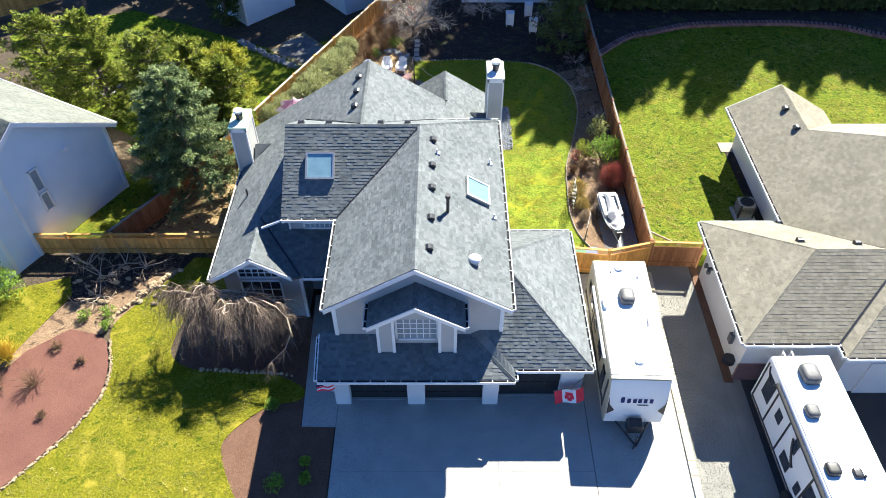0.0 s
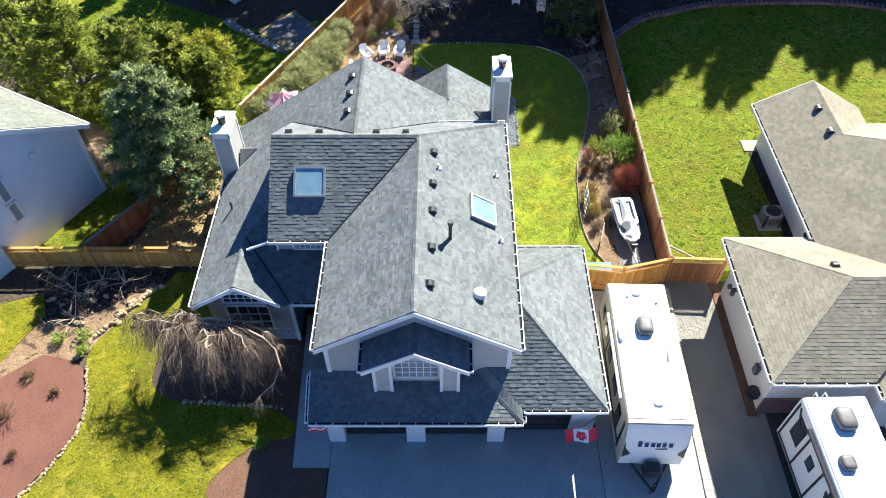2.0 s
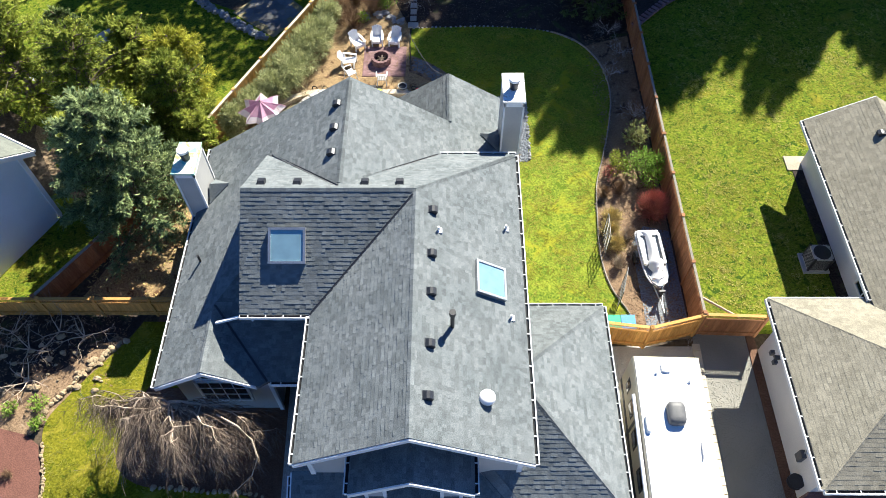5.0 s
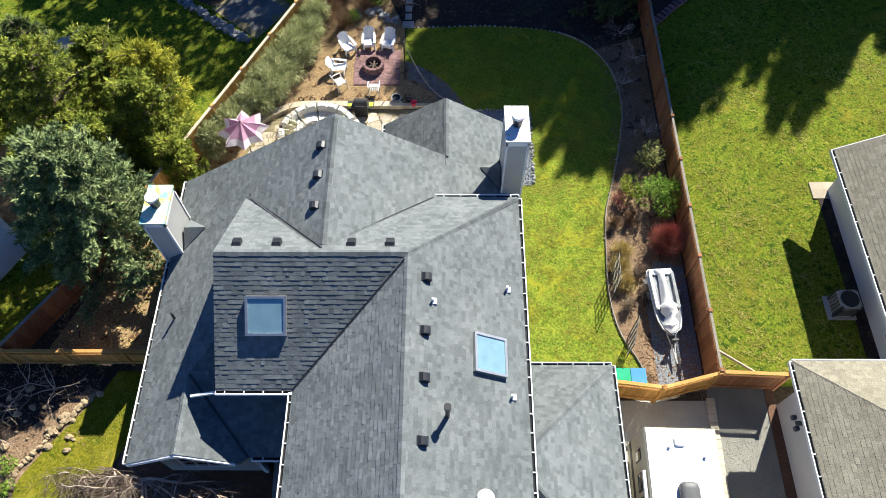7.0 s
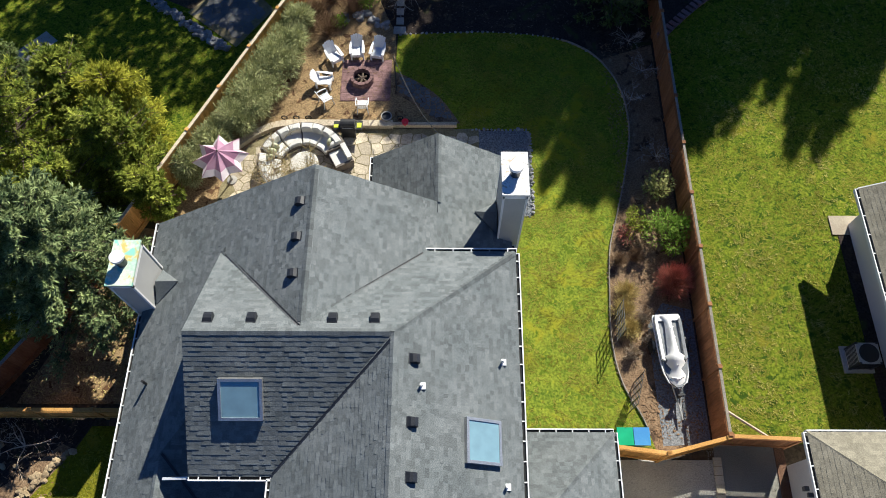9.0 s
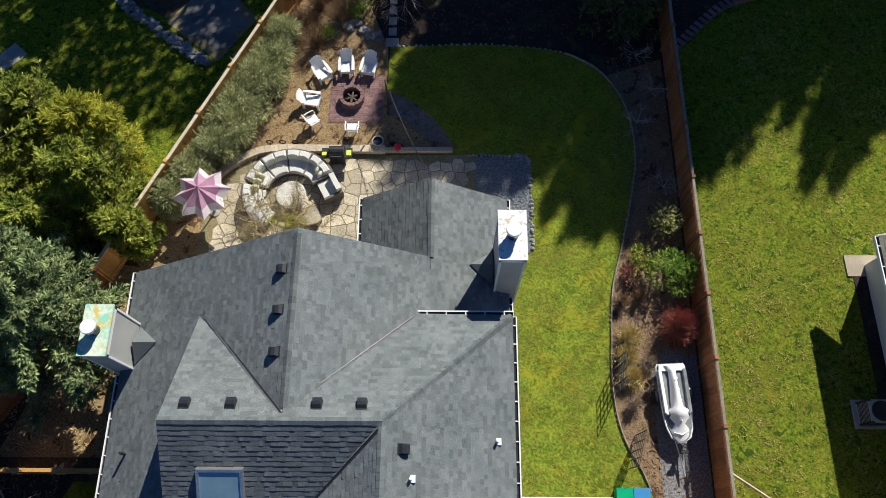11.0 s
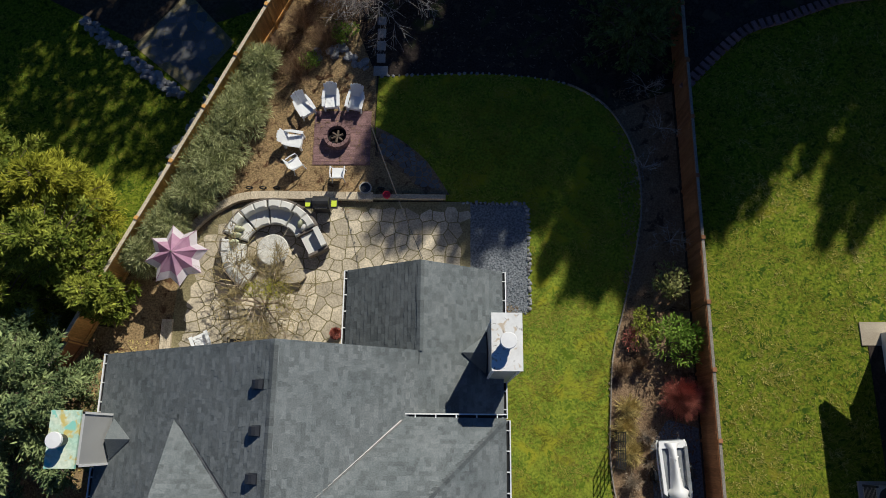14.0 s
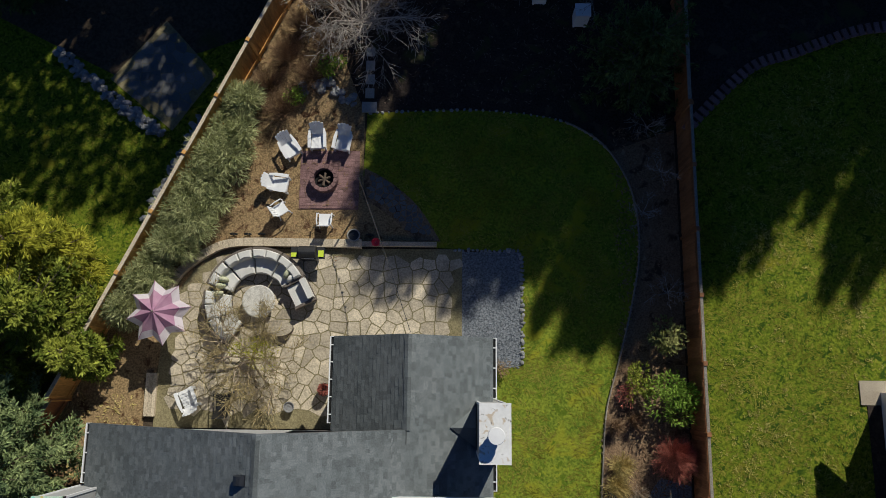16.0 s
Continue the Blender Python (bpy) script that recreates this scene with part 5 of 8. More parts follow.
def roof_unit(parent, name, x, y, z, sx, sy, h, material):
    """A moulded housing with rounded corners and a domed top."""
    n, rings = 20, ((1.0, 0.0), (1.0, 0.5), (0.93, 0.8), (0.78, 0.95), (0.45, 1.0))
    vs = []
    for k, t in rings:
        for i in range(n):
            a = 2 * math.pi * i / n
            c, s = math.cos(a), math.sin(a)
            vs.append((x + sx * k * math.copysign(abs(c) ** 0.5, c), y + sy * k * math.copysign(abs(s) ** 0.5, s), z + h * t))
    fs = [(r * n + i, r * n + (i + 1) % n, (r + 1) * n + (i + 1) % n, (r + 1) * n + i) for r in range(4) for i in range(n)] + [tuple(range(4 * n, 5 * n))]
    part(name, G().add(vs, fs), material, parent, world_place=False, smooth=True)


def travel_trailer():
    """A travel trailer with its nose to -y; local origin at its middle on the ground."""
    W, L, Z0, Z1 = 1.22, 3.42, 0.5, 3.0
    t = thing("travel_trailer", "white travel trailer with cream sides parked on the pad", "trailer")
    body = part("body", rounded_box(G(), -W, W, -L, L, Z0, Z1, 0.08, None, 0.42), CREAM, t, "cream sides with dark graphics", world_place=False)
    part("roof", G().box(-W + 0.05, W - 0.05, -L + 0.6, L - 0.05, Z1 - 0.004, Z1 + 0.02), ROOF_WHITE, t, "white rubber roof", world_place=False)
    vs = []
    for i in range(9):
        k = i / 8
        z = 0.5 + (Z1 - 0.04 - 0.5) * k
        y = -L - 0.03 - 0.05 * math.sin(math.pi * k) + 0.42 * ((z - Z0) / (Z1 - Z0)) ** 2
        vs += [(-W + 0.03, y, z), (W - 0.03, y, z)]
    cap = part("front_cap", G().add(vs, [(2 * i, 2 * i + 1, 2 * i + 3, 2 * i + 2) for i in range(8)]), GEL, t, "smooth white front cap", smooth=True, world_place=False)
    yy = lambda z: -L - 0.10 + 0.42 * ((z - Z0) / (Z1 - Z0)) ** 2
    # the maker's mark as plain dark bars
    z = 1.85
    for i, (x, h) in enumerate(((-0.62, 0.30), (-0.37, 0.23), (-0.13, 0.23), (0.08, 0.23), (0.30, 0.23), (0.54, 0.23))):
        a, b = yy(z), yy(z + h)
        part("mark_bar", G().add([(x - 0.075, a, z), (x + 0.075, a, z), (x + 0.075, b, z + h), (x - 0.075, b, z + h)], [(0, 1, 2, 3)]), NAVY, cap, world_place=False)
    part("mark_bar", G().add([(0.0, yy(1.7), 1.7), (0.45, yy(1.7), 1.7), (0.45, yy(1.76), 1.76), (0.0, yy(1.76), 1.76)], [(0, 1, 2, 3)]), GREY_METAL, cap, world_place=False)
    for s in (-1, 1):
        vs = [(s * (W - 0.04), yy(2.2), 2.2), (s * (W - 0.04), yy(1.15), 1.15), (s * (W - 0.34), yy(1.4), 1.4), (s * (W - 0.1), yy(1.75), 1.75)]
        part("swoosh", G().add(vs, [(0, 1, 2, 3)] if s < 0 else [(3, 2, 1, 0)]), BLACK, cap, "dark curved graphic", world_place=False)
        part("corner_light", G().box(s * (W - 0.15) - 0.05, s * (W - 0.15) + 0.05, -L + 0.42, -L + 0.47, Z1 - 0.22, Z1 - 0.16), BLACK, cap, world_place=False)
    for y0, y1, z0, z1 in ((-2.3, -1.75, 1.0, 2.3), (-1.2, -0.4, 1.6, 2.35), (0.35, 1.0, 1.5, 2.3), (1.5, 2.1, 1.6, 2.35), (2.5, 2.9, 1.6, 2.3)):
        side_window(t, -W - 0.005, y0, y1, z0, z1, -1)
    side_window(t, W + 0.005, -1.5, -0.3, 1.6, 2.35, 1)
    part("stripe", G().box(-W - 0.012, -W - 0.002, -L + 0.5, L, 0.85, 1.1).box(-W - 0.012, -W - 0.002, -2.9, -2.72, 0.7, 2.6).box(-W - 0.012, -W - 0.002, 1.15, 1.3, 0.7, 2.7), BLACK, t, world_place=False)
    part("awning_roll", G().tube([(-W - 0.09, -1.9, Z1 - 0.2), (-W - 0.09, 2.0, Z1 - 0.2)], 0.07, 8), GEL, t, world_place=False)
    part("skirt", G().box(-W + 0.04, W - 0.04, -L + 0.1, L - 0.05, 0.4, Z0), BLACK, t, world_place=False)
    roof_unit(t, "roof_air_conditioner", 0.02, 1.2, Z1 + 0.02, 0.32, 0.42, 0.30, UNIT_GREY)
    roof_unit(t, "roof_hatch", -0.08, 2.95, Z1 + 0.02, 0.18, 0.18, 0.08, ROOF_WHITE)
    roof_unit(t, "roof_hatch", 0.04, -2.15, Z1 + 0.02, 0.18, 0.18, 0.08, ROOF_WHITE)
    roof_unit(t, "roof_hatch", -1.0, 0.8, Z1 + 0.02, 0.09, 0.32, 0.14, ROOF_WHITE)
    part("antenna", G().tube([(0.75, 0.3, Z1), (0.72, -0.25, Z1 + 0.07), (0.7, -0.4, Z1 + 0.06)], 0.025, 5), STEEL, t, world_place=False)
    for x, y in ((-0.45, 2.75), (0.7, 2.45)):
        part("roof_cap", G().lathe([(0.05, 0), (0.05, 0.08), (0.02, 0.1)], (x, y, Z1 + 0.02), 8), PLASTIC, t, world_place=False)
    for s in (-1, 1):
        for y in (0.55, 1.35):
            wheel(t, (s * 1.08, y, 0.34))
    tongue = part("tongue", G().tube([(-0.7, -L, 0.5), (0, -L - 1.15, 0.48)], 0.05, 6).tube([(0.7, -L, 0.5), (0, -L - 1.15, 0.48)], 0.05, 6).tube([(0, -L - 1.0, 0.0), (0, -L - 1.0, 0.95)], 0.04, 8), BLACK, t, world_place=False)
    part("gas_bottle_cover", rounded_box(G(), -0.32, 0.32, -L - 0.6, -L - 0.18, 0.55, 1.05, 0.1), GREY_METAL, tongue, world_place=False)
    return t


t1 = travel_trailer()
t1.matrix_basis = pose(8.0, 19.08, 0, 0, 0, -1.6)


def big_trailer():
    W, L, Z0, Z1 = 1.22, 4.5, 0.55, 3.2
    t = thing("travel_trailer", "large white trailer with dark window graphics beside the house", "trailer")
    part("body", rounded_box(G(), -W, W, -L, L, Z0, Z1, 0.14), GEL, t, "white glossy body", world_place=False)
    part("roof", G().box(-W + 0.1, W - 0.1, -L + 0.1, L - 0.12, Z1 - 0.003, Z1 + 0.018), ROOF_WHITE, t, world_place=False)
    x = -W - 0.006
    for y0, y1, z0, z1 in ((3.3, 4.0, 1.5, 2.75), (2.2, 2.65, 1.75, 2.35), (0.75, 1.1, 2.0, 2.75), (0.6, 1.3, 0.9, 1.5), (-0.4, -0.05, 1.0, 1.6), (-1.3, -0.6, 1.5, 2.4)):
        side_window(t, x, y0, y1, z0, z1, -1)
    side_stripes = G()
    for y in (4.35, 3.05, 1.75, -0.55):
        side_stripes.box(x - 0.008, x + 0.004, y - 0.05, y + 0.05, 0.6, 3.0)
    side_stripes.box(x - 0.008, x + 0.004, -L + 0.1, L - 0.1, 0.6, 0.72)
    part("stripe", side_stripes, BLACK, t, world_place=False)
    vs = [(x - 0.01, 4.2 - 0.9 * k + 0.0, 2.95 - 0.5 * math.sin(math.pi * k)) for k in [i / 8 for i in range(9)]]
    part("swoosh", G().tube(vs, 0.04, 5).tube([(x - 0.01, 1.2 - 0.1 * i, 2.5 - 0.22 * i + 0.012 * i * i) for i in range(8)], 0.06, 5), BLACK, t, "dark curved graphic", world_place=False)
    part("awning_roll", G().tube([(-W - 0.1, -3.6, Z1 - 0.18), (-W - 0.1, 3.3, Z1 - 0.18)], 0.075, 8), BLACK, t, world_place=False)
    roof_unit(t, "roof_air_conditioner", -0.02, 3.55, Z1 + 0.018, 0.36, 0.45, 0.32, UNIT_GREY)
    roof_unit(t, "roof_vent_hood", -0.55, 1.9, Z1 + 0.018, 0.26, 0.28, 0.24, UNIT_GREY)
    roof_unit(t, "roof_vent_hood", -0.7, -0.45, Z1 + 0.018, 0.26, 0.26, 0.2, BLACK)
    roof_unit(t, "roof_hatch", 0.15, -0.6, Z1 + 0.018, 0.17, 0.2, 0.1, GREY_METAL)
    part("aerial", G().tube([(-0.5, 2.05, Z1), (-0.5, 2.05, Z1 + 0.16)], 0.03, 6).box(-0.62, -0.4, 1.95, 2.15, Z1 + 0.12, Z1 + 0.2), GREY_METAL, t, world_place=False)
    part("ladder", G().tube([(-0.75, L + 0.08, 0.6), (-0.75, L + 0.08, Z1 + 0.2), (-0.75, L - 0.15, Z1 + 0.2)], 0.02, 5).tube([(-0.4, L + 0.08, 0.6), (-0.4, L + 0.08, Z1 + 0.2), (-0.4, L - 0.15, Z1 + 0.2)], 0.02, 5), STEEL, t, world_place=False)
    part("roof_cap", G().lathe([(0.05, 0), (0.05, 0.1), (0.02, 0.12)], (0.35, -0.75, Z1 + 0.018), 8), GREY_METAL, t, world_place=False)
    for y in (-0.3, -1.2):
        wheel(t, (-W - 0.08, y, 0.4), 0.4)
        wheel(t, (W - 0.1, y, 0.4), 0.4)
    part("skirt", G().box(-W + 0.05, W - 0.05, -L + 0.1, L - 0.1, 0.35, Z0), BLACK, t, world_place=False)
    return t


t2 = big_trailer()
t2.matrix_basis = pose(14.6, 12.55, 0, 0, 0, 1.2)


def watercraft():
    """A personal watercraft with a narrow fitted cover on a small trailer; nose to -y."""
    t = thing("watercraft", "personal watercraft under a narrow white cover on a trailer", "watercraft")

    def loft(rows, material, name, parent, label=""):
        """Rows of (y, half width, edge height, crown height): a domed skin across each."""
        vs, n = [], 9
        for y, w, z0, z1 in rows:
            for k in range(n):
                u = -1 + 2 * k / (n - 1)
                vs.append((w * u, y, z0 + (z1 - z0) * (1 - abs(u) ** 2.2)))
        fs = [(i * n + k, i * n + k + 1, (i + 1) * n + k + 1, (i + 1) * n + k) for i in range(len(rows) - 1) for k in range(n - 1)]
        return part(name, G().add(vs, fs), material, parent, label, smooth=True, world_place=False)

    hull = [(1.62, 0.50), (1.5, 0.56), (0.9, 0.58), (0.2, 0.58), (-0.5, 0.56), (-1.0, 0.50), (-1.4, 0.36), (-1.62, 0.12)]
    vs = [(s * w * k, y, z) for y, w in hull for s, k, z in ((-1, 0.6, 0.34), (-1, 1.0, 0.56), (-1, 0.86, 0.64), (1, 0.86, 0.64), (1, 1.0, 0.56), (1, 0.6, 0.34))]
    fs = [(i * 6 + k, i * 6 + k + 1, (i + 1) * 6 + k + 1, (i + 1) * 6 + k) for i in range(len(hull) - 1) for k in range(5)] + [tuple(range(6)), tuple(range(42, 48))[::-1]]
    body = part("hull", G().add(vs, fs), HULL, t, "glossy grey hull with open footwells", world_place=False)
    part("bumper", G().tube([(-0.5, 1.62, 0.58)] + [(-w, y, 0.58) for y, w in hull[1:-1]] + [(0, -1.66, 0.58)] + [(w, y, 0.58) for y, w in hull[-2:0:-1]] + [(0.5, 1.62, 0.58)], 0.035, 6), GEL, body, "white rub rail", world_place=False)
    part("rear_deck", G().prism([(-0.5, 1.3), (0.5, 1.3), (0.5, 1.58), (-0.5, 1.58)], 0.6, 0.72), GEL, body, "white rear deck", world_place=False)
    for s in (-1, 1):
        part("side_fairing", G().prism([(s * 0.40, -0.5), (s * 0.53, -0.4), (s * 0.55, 1.35), (s * 0.43, 1.35)][::s], 0.62, 0.78), GEL if s < 0 else HULL, body, world_place=False)
    cover = loft([(1.5, 0.36, 0.70, 0.78), (1.25, 0.16, 0.70, 0.92), (0.7, 0.17, 0.66, 0.98), (0.15, 0.22, 0.66, 1.0), (-0.2, 0.25, 0.68, 1.04), (-0.32, 0.40, 0.78, 1.08), (-0.5, 0.34, 0.80, 1.12), (-0.62, 0.40, 0.74, 1.04), (-0.85, 0.20, 0.66, 0.90), (-1.1, 0.36, 0.62, 0.80), (-1.4, 0.34, 0.58, 0.70), (-1.62, 0.16, 0.56, 0.60)], GEL, "cover", t, "white wrinkled fabric cover")
    for k, (y, w) in enumerate(((0.9, 0.15), (0.45, 0.17), (0.02, 0.2), (-0.42, 0.3), (-0.72, 0.26), (-1.25, 0.28))):
        part("crease", G().tube([(-w, y + 0.05, 0.80 - 0.02 * k), (0.0, y - 0.06, 0.985 if y > -0.8 else 0.78), (w, y + 0.08, 0.80 - 0.02 * k)], 0.022, 5), GEL, cover, world_place=False)
    tr = part("trailer_beam", G().tube([(-0.5, 0.9, 0.32), (-0.05, -2.2, 0.3), (0, -2.9, 0.3)], 0.035, 6).tube([(0.5, 0.9, 0.32), (0.05, -2.2, 0.3), (0, -2.9, 0.3)], 0.035, 6).tube([(-0.65, 0.3, 0.3), (0.65, 0.3, 0.3)], 0.04, 6), STEEL, t, world_place=False)
    part("winch_post", G().box(-0.06, 0.06, -2.0, -1.88, 0.3, 0.7).box(-0.14, 0.14, -2.0, -1.92, 0.62, 0.74), BLACK, tr, world_place=False)
    for s in (-1, 1):
        wheel(t, (s * 0.70, 0.3, 0.26), 0.26, 0.16)
        part("fender", G().tube([(s * 0.70, 0.3 + 0.32 * math.cos(a), 0.26 + 0.32 * math.sin(a)) for a in [math.pi * i / 6 for i in range(7)]], 0.06, 5), GREY_METAL, tr, world_place=False)
    return t


watercraft().matrix_basis = pose(9.16, 28.42, 0, 0, 0, 3) @ Matrix.Diagonal((0.94, 0.9, 1.0, 1))

# bins behind the garage
for x, m, c in ((6.95, GREEN_BIN, "green"), (7.55, BLUE_BIN, "blue")):
    b = thing("bin", f"{c} plastic recycling bin behind the garage", "bin", "bins behind the garage", at=(x, 25.1, 0))
    part("tub", G().add([(-0.2, -0.24, 0), (0.2, -0.24, 0), (0.2, 0.24, 0), (-0.2, 0.24, 0), (-0.27, -0.3, 0.85), (0.27, -0.3, 0.85), (0.27, 0.3, 0.85), (-0.27, 0.3, 0.85)], [(3, 2, 1, 0), (4, 5, 6, 7), (0, 1, 5, 4), (1, 2, 6, 5), (2, 3, 7, 6), (3, 0, 4, 7)]), m, b, world_place=False)
    part("lid", G().box(-0.29, 0.29, -0.33, 0.31, 0.85, 0.9), m, b, world_place=False)

# ---- garden furniture ----


def adirondack():
    c = thing("adirondack_chair", "white plastic adirondack chair beside the fire pit", "chair", "chairs round the fire pit")
    for i in range(6):
        y, z = -0.36 + i * 0.115, 0.37 - 0.022 * i
        part("seat_slat", G().box(-0.27, 0.27, y, y + 0.108, z, z + 0.03), PLASTIC, c, world_place=False)
    part("apron", G().box(-0.27, 0.27, -0.39, -0.362, 0.22, 0.4), PLASTIC, c, world_place=False)
    for i in range(5):
        k = i - 2
        h = 0.66 - 0.02 * k * k
        m = Matrix.Translation((k * 0.098, 0.27, 0.26)) @ Matrix.Rotation(radians(-33), 4, "X") @ Matrix.Rotation(radians(k * 2.6), 4, "Y")
        top = [(0.06 * math.cos(a), h + 0.05 * math.sin(a)) for a in [math.pi * j / 6 for j in range(7)]]
        out = [(-0.048, 0.0), (0.048, 0.0)] + top
        n = len(out)
        g = G().add([m @ Vector((x, -0.012, z)) for x, z in out] + [m @ Vector((x, 0.012, z)) for x, z in out], [tuple(range(n)), tuple(range(n, 2 * n))[::-1]] + [((j + 1) % n, j, n + j, n + (j + 1) % n) for j in range(n)])
        part("back_slat", g, PLASTIC, c, world_place=False)
    m = Matrix.Translation((0, 0.27, 0.26)) @ Matrix.Rotation(radians(-33), 4, "X")
    part("back_rail", G().box(-0.27, 0.27, 0.014, 0.04, 0.36, 0.42, m), PLASTIC, c, world_place=False)
    for s in (-1, 1):
        part("armrest", G().add([(s * 0.25, -0.40, 0.55), (s * 0.40, -0.40, 0.55), (s * 0.40, 0.1, 0.56), (s * 0.34, 0.44, 0.57), (s * 0.27, 0.44, 0.57), (s * 0.25, -0.40, 0.52), (s * 0.40, -0.40, 0.52), (s * 0.40, 0.1, 0.53), (s * 0.34, 0.44, 0.54), (s * 0.27, 0.44, 0.54)], [(0, 1, 2, 3, 4) if s > 0 else (4, 3, 2, 1, 0), (0, 5, 6, 1), (1, 6, 7, 2), (2, 7, 8, 3), (3, 8, 9, 4), (9, 8, 7, 6, 5)]), PLASTIC, c, world_place=False)
        part("leg", G().box(s * 0.31 - 0.035, s * 0.31 + 0.035, -0.40, -0.30, 0, 0.53), PLASTIC, c, world_place=False)
        part("leg", G().box(s * 0.29 - 0.035, s * 0.29 + 0.035, 0.30, 0.40, 0, 0.54), PLASTIC, c, world_place=False)
    return c


def patio_chair():
    c = thing("plastic_chair", "white plastic garden chair with curved arms", "chair", "chairs round the fire pit")
    part("seat", G().box(-0.23, 0.23, -0.22, 0.22, 0.38, 0.42), PLASTIC, c, world_place=False)
    m = Matrix.Translation((0, 0.22, 0.4)) @ Matrix.Rotation(radians(-16), 4, "X")
    for i in range(5):
        part("back_slat", G().box(-0.22 + i * 0.092, -0.15 + i * 0.092, -0.012, 0.012, 0, 0.42, m), PLASTIC, c, world_place=False)
    part("top_rail", G().box(-0.24, 0.24, -0.016, 0.016, 0.4, 0.48, m), PLASTIC, c, world_place=False)
    for s in (-1, 1):
        part("armrest", G().tube([(s * 0.26, 0.26, 0.66), (s * 0.29, 0.05, 0.64), (s * 0.28, -0.2, 0.62), (s * 0.26, -0.24, 0.4)], 0.028, 6), PLASTIC, c, world_place=False)
        part("leg", G().tube([(s * 0.22, -0.2, 0.4), (s * 0.27, -0.26, 0)], 0.026, 6), PLASTIC, c, world_place=False)
        part("leg", G().tube([(s * 0.22, 0.2, 0.4), (s * 0.26, 0.27, 0)], 0.026, 6), PLASTIC, c, world_place=False)
    return c


SMALL = Matrix.Scale(0.92, 4)
ad = adirondack()
ad.matrix_basis = pose(-4.93, 43.0, 0.03, 0, 0, 33) @ SMALL
for x, y, a in ((-3.85, 43.35, 3), (-2.85, 43.28, -10), (-5.3, 41.55, 82)):
    copy_thing(ad, Matrix()).matrix_basis = pose(x, y, 0.03, 0, 0, a) @ SMALL
pc = patio_chair()
pc.matrix_basis = pose(-5.15, 40.5, 0.02, 0, 0, 125)
copy_thing(pc, pose(-3.42, 40.1, 0.02, 0, 0, 180))
arm = copy_thing(ad, pose(-8.25, 33.25, 0.03, 0, 0, 205))
tagged(arm, "white plastic lounge chair on the flagstone patio", "chair", "chairs on the patio")
lounge = thing("lounge_chair", "black metal lounge chair on the flagstone patio", "chair", "chairs on the patio", at=(-6.9, 33.15, 0.03), rz=185)
part("seat", G().box(-0.27, 0.27, -0.3, 0.28, 0.36, 0.42), BLACK, lounge, world_place=False)
part("backrest", G().box(-0.27, 0.27, -0.025, 0.025, 0, 0.66, Matrix.Translation((0, 0.28, 0.38)) @ Matrix.Rotation(radians(-24), 4, "X")), BLACK, lounge, world_place=False)
for q in (-1, 1):
    part("armrest", G().tube([(q * 0.3, 0.4, 0.62), (q * 0.31, 0.0, 0.6), (q * 0.3, -0.32, 0.56), (q * 0.3, -0.34, 0.0)], 0.025, 6), BLACK, lounge, world_place=False)
    part("leg", G().tube([(q * 0.28, 0.3, 0.4), (q * 0.29, 0.38, 0)], 0.022, 6), BLACK, lounge, world_place=False)
step = thing("timber_step", "pale weathered timber step at the patio edge", "step", at=(-9.75, 33.3, 0))
for k in range(3):
    part("board", G().box(-9.95 + k * 0.14, -9.82 + k * 0.14, 32.6, 34.2, 0.03, 0.16), CAPWOOD, step)

# fire pit on a square of pavers
pad = tagged(part("paver_pad", G().box(-4.55, -2.2, 40.6, 43.0, -0.04, 0.03), BRICK_PAVE), "red-brown paver square round the fire pit", "paving", "", "structure")
g = G()
for i in range(11):
    for j in range(22):
        x, y = -4.5 + i * 0.21 + 0.0, 40.64 + j * 0.107
        if math.hypot(x + 0.1 + 3.55, y + 0.05 - 41.78) > 0.45:
            g.box(x, x + 0.202, y, y + 0.1, 0.03, 0.045 + random.uniform(0, 0.006))
tagged(part("pavers", g, BRICK_PAVE, pad), kind="stuff")
pit = thing("fire_pit", "round brick fire pit with charred logs", "fire pit", at=(-3.55, 41.78, 0.03))
for ring in range(3):
    for i in range(16):
        a0, a1 = 2 * math.pi * (i + 0.5 * ring) / 16 + 0.02, 2 * math.pi * (i + 1 + 0.5 * ring) / 16 - 0.02
        p = [(r * math.cos(a), r * math.sin(a)) for r, a in ((0.40, a0), (0.54, a0), (0.55, (a0 + a1) / 2), (0.54, a1), (0.40, a1))]
        part("block", G().prism(p, 0.13 * ring, 0.13 * ring + 0.12), BRICK_PAVE, pit, world_place=False)
part("ash", G().lathe([(0.40, 0.0), (0.40, 0.08), (0.1, 0.11)], n=14), DARK, pit, world_place=False)
for a in (0.3, 1.4, 2.5):
    part("log", G().tube([(-0.25 * math.cos(a), -0.25 * math.sin(a), 0.14), (0.25 * math.cos(a), 0.25 * math.sin(a), 0.22)], 0.05, 7), BARK, pit, world_place=False)

# curved sectional sofa
sofa = thing("sectional_sofa", "curved grey wicker sectional sofa with pale cushions", "sofa", at=(-5.85, 36.95, 0.03))


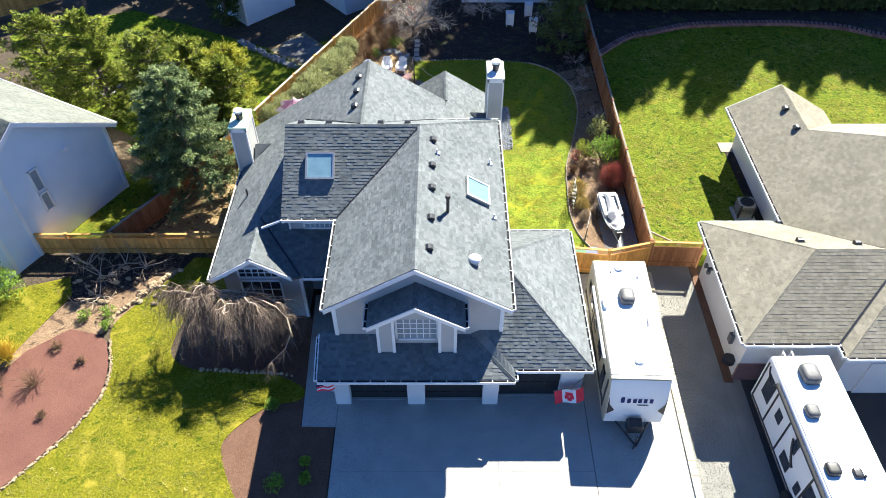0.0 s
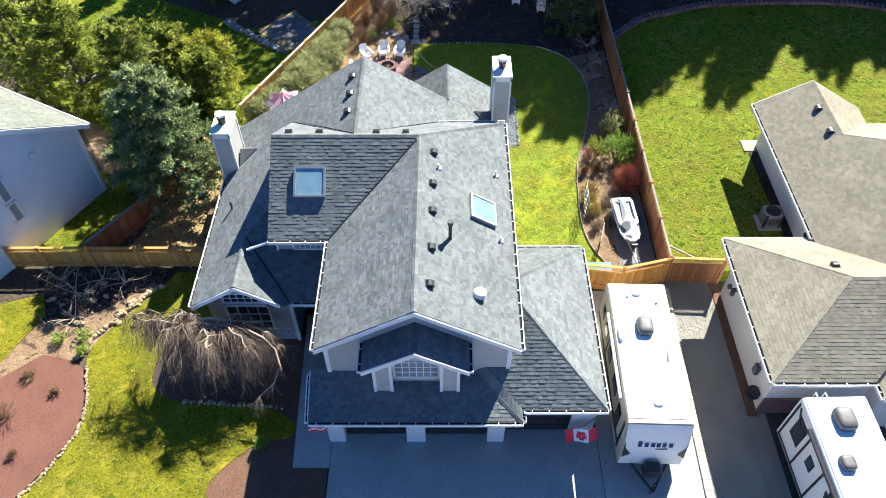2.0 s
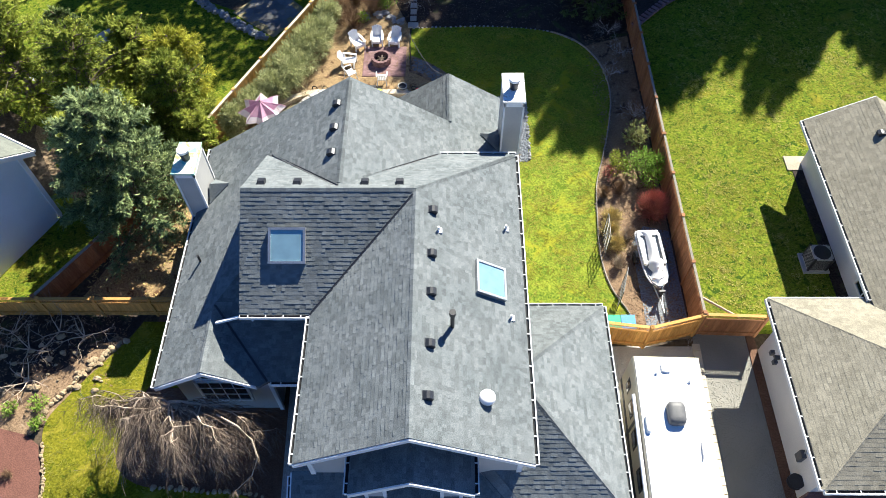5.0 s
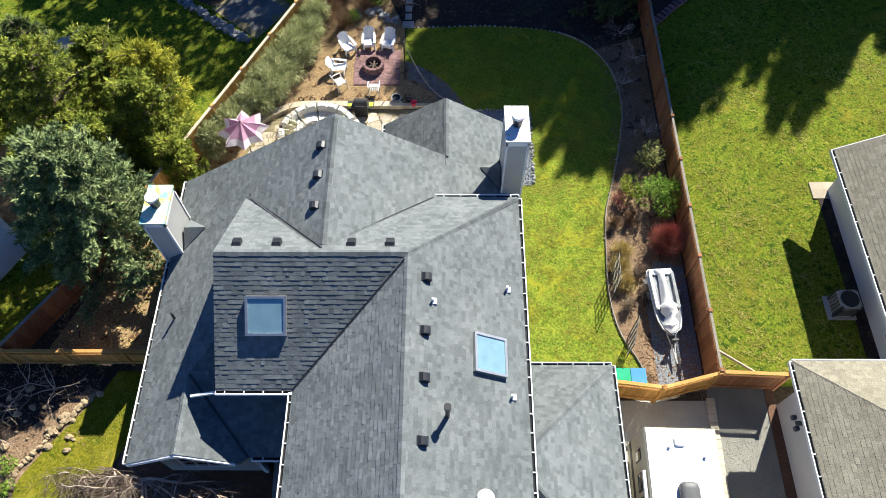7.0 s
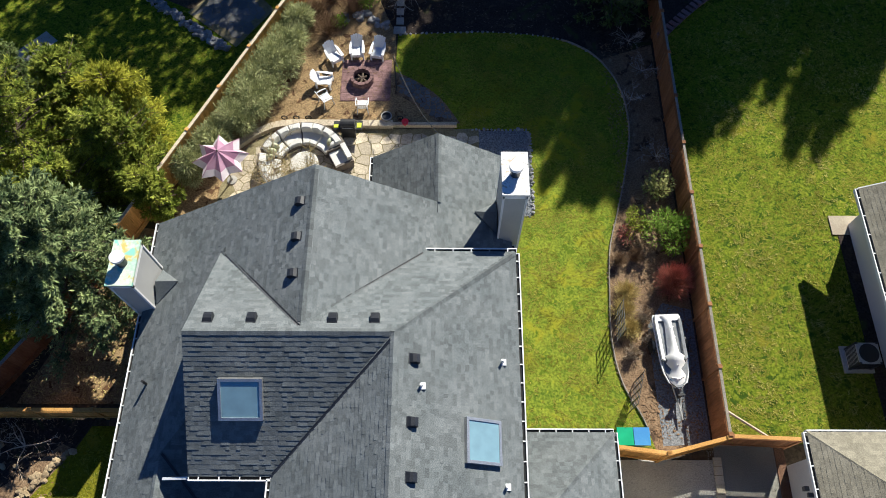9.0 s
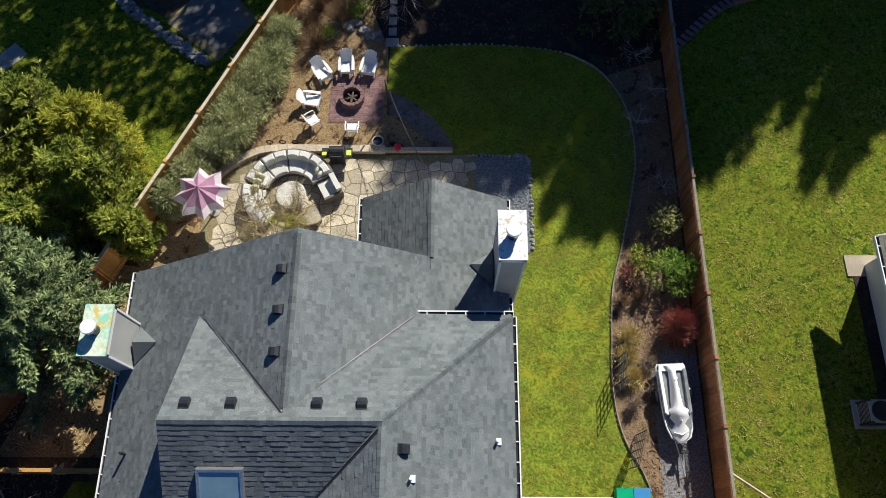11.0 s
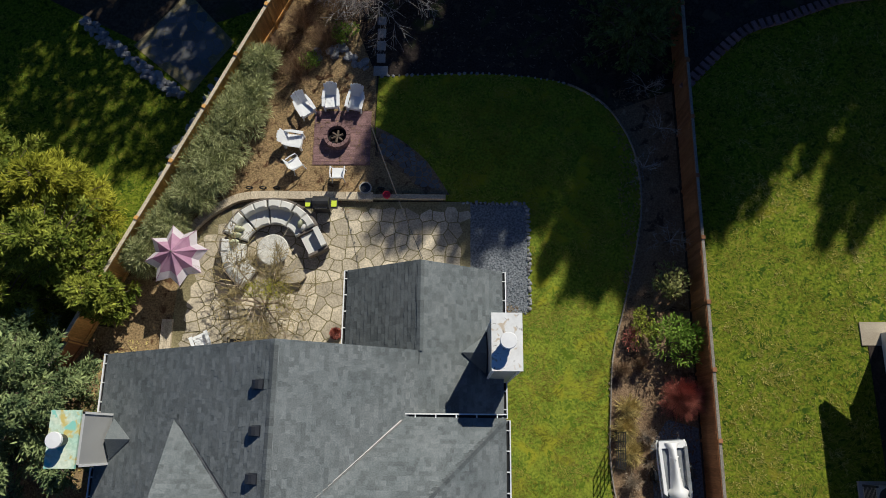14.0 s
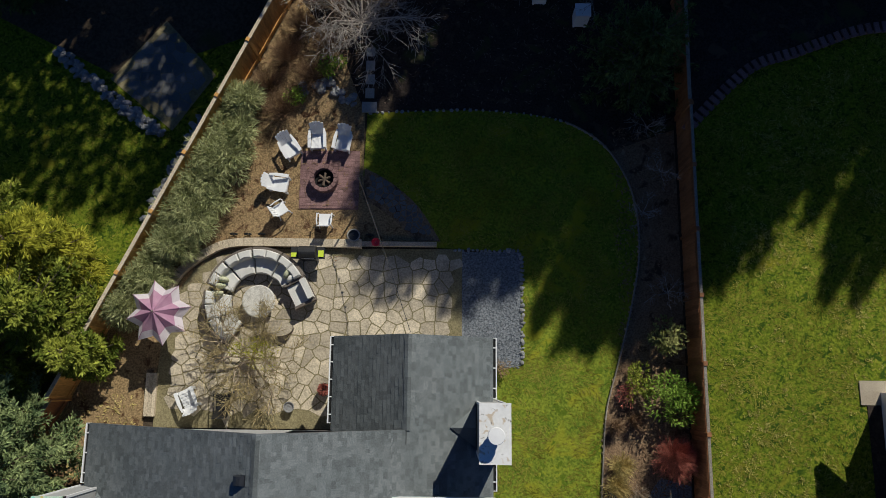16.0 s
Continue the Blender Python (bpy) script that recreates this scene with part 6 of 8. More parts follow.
def arc_piece(r0, r1, a0, a1, z0, z1, n=5, r=0.0):
    pts = [(r1 * math.cos(a), r1 * math.sin(a)) for a in [a0 + (a1 - a0) * i / n for i in range(n + 1)]] + [(r0 * math.cos(a), r0 * math.sin(a)) for a in [a1 - (a1 - a0) * i / n for i in range(n + 1)]]
    g = G().prism(pts, z0, z1 - r if r else z1)
    if r:
        c = Vector((0.5 * (r0 + r1) * math.cos((a0 + a1) / 2), 0.5 * (r0 + r1) * math.sin((a0 + a1) / 2)))
        ins = [tuple(Vector(p) + (c - Vector(p)).normalized() * r * 0.9) for p in pts]
        k = len(pts)
        b = len(g.v)
        g.f.pop(1)
        g.add([(x, y, z1) for x, y in ins], [tuple(range(k))])
        g.f += [(k + i, k + (i + 1) % k, b + (i + 1) % k, b + i) for i in range(k)]
    return g


secs = [(28, 62), (63, 97), (98, 132), (133, 163), (170, 205), (206, 238)]
for i, (d0, d1) in enumerate(secs):
    a0, a1 = radians(d0), radians(d1)
    part("base", arc_piece(1.05, 1.98, a0, a1, 0.0, 0.26), WICKER, sofa, "grey woven base", world_place=False)
    part("back_frame", arc_piece(1.86, 2.02, a0, a1, 0.26, 0.62), WICKER, sofa, world_place=False)
    part("seat_cushion", arc_piece(1.02, 1.66, a0 + 0.01, a1 - 0.01, 0.26, 0.44, r=0.05), CUSHION, sofa, world_place=False)
    m = (a0 + a1) / 2
    for b0, b1 in ((a0 + 0.01, m - 0.005), (m + 0.005, a1 - 0.01)):
        part("back_cushion", arc_piece(1.6, 1.9, b0, b1, 0.4, 0.8, 3, r=0.06), CUSHION, sofa, world_place=False)
end = part("end_seat", G().box(-0.45, 0.45, -0.42, 0.42, 0.0, 0.28), WICKER, sofa, "separate end seat", world_place=False)
end.matrix_basis = pose(1.62, 0.28, 0, 0, 0, -62)
for nm, bx in (("seat_cushion", (-0.4, 0.4, -0.38, 0.22, 0.28, 0.46)), ("back_cushion", (-0.4, 0.4, 0.2, 0.42, 0.42, 0.8))):
    part(nm, G().box(*bx), CUSHION, end, world_place=False)
for x in (-0.47, 0.47):
    part("armrest", G().box(x - 0.05, x + 0.05, -0.42, 0.42, 0.28, 0.6), WICKER, end, world_place=False)
for a, z, mm in ((42, 0.56, PILLOW), (33, 0.56, CUSHION), (150, 0.56, PILLOW), (160, 0.54, PILLOW), (172, 0.54, PILLOW)):
    pil = thing("throw_pillow", "small patterned throw pillow on the sofa", "pillow", "pillows on the sofa", at=(-5.85 + 1.5 * math.cos(radians(a)), 36.95 + 1.5 * math.sin(radians(a)), 0.03 + z), rz=a + 20)
    part("pillow", G().blob((0, 0, 0), (0.24, 0.12, 0.22), 8, 0.05), mm, pil, world_place=False, smooth=True)

tb = thing("round_table", "low round table with a pale stone top", "table", at=(-5.8, 36.9, 0.03))
part("tabletop", G().lathe([(0.58, 0.38), (0.62, 0.4), (0.62, 0.45), (0.58, 0.47)], n=32), TABLE_STONE, tb, "mottled pale stone top", world_place=False)
part("drum", G().lathe([(0.45, 0), (0.5, 0.38)], n=28), WICKER, tb, world_place=False)
ot = thing("footstool", "flat wicker footstool with a tan oval top", "footstool", at=(-5.05, 35.9, 0.03))
part("base", G().prism([(0.55 * math.cos(a), 0.3 * math.sin(a)) for a in [2 * math.pi * i / 20 for i in range(20)]], 0, 0.26), WICKER, ot, world_place=False)
part("cushion", G().prism([(0.56 * math.cos(a), 0.31 * math.sin(a)) for a in [2 * math.pi * i / 20 for i in range(20)]], 0.26, 0.36), FLAG, ot, world_place=False)

# parasol with a scalloped canopy
um = thing("parasol", "faded mauve parasol with a scalloped pale edge on a stand", "parasol", at=(-9.0, 36.3, 0.02))
part("pole", G().tube([(0, 0, 0), (0, 0, 2.3)], 0.025, 8), GREYWOOD, um, world_place=False)
part("base", G().lathe([(0.22, 0), (0.22, 0.06), (0.06, 0.1), (0.05, 0.3)], n=18), CONCRETE_PALE, um, world_place=False)
NR = 8
for i in range(NR):
    a0, a1 = 2 * math.pi * i / NR + 0.2, 2 * math.pi * (i + 1) / NR + 0.2
    am = (a0 + a1) / 2
    R = 1.05
    P = lambda r, a, z: (r * math.cos(a), r * math.sin(a), z)
    panel = part("canopy_panel", G().add([P(0.03, am, 2.36), P(R * 0.80, a0, 2.0), P(R * 0.58, am, 1.90), P(R * 0.80, a1, 2.0)], [(0, 1, 2), (0, 2, 3)]), PINK, um, world_place=False)
    part("edge_panel", G().add([P(R * 0.80, a0, 2.0), P(R * 1.12, a0, 1.80), P(R * 0.92, (a0 + am) / 2, 1.76), P(R * 0.80, am, 1.72), P(R * 0.92, (a1 + am) / 2, 1.76), P(R * 1.12, a1, 1.80), P(R * 0.80, a1, 2.0), P(R * 0.58, am, 1.90)], [(0, 1, 2, 7), (2, 3, 7), (7, 3, 4), (7, 4, 5, 6)]), PINK_PALE, panel, "sun-bleached pale edge", world_place=False)
    part("rib", G().tube([P(0.03, a0, 2.34), P(R * 0.80, a0, 2.01), P(R * 1.13, a0, 1.81)], 0.012, 4), PINK, um, world_place=False)
part("finial", G().blob((0, 0, 2.4), (0.04, 0.04, 0.07), 6, 0.0), GREYWOOD, um, world_place=False)

# barbecue
bq = thing("barbecue", "black gas barbecue with lime side trays at the retaining wall", "barbecue", at=(-3.95, 38.72, 0.03))
bq.matrix_basis = bq.matrix_basis @ Matrix.Scale(0.88, 4)
part("firebox", G().box(-0.36, 0.36, -0.28, 0.28, 0.55, 0.88), BLACK, bq, world_place=False)
part("hood", G().tube([(-0.36, 0.02, 0.9), (0.36, 0.02, 0.9)], 0.27, 14), BLACK, bq, world_place=False)
for s in (-1, 1):
    part("side_shelf", G().box(s * 0.55 - 0.18, s * 0.55 + 0.18, -0.26, 0.24, 0.82, 0.86), BLACK, bq, world_place=False)
    part("tray", G().box(s * 0.58 - 0.13, s * 0.58 + 0.1, -0.18, 0.05 + 0.05 * s, 0.86, 0.9), LIME, bq, "bright lime tray", world_place=False)
    for y in (-0.24, 0.24):
        part("leg", G().tube([(s * 0.32, y, 0), (s * 0.32, y, 0.56)], 0.025, 6), BLACK, bq, world_place=False)
part("cabinet", G().box(-0.33, 0.33, -0.22, 0.24, 0.05, 0.5), BLACK, bq, world_place=False)
part("handle", G().tube([(-0.28, -0.27, 0.95), (0.28, -0.27, 0.95)], 0.02, 6), STEEL, bq, world_place=False)

# pots
for x, y, r, h, m, lab in ((-2.3, 39.5, 0.24, 0.34, GREY_METAL, "grey empty planter ring on the bank"), (-3.2, 33.65, 0.24, 0.4, DARK, "dark pot with red heather beside the wall"), (-1.45, 39.25, 0.16, 0.3, RED, "red garden pot on the wall"), (-4.5, 33.0, 0.2, 0.3, ROCK_GREY, "grey stone pot on the patio")):
    po = thing("plant_pot", lab, "plant pot", at=(x, y, 0.03))
    part("pot", G().lathe([(r * 0.75, 0), (r, h), (r * 0.86, h), (r * 0.8, h * 0.8), (0.02, h * 0.78)], n=18, caps=False), m, po, world_place=False)
    if m is GREY_METAL:
        part("rim", G().lathe([(r * 0.86, h), (r * 0.86, h + 0.03), (r * 1.06, h + 0.03), (r * 1.06, h - 0.02)], n=20, caps=False), CONCRETE_PALE, po, "pale rim", world_place=False)
    if m is DARK:
        gg = G()
        for i in range(260):
            a, b = random.uniform(0, 6.28), random.uniform(0.2, 1.5)
            d = Vector((math.cos(a) * math.cos(b), math.sin(a) * math.cos(b), math.sin(b)))
            gg.ribbon(Vector((0, 0, h)) + d * 0.14, d, Vector((0, 0, 1)), 0.14, 0.03)
        part("heather", gg, RED_TWIG, po, world_place=False)

# retaining wall along the patio
rw = tagged(part("retaining_wall", G().box(-6.9, 0.9, 39.12, 39.3, -0.1, 0.2), CAPWOOD), "low tan retaining wall behind the patio", "wall", "", "structure")
WALL_LINE = smooth_line([(-9.6, 36.9), (-9.0, 38.0), (-8.0, 38.8), (-6.9, 39.2), (-4.5, 39.22), (-2.0, 39.2)], 6)
for (xa, ya), (xb, yb) in zip(WALL_LINE[:-1], WALL_LINE[1:]):
    d = Vector((xb - xa, yb - ya, 0))
    m = Matrix.Translation((xa, ya, 0)) @ Matrix.Rotation(math.atan2(d.y, d.x), 4, "Z")
    part("capstone", G().box(0.006, d.length - 0.006, -0.16, 0.16, 0.02, 0.26, m), CAPWOOD, rw)
for x in (-7.0, -6.45, -5.9, -1.7):
    rg = thing("garden_ornament", "small dark iron ring ornament on the bank", "ornament", "ornaments on the bank", at=(x, 39.55, 0.02))
    part("ring", G().tube([(0.13 * math.cos(a), 0, 0.15 + 0.13 * math.sin(a)) for a in [2 * math.pi * i / 10 for i in range(11)]], 0.03, 5), RUBBER, rg, world_place=False)

# light string pole and hives
sp = thing("light_string", "string of small globe lights on a pole", "string lights", at=(-1.9, 41.2, 0))
part("pole", G().tube([(-1.9, 41.2, 0), (-1.9, 41.2, 2.4)], 0.03, 6), BLACK, sp)
cord = [Vector((-1.9, 41.2, 2.4)).lerp(Vector((0.2, 35.5, 4.7)), k / 12) - Vector((0, 0, 0.7 * math.sin(math.pi * k / 12))) for k in range(13)]
wire = part("cord", G().tube(cord, 0.012, 4), BLACK, sp)
for p in cord[1:-1]:
    part("bulb", G().blob(p - Vector((0, 0, 0.06)), (0.028, 0.028, 0.04), 6, 0.0), GREY_METAL, wire)
for x, y in ((5.0, 49.6), (6.5, 51.0), (6.65, 48.6)):
    hv = thing("hive_box", "white painted hive box on short legs", "hive", "hive boxes at the rear", at=(x, y, 0))
    part("box", G().box(-0.28, 0.28, -0.25, 0.25, 0.15, 1.0), PLASTIC, hv, world_place=False)
    part("lid", G().box(-0.31, 0.31, -0.28, 0.28, 1.0, 1.07), PLASTIC, hv, world_place=False)
    for a in (-0.22, 0.22):
        part("leg", G().box(a - 0.03, a + 0.03, -0.2, 0.2, 0, 0.15), PLASTIC, hv, world_place=False)
# stepping slabs
steps = tagged(part("stepping_path", G().box(-2.1, -1.65, 44.6, 47.6, -0.05, 0.0), SOIL), "row of pale square stepping slabs", "path", "", "structure")
for i, (w, dd) in enumerate(((0.3, 0.22), (0.18, 0.2), (0.18, 0.2), (0.18, 0.2), (0.17, 0.18))):
    part("slab", G().box(-1.88 - w, -1.88 + w, 44.85 + i * 0.6 - dd, 44.85 + i * 0.6 + dd, 0.0, 0.06), CONCRETE_PALE, steps)

# flags by the garage


def flag(at, rz, kind, label):
    f = thing("flag", label, "flag", at=at, rz=rz)
    part("pole", G().tube([(1.35, 0.45, 0.62), (0.7, 0.05, 0.34), (-0.05, 0, 0.12)], 0.018, 6), GREYWOOD, f, world_place=False)

    def cloth(u0, u1, v0, v1, lift=0.0):
        n = 6
        vs = []
        for i in range(n + 1):
            u = u0 + (u1 - u0) * i / n
            for v in (v0, v1):
                vs.append((1.2 * u + 0.08 * v, 0.07 * math.sin(7 * u) - 0.25 * v + lift, 0.1 + 0.3 * u - 0.62 * v - 0.03 * math.sin(9 * u)))
        return G().add(vs, [(2 * i, 2 * i + 1, 2 * i + 3, 2 * i + 2) for i in range(n)])
    if kind == "maple":
        part("cloth", cloth(0, 0.27, 0, 1), RED, f, world_place=False)
        mid = part("cloth", cloth(0.27, 0.73, 0, 1), CLOTH_WHITE, f, world_place=False)
        part("cloth", cloth(0.73, 1, 0, 1), RED, f, world_place=False)
        for a in range(5):
            u, v = 0.5 + 0.09 * math.cos(a * 1.257 + 0.3), 0.5 + 0.2 * math.sin(a * 1.257 + 0.3)
            for l in (-0.012, 0.012):
                part("leaf", cloth(u - 0.07, u + 0.07, v - 0.14, v + 0.14, l), RED, mid, world_place=False)
    else:
        for i in range(7):
            part("stripe", cloth(0, 1, i / 7, (i + 1) / 7), RED if i % 2 == 0 else CLOTH_WHITE, f, world_place=False)
        part("canton", cloth(0, 0.4, 0, 0.55, -0.015), NAVY, f, world_place=False)
        part("canton", cloth(0, 0.4, 0, 0.55, 0.015), NAVY, f, world_place=False)
    return f


flag((4.72, 16.75, 0.95), 0, "maple", "red and white maple leaf flag on a garage pillar")
flag((-5.3, 16.7, 1.8), 0, "stripes", "striped red, white and navy flag on a garage pillar").scale = (0.62, 0.8, 0.8)

# openwork trellis in the fence bed
tr = thing("trellis", "dark openwork metal trellis at the edge of the bed", "trellis", at=(7.55, 26.6, 0))
g = G()
for i in range(5):
    g.tube([(7.35 + 0.09 * i, 26.1 + 0.3 * i, 0), (7.35 + 0.09 * i, 26.1 + 0.3 * i, 1.6)], 0.018, 4)
for j in range(6):
    g.tube([(7.35, 26.1, 0.25 + 0.27 * j), (7.71, 27.3, 0.25 + 0.27 * j)], 0.016, 4)
part("lattice", g, BLACK, tr)
tr2 = copy_thing(tr, pose(7.25, 29.4, 0, 0, 0, 14))

# ---- trees and shrubs ----
UP = Vector((0, 0, 1))
LIGHTWARD = (SUN_DIR + UP).normalized() * 1.3


def rand_dir(rng, lo=-1.0):
    while True:
        v = Vector((rng.uniform(-1, 1), rng.uniform(-1, 1), rng.uniform(lo, 1)))
        if 0.05 < v.length < 1:
            return v.normalized()


def conifer(name, label, at, h, r, leaf, seed, branches=170, sprays=26, leaf_len=0.30, leaf_w=0.10, droop=0.25, low=0.08, taper=1.0, spread=0.42):
    """A trunk, limbs in whorls, and needle sprays along each limb."""
    rng = random.Random(seed)
    ob = thing(name, label, "tree", at=at)
    lean = Vector((rng.uniform(-0.02, 0.02), rng.uniform(-0.02, 0.02), 1))
    part("trunk", G().tube([lean * (h * k / 6) for k in range(7)], [0.028 * h * (1 - k / 6.5) * 0.6 + 0.01 for k in range(7)], 8), BARK, ob, world_place=False)
    wood, green = G(), G()
    for i in range(branches):
        k = low + (1 - low) * (i + rng.random()) / branches
        base = lean * (h * k)
        reach = r * (1 - k) ** taper * rng.uniform(0.55, 1.15) + 0.12
        a = i * 2.399 + rng.uniform(-0.3, 0.3)
        out = Vector((math.cos(a), math.sin(a), 0))
        rise = 0.25 * k + rng.uniform(-0.05, 0.1)
        tip = base + out * reach + UP * (reach * (rise - droop))
        mid = base + out * reach * 0.55 + UP * (reach * 0.55 * (rise + 0.06))
        if reach > 0.5:
            wood.tube([base, mid, tip], [0.012 * reach + 0.006, 0.008 * reach + 0.004, 0.003], 3)
        n = max(3, int(sprays * (0.35 + reach / r) / 4))
        side = out.cross(UP)
        for j in range(n):
            t = rng.uniform(0.12, 1.0) ** 0.62
            p = base.lerp(mid, t / 0.55) if t < 0.55 else mid.lerp(tip, (t - 0.55) / 0.45)
            w = (1 - t * 0.7) * reach * spread
            q = p + side * rng.uniform(-w, w) + UP * rng.uniform(-0.10, 0.12)
            d = (out * rng.uniform(0.3, 1.2) + side * rng.uniform(-0.9, 0.9) + UP * rng.uniform(-0.25, 0.55)).normalized()
            for k8 in range(8):
                s = rng.uniform(0.6, 1.25)
                e = (d * 0.9 + rand_dir(rng) * 0.85 + UP * 0.12).normalized()
                green.ribbon(q + d * (leaf_len * rng.uniform(-0.6, 0.7)), e, rand_dir(rng) * 0.8 + LIGHTWARD, leaf_len * s * 0.8, leaf_w * s)
    tagged(part("branchwork", wood, BARK, ob, world_place=False), kind="stuff")
    part("crown", green, leaf, ob, world_place=False)
    return ob


def clump_tree(name, label, at, h, r, leaf, seed, clumps=70, per=110, leaf_len=0.2, leaf_w=0.09, taper=0.6, low=0.12, flat=0.4, size=0.62):
    """An open conifer: uneven limbs, each ending in flat tufts of fine sprays, with gaps between them."""
    rng = random.Random(seed)
    ob = thing(name, label, "tree", at=at)
    part("trunk", G().tube([(0, 0, 0), (0.08, 0.04, h * 0.4), (-0.04, 0.05, h * 0.75), (0, 0, h)], [0.024 * h, 0.018 * h, 0.01 * h, 0.01], 8), BARK, ob, world_place=False)
    wood, green = G(), G()
    tilt = rng.uniform(0, 6.28)
    for i in range(clumps):
        k = low + (1 - low) * (i + rng.random()) / clumps
        a = i * 2.399 + rng.uniform(-0.6, 0.6)
        lop = 1 + 0.22 * math.cos(a - tilt) + 0.15 * math.sin(2 * a + 9 * k)
        reach = r * lop * (1 - k ** 2.2) ** taper * rng.uniform(0.45, 1.08) + 0.1
        out = Vector((math.cos(a), math.sin(a), 0))
        side = out.cross(UP)
        z = h * k + rng.uniform(-0.25, 0.25)
        lift = rng.uniform(-0.08, 0.18) + 0.25 * k
        tip = out * reach + UP * (z + lift * reach)
        base = UP * (z - 0.12 * reach)
        wood.tube([base, base.lerp(tip, 0.55) + UP * 0.08 * reach, tip], [0.035, 0.022, 0.006], 4)
        wide = size * rng.uniform(0.5, 1.0) * (0.5 + 0.6 * (1 - k))
        for j in range(int(per * 0.2)):
            t = 1 - 0.75 * rng.random() ** 1.4
            w = wide * math.sin(min(1.0, 1.15 - t + 0.25) * 1.5)
            lobe = rng.uniform(-1, 1)
            p = base.lerp(tip, t) + side * (lobe * w) + UP * (rng.gauss(0, 0.5) * flat * wide - 0.25 * w * lobe * lobe)
            v = (out * rng.uniform(0.3, 1.0) + side * (lobe * 0.9 + rng.uniform(-0.4, 0.4)) + UP * rng.uniform(-0.35, 0.55)).normalized()
            for k8 in range(10):
                q = rng.uniform(0.6, 1.35)
                e = (v * 0.9 + rand_dir(rng) * 0.75).normalized()
                green.ribbon(p + v * (leaf_len * rng.uniform(-0.7, 0.7)), e, rand_dir(rng) * 0.8 + LIGHTWARD, leaf_len * q * 0.95, leaf_w * q * 0.62)
    tagged(part("branchwork", wood, BARK, ob, world_place=False), kind="stuff")
    part("crown", green, leaf, ob, world_place=False)
    return ob


def shrub(name, label, at, size, leaf, seed, n=1400, leaf_len=0.12, leaf_w=0.06, lumps=9, category="shrub", stems=7, upright=0.3, lo=0.0):
    """Stems and a crown of small leaves gathered in uneven lumps."""
    rng = random.Random(seed)
    ob = thing(name, label, category, at=at)
    sx, sy, sz = size
    wood, green = G(), G()
    cl = []
    for i in range(lumps):
        d = rand_dir(rng, lo - 0.15)
        cl.append((Vector((d.x * sx * 0.62, d.y * sy * 0.62, sz * 0.5 + d.z * sz * 0.36)), rng.uniform(0.30, 0.5)))
    for i in range(stems):
        c = cl[i % lumps][0]
        wood.tube([(0.05 * c.x, 0.05 * c.y, 0), (0.5 * c.x, 0.5 * c.y, c.z * 0.5), c], [0.025, 0.018, 0.006], 4)
    for i in range(n):
        c, k = cl[rng.randrange(lumps)]
        d = rand_dir(rng)
        p = c + Vector((d.x * sx * k, d.y * sy * k, d.z * sz * k * 0.8)) * rng.uniform(0.55, 1.1)
        if p.z < 0.02:
            continue
        v = (d + rand_dir(rng) * 0.8 + UP * upright).normalized()
        s = rng.uniform(0.6, 1.3)
        green.ribbon(p, v, rand_dir(rng) + LIGHTWARD, leaf_len * s, leaf_w * s)
    part("twig_mass", wood, BARK, ob, world_place=False)
    part("foliage", green, leaf, ob, world_place=False)
    return ob


def bare_tree(name, label, at, h, spread, twig, seed, limbs=9, depth=4, weep=0.0, trunk_h=0.3, r0=0.11, kids=4, category="tree", bark=None, fine=0.008, arch=1.0):
    """A leafless tree: limbs that fork; weep bends the ends down."""
    rng = random.Random(seed)
    ob = thing(name, label, category, at=at)
    th = h * trunk_h
    part("trunk", G().tube([(0, 0, 0), (0.04, 0.02, th * 0.5), (0, 0, th)], [r0, r0 * 0.85, r0 * 0.8], 8), bark or BARK, ob, world_place=False)
    limb_g, twig_g = G(), G()

    def grow(p, d, length, r, level):
        pts, rad = [p], [r]
        k = 5 if level < 2 else 4
        for i in range(k):
            bend = rand_dir(rng) * 0.22
            pull = -weep * (0.25 + 0.35 * i) * (0.4 + 0.5 * level) if level or i > 1 else 0.05
            d = (d + bend + UP * pull * 0.5).normalized()
            p = p + d * (length / k)
            if p.z < 0.08:
                p.z = 0.08
            pts.append(p.copy())
            rad.append(max(fine * 0.5, r * (1 - 0.75 * (i + 1) / k)))
        (limb_g if level < 2 else twig_g).tube(pts, rad, 5 if level < 1 else 3)
        if level < depth - 1:
            for i in range(kids + (1 if level else 0)):
                t = rng.uniform(0.3, 1.0)
                q = pts[min(k, max(1, int(t * k)))]
                v = (d + rand_dir(rng) * 0.95).normalized()
                grow(q.copy(), v, length * rng.uniform(0.45, 0.7), max(fine, r * 0.42), level + 1)
    for i in range(limbs):
        a = 2 * math.pi * (i + rng.uniform(-0.3, 0.3)) / limbs
        up = rng.uniform(0.35, 0.9) * arch
        d = Vector((math.cos(a), math.sin(a), up)).normalized()
        grow(Vector((0, 0, th * rng.uniform(0.8, 1.0))), d, spread * rng.uniform(0.8, 1.1), r0 * 0.5, 0)
    part("branchwork", limb_g, bark or twig, ob, world_place=False)
    tagged(part("twig_spray", twig_g, twig, ob, world_place=False), kind="stuff")
    return ob


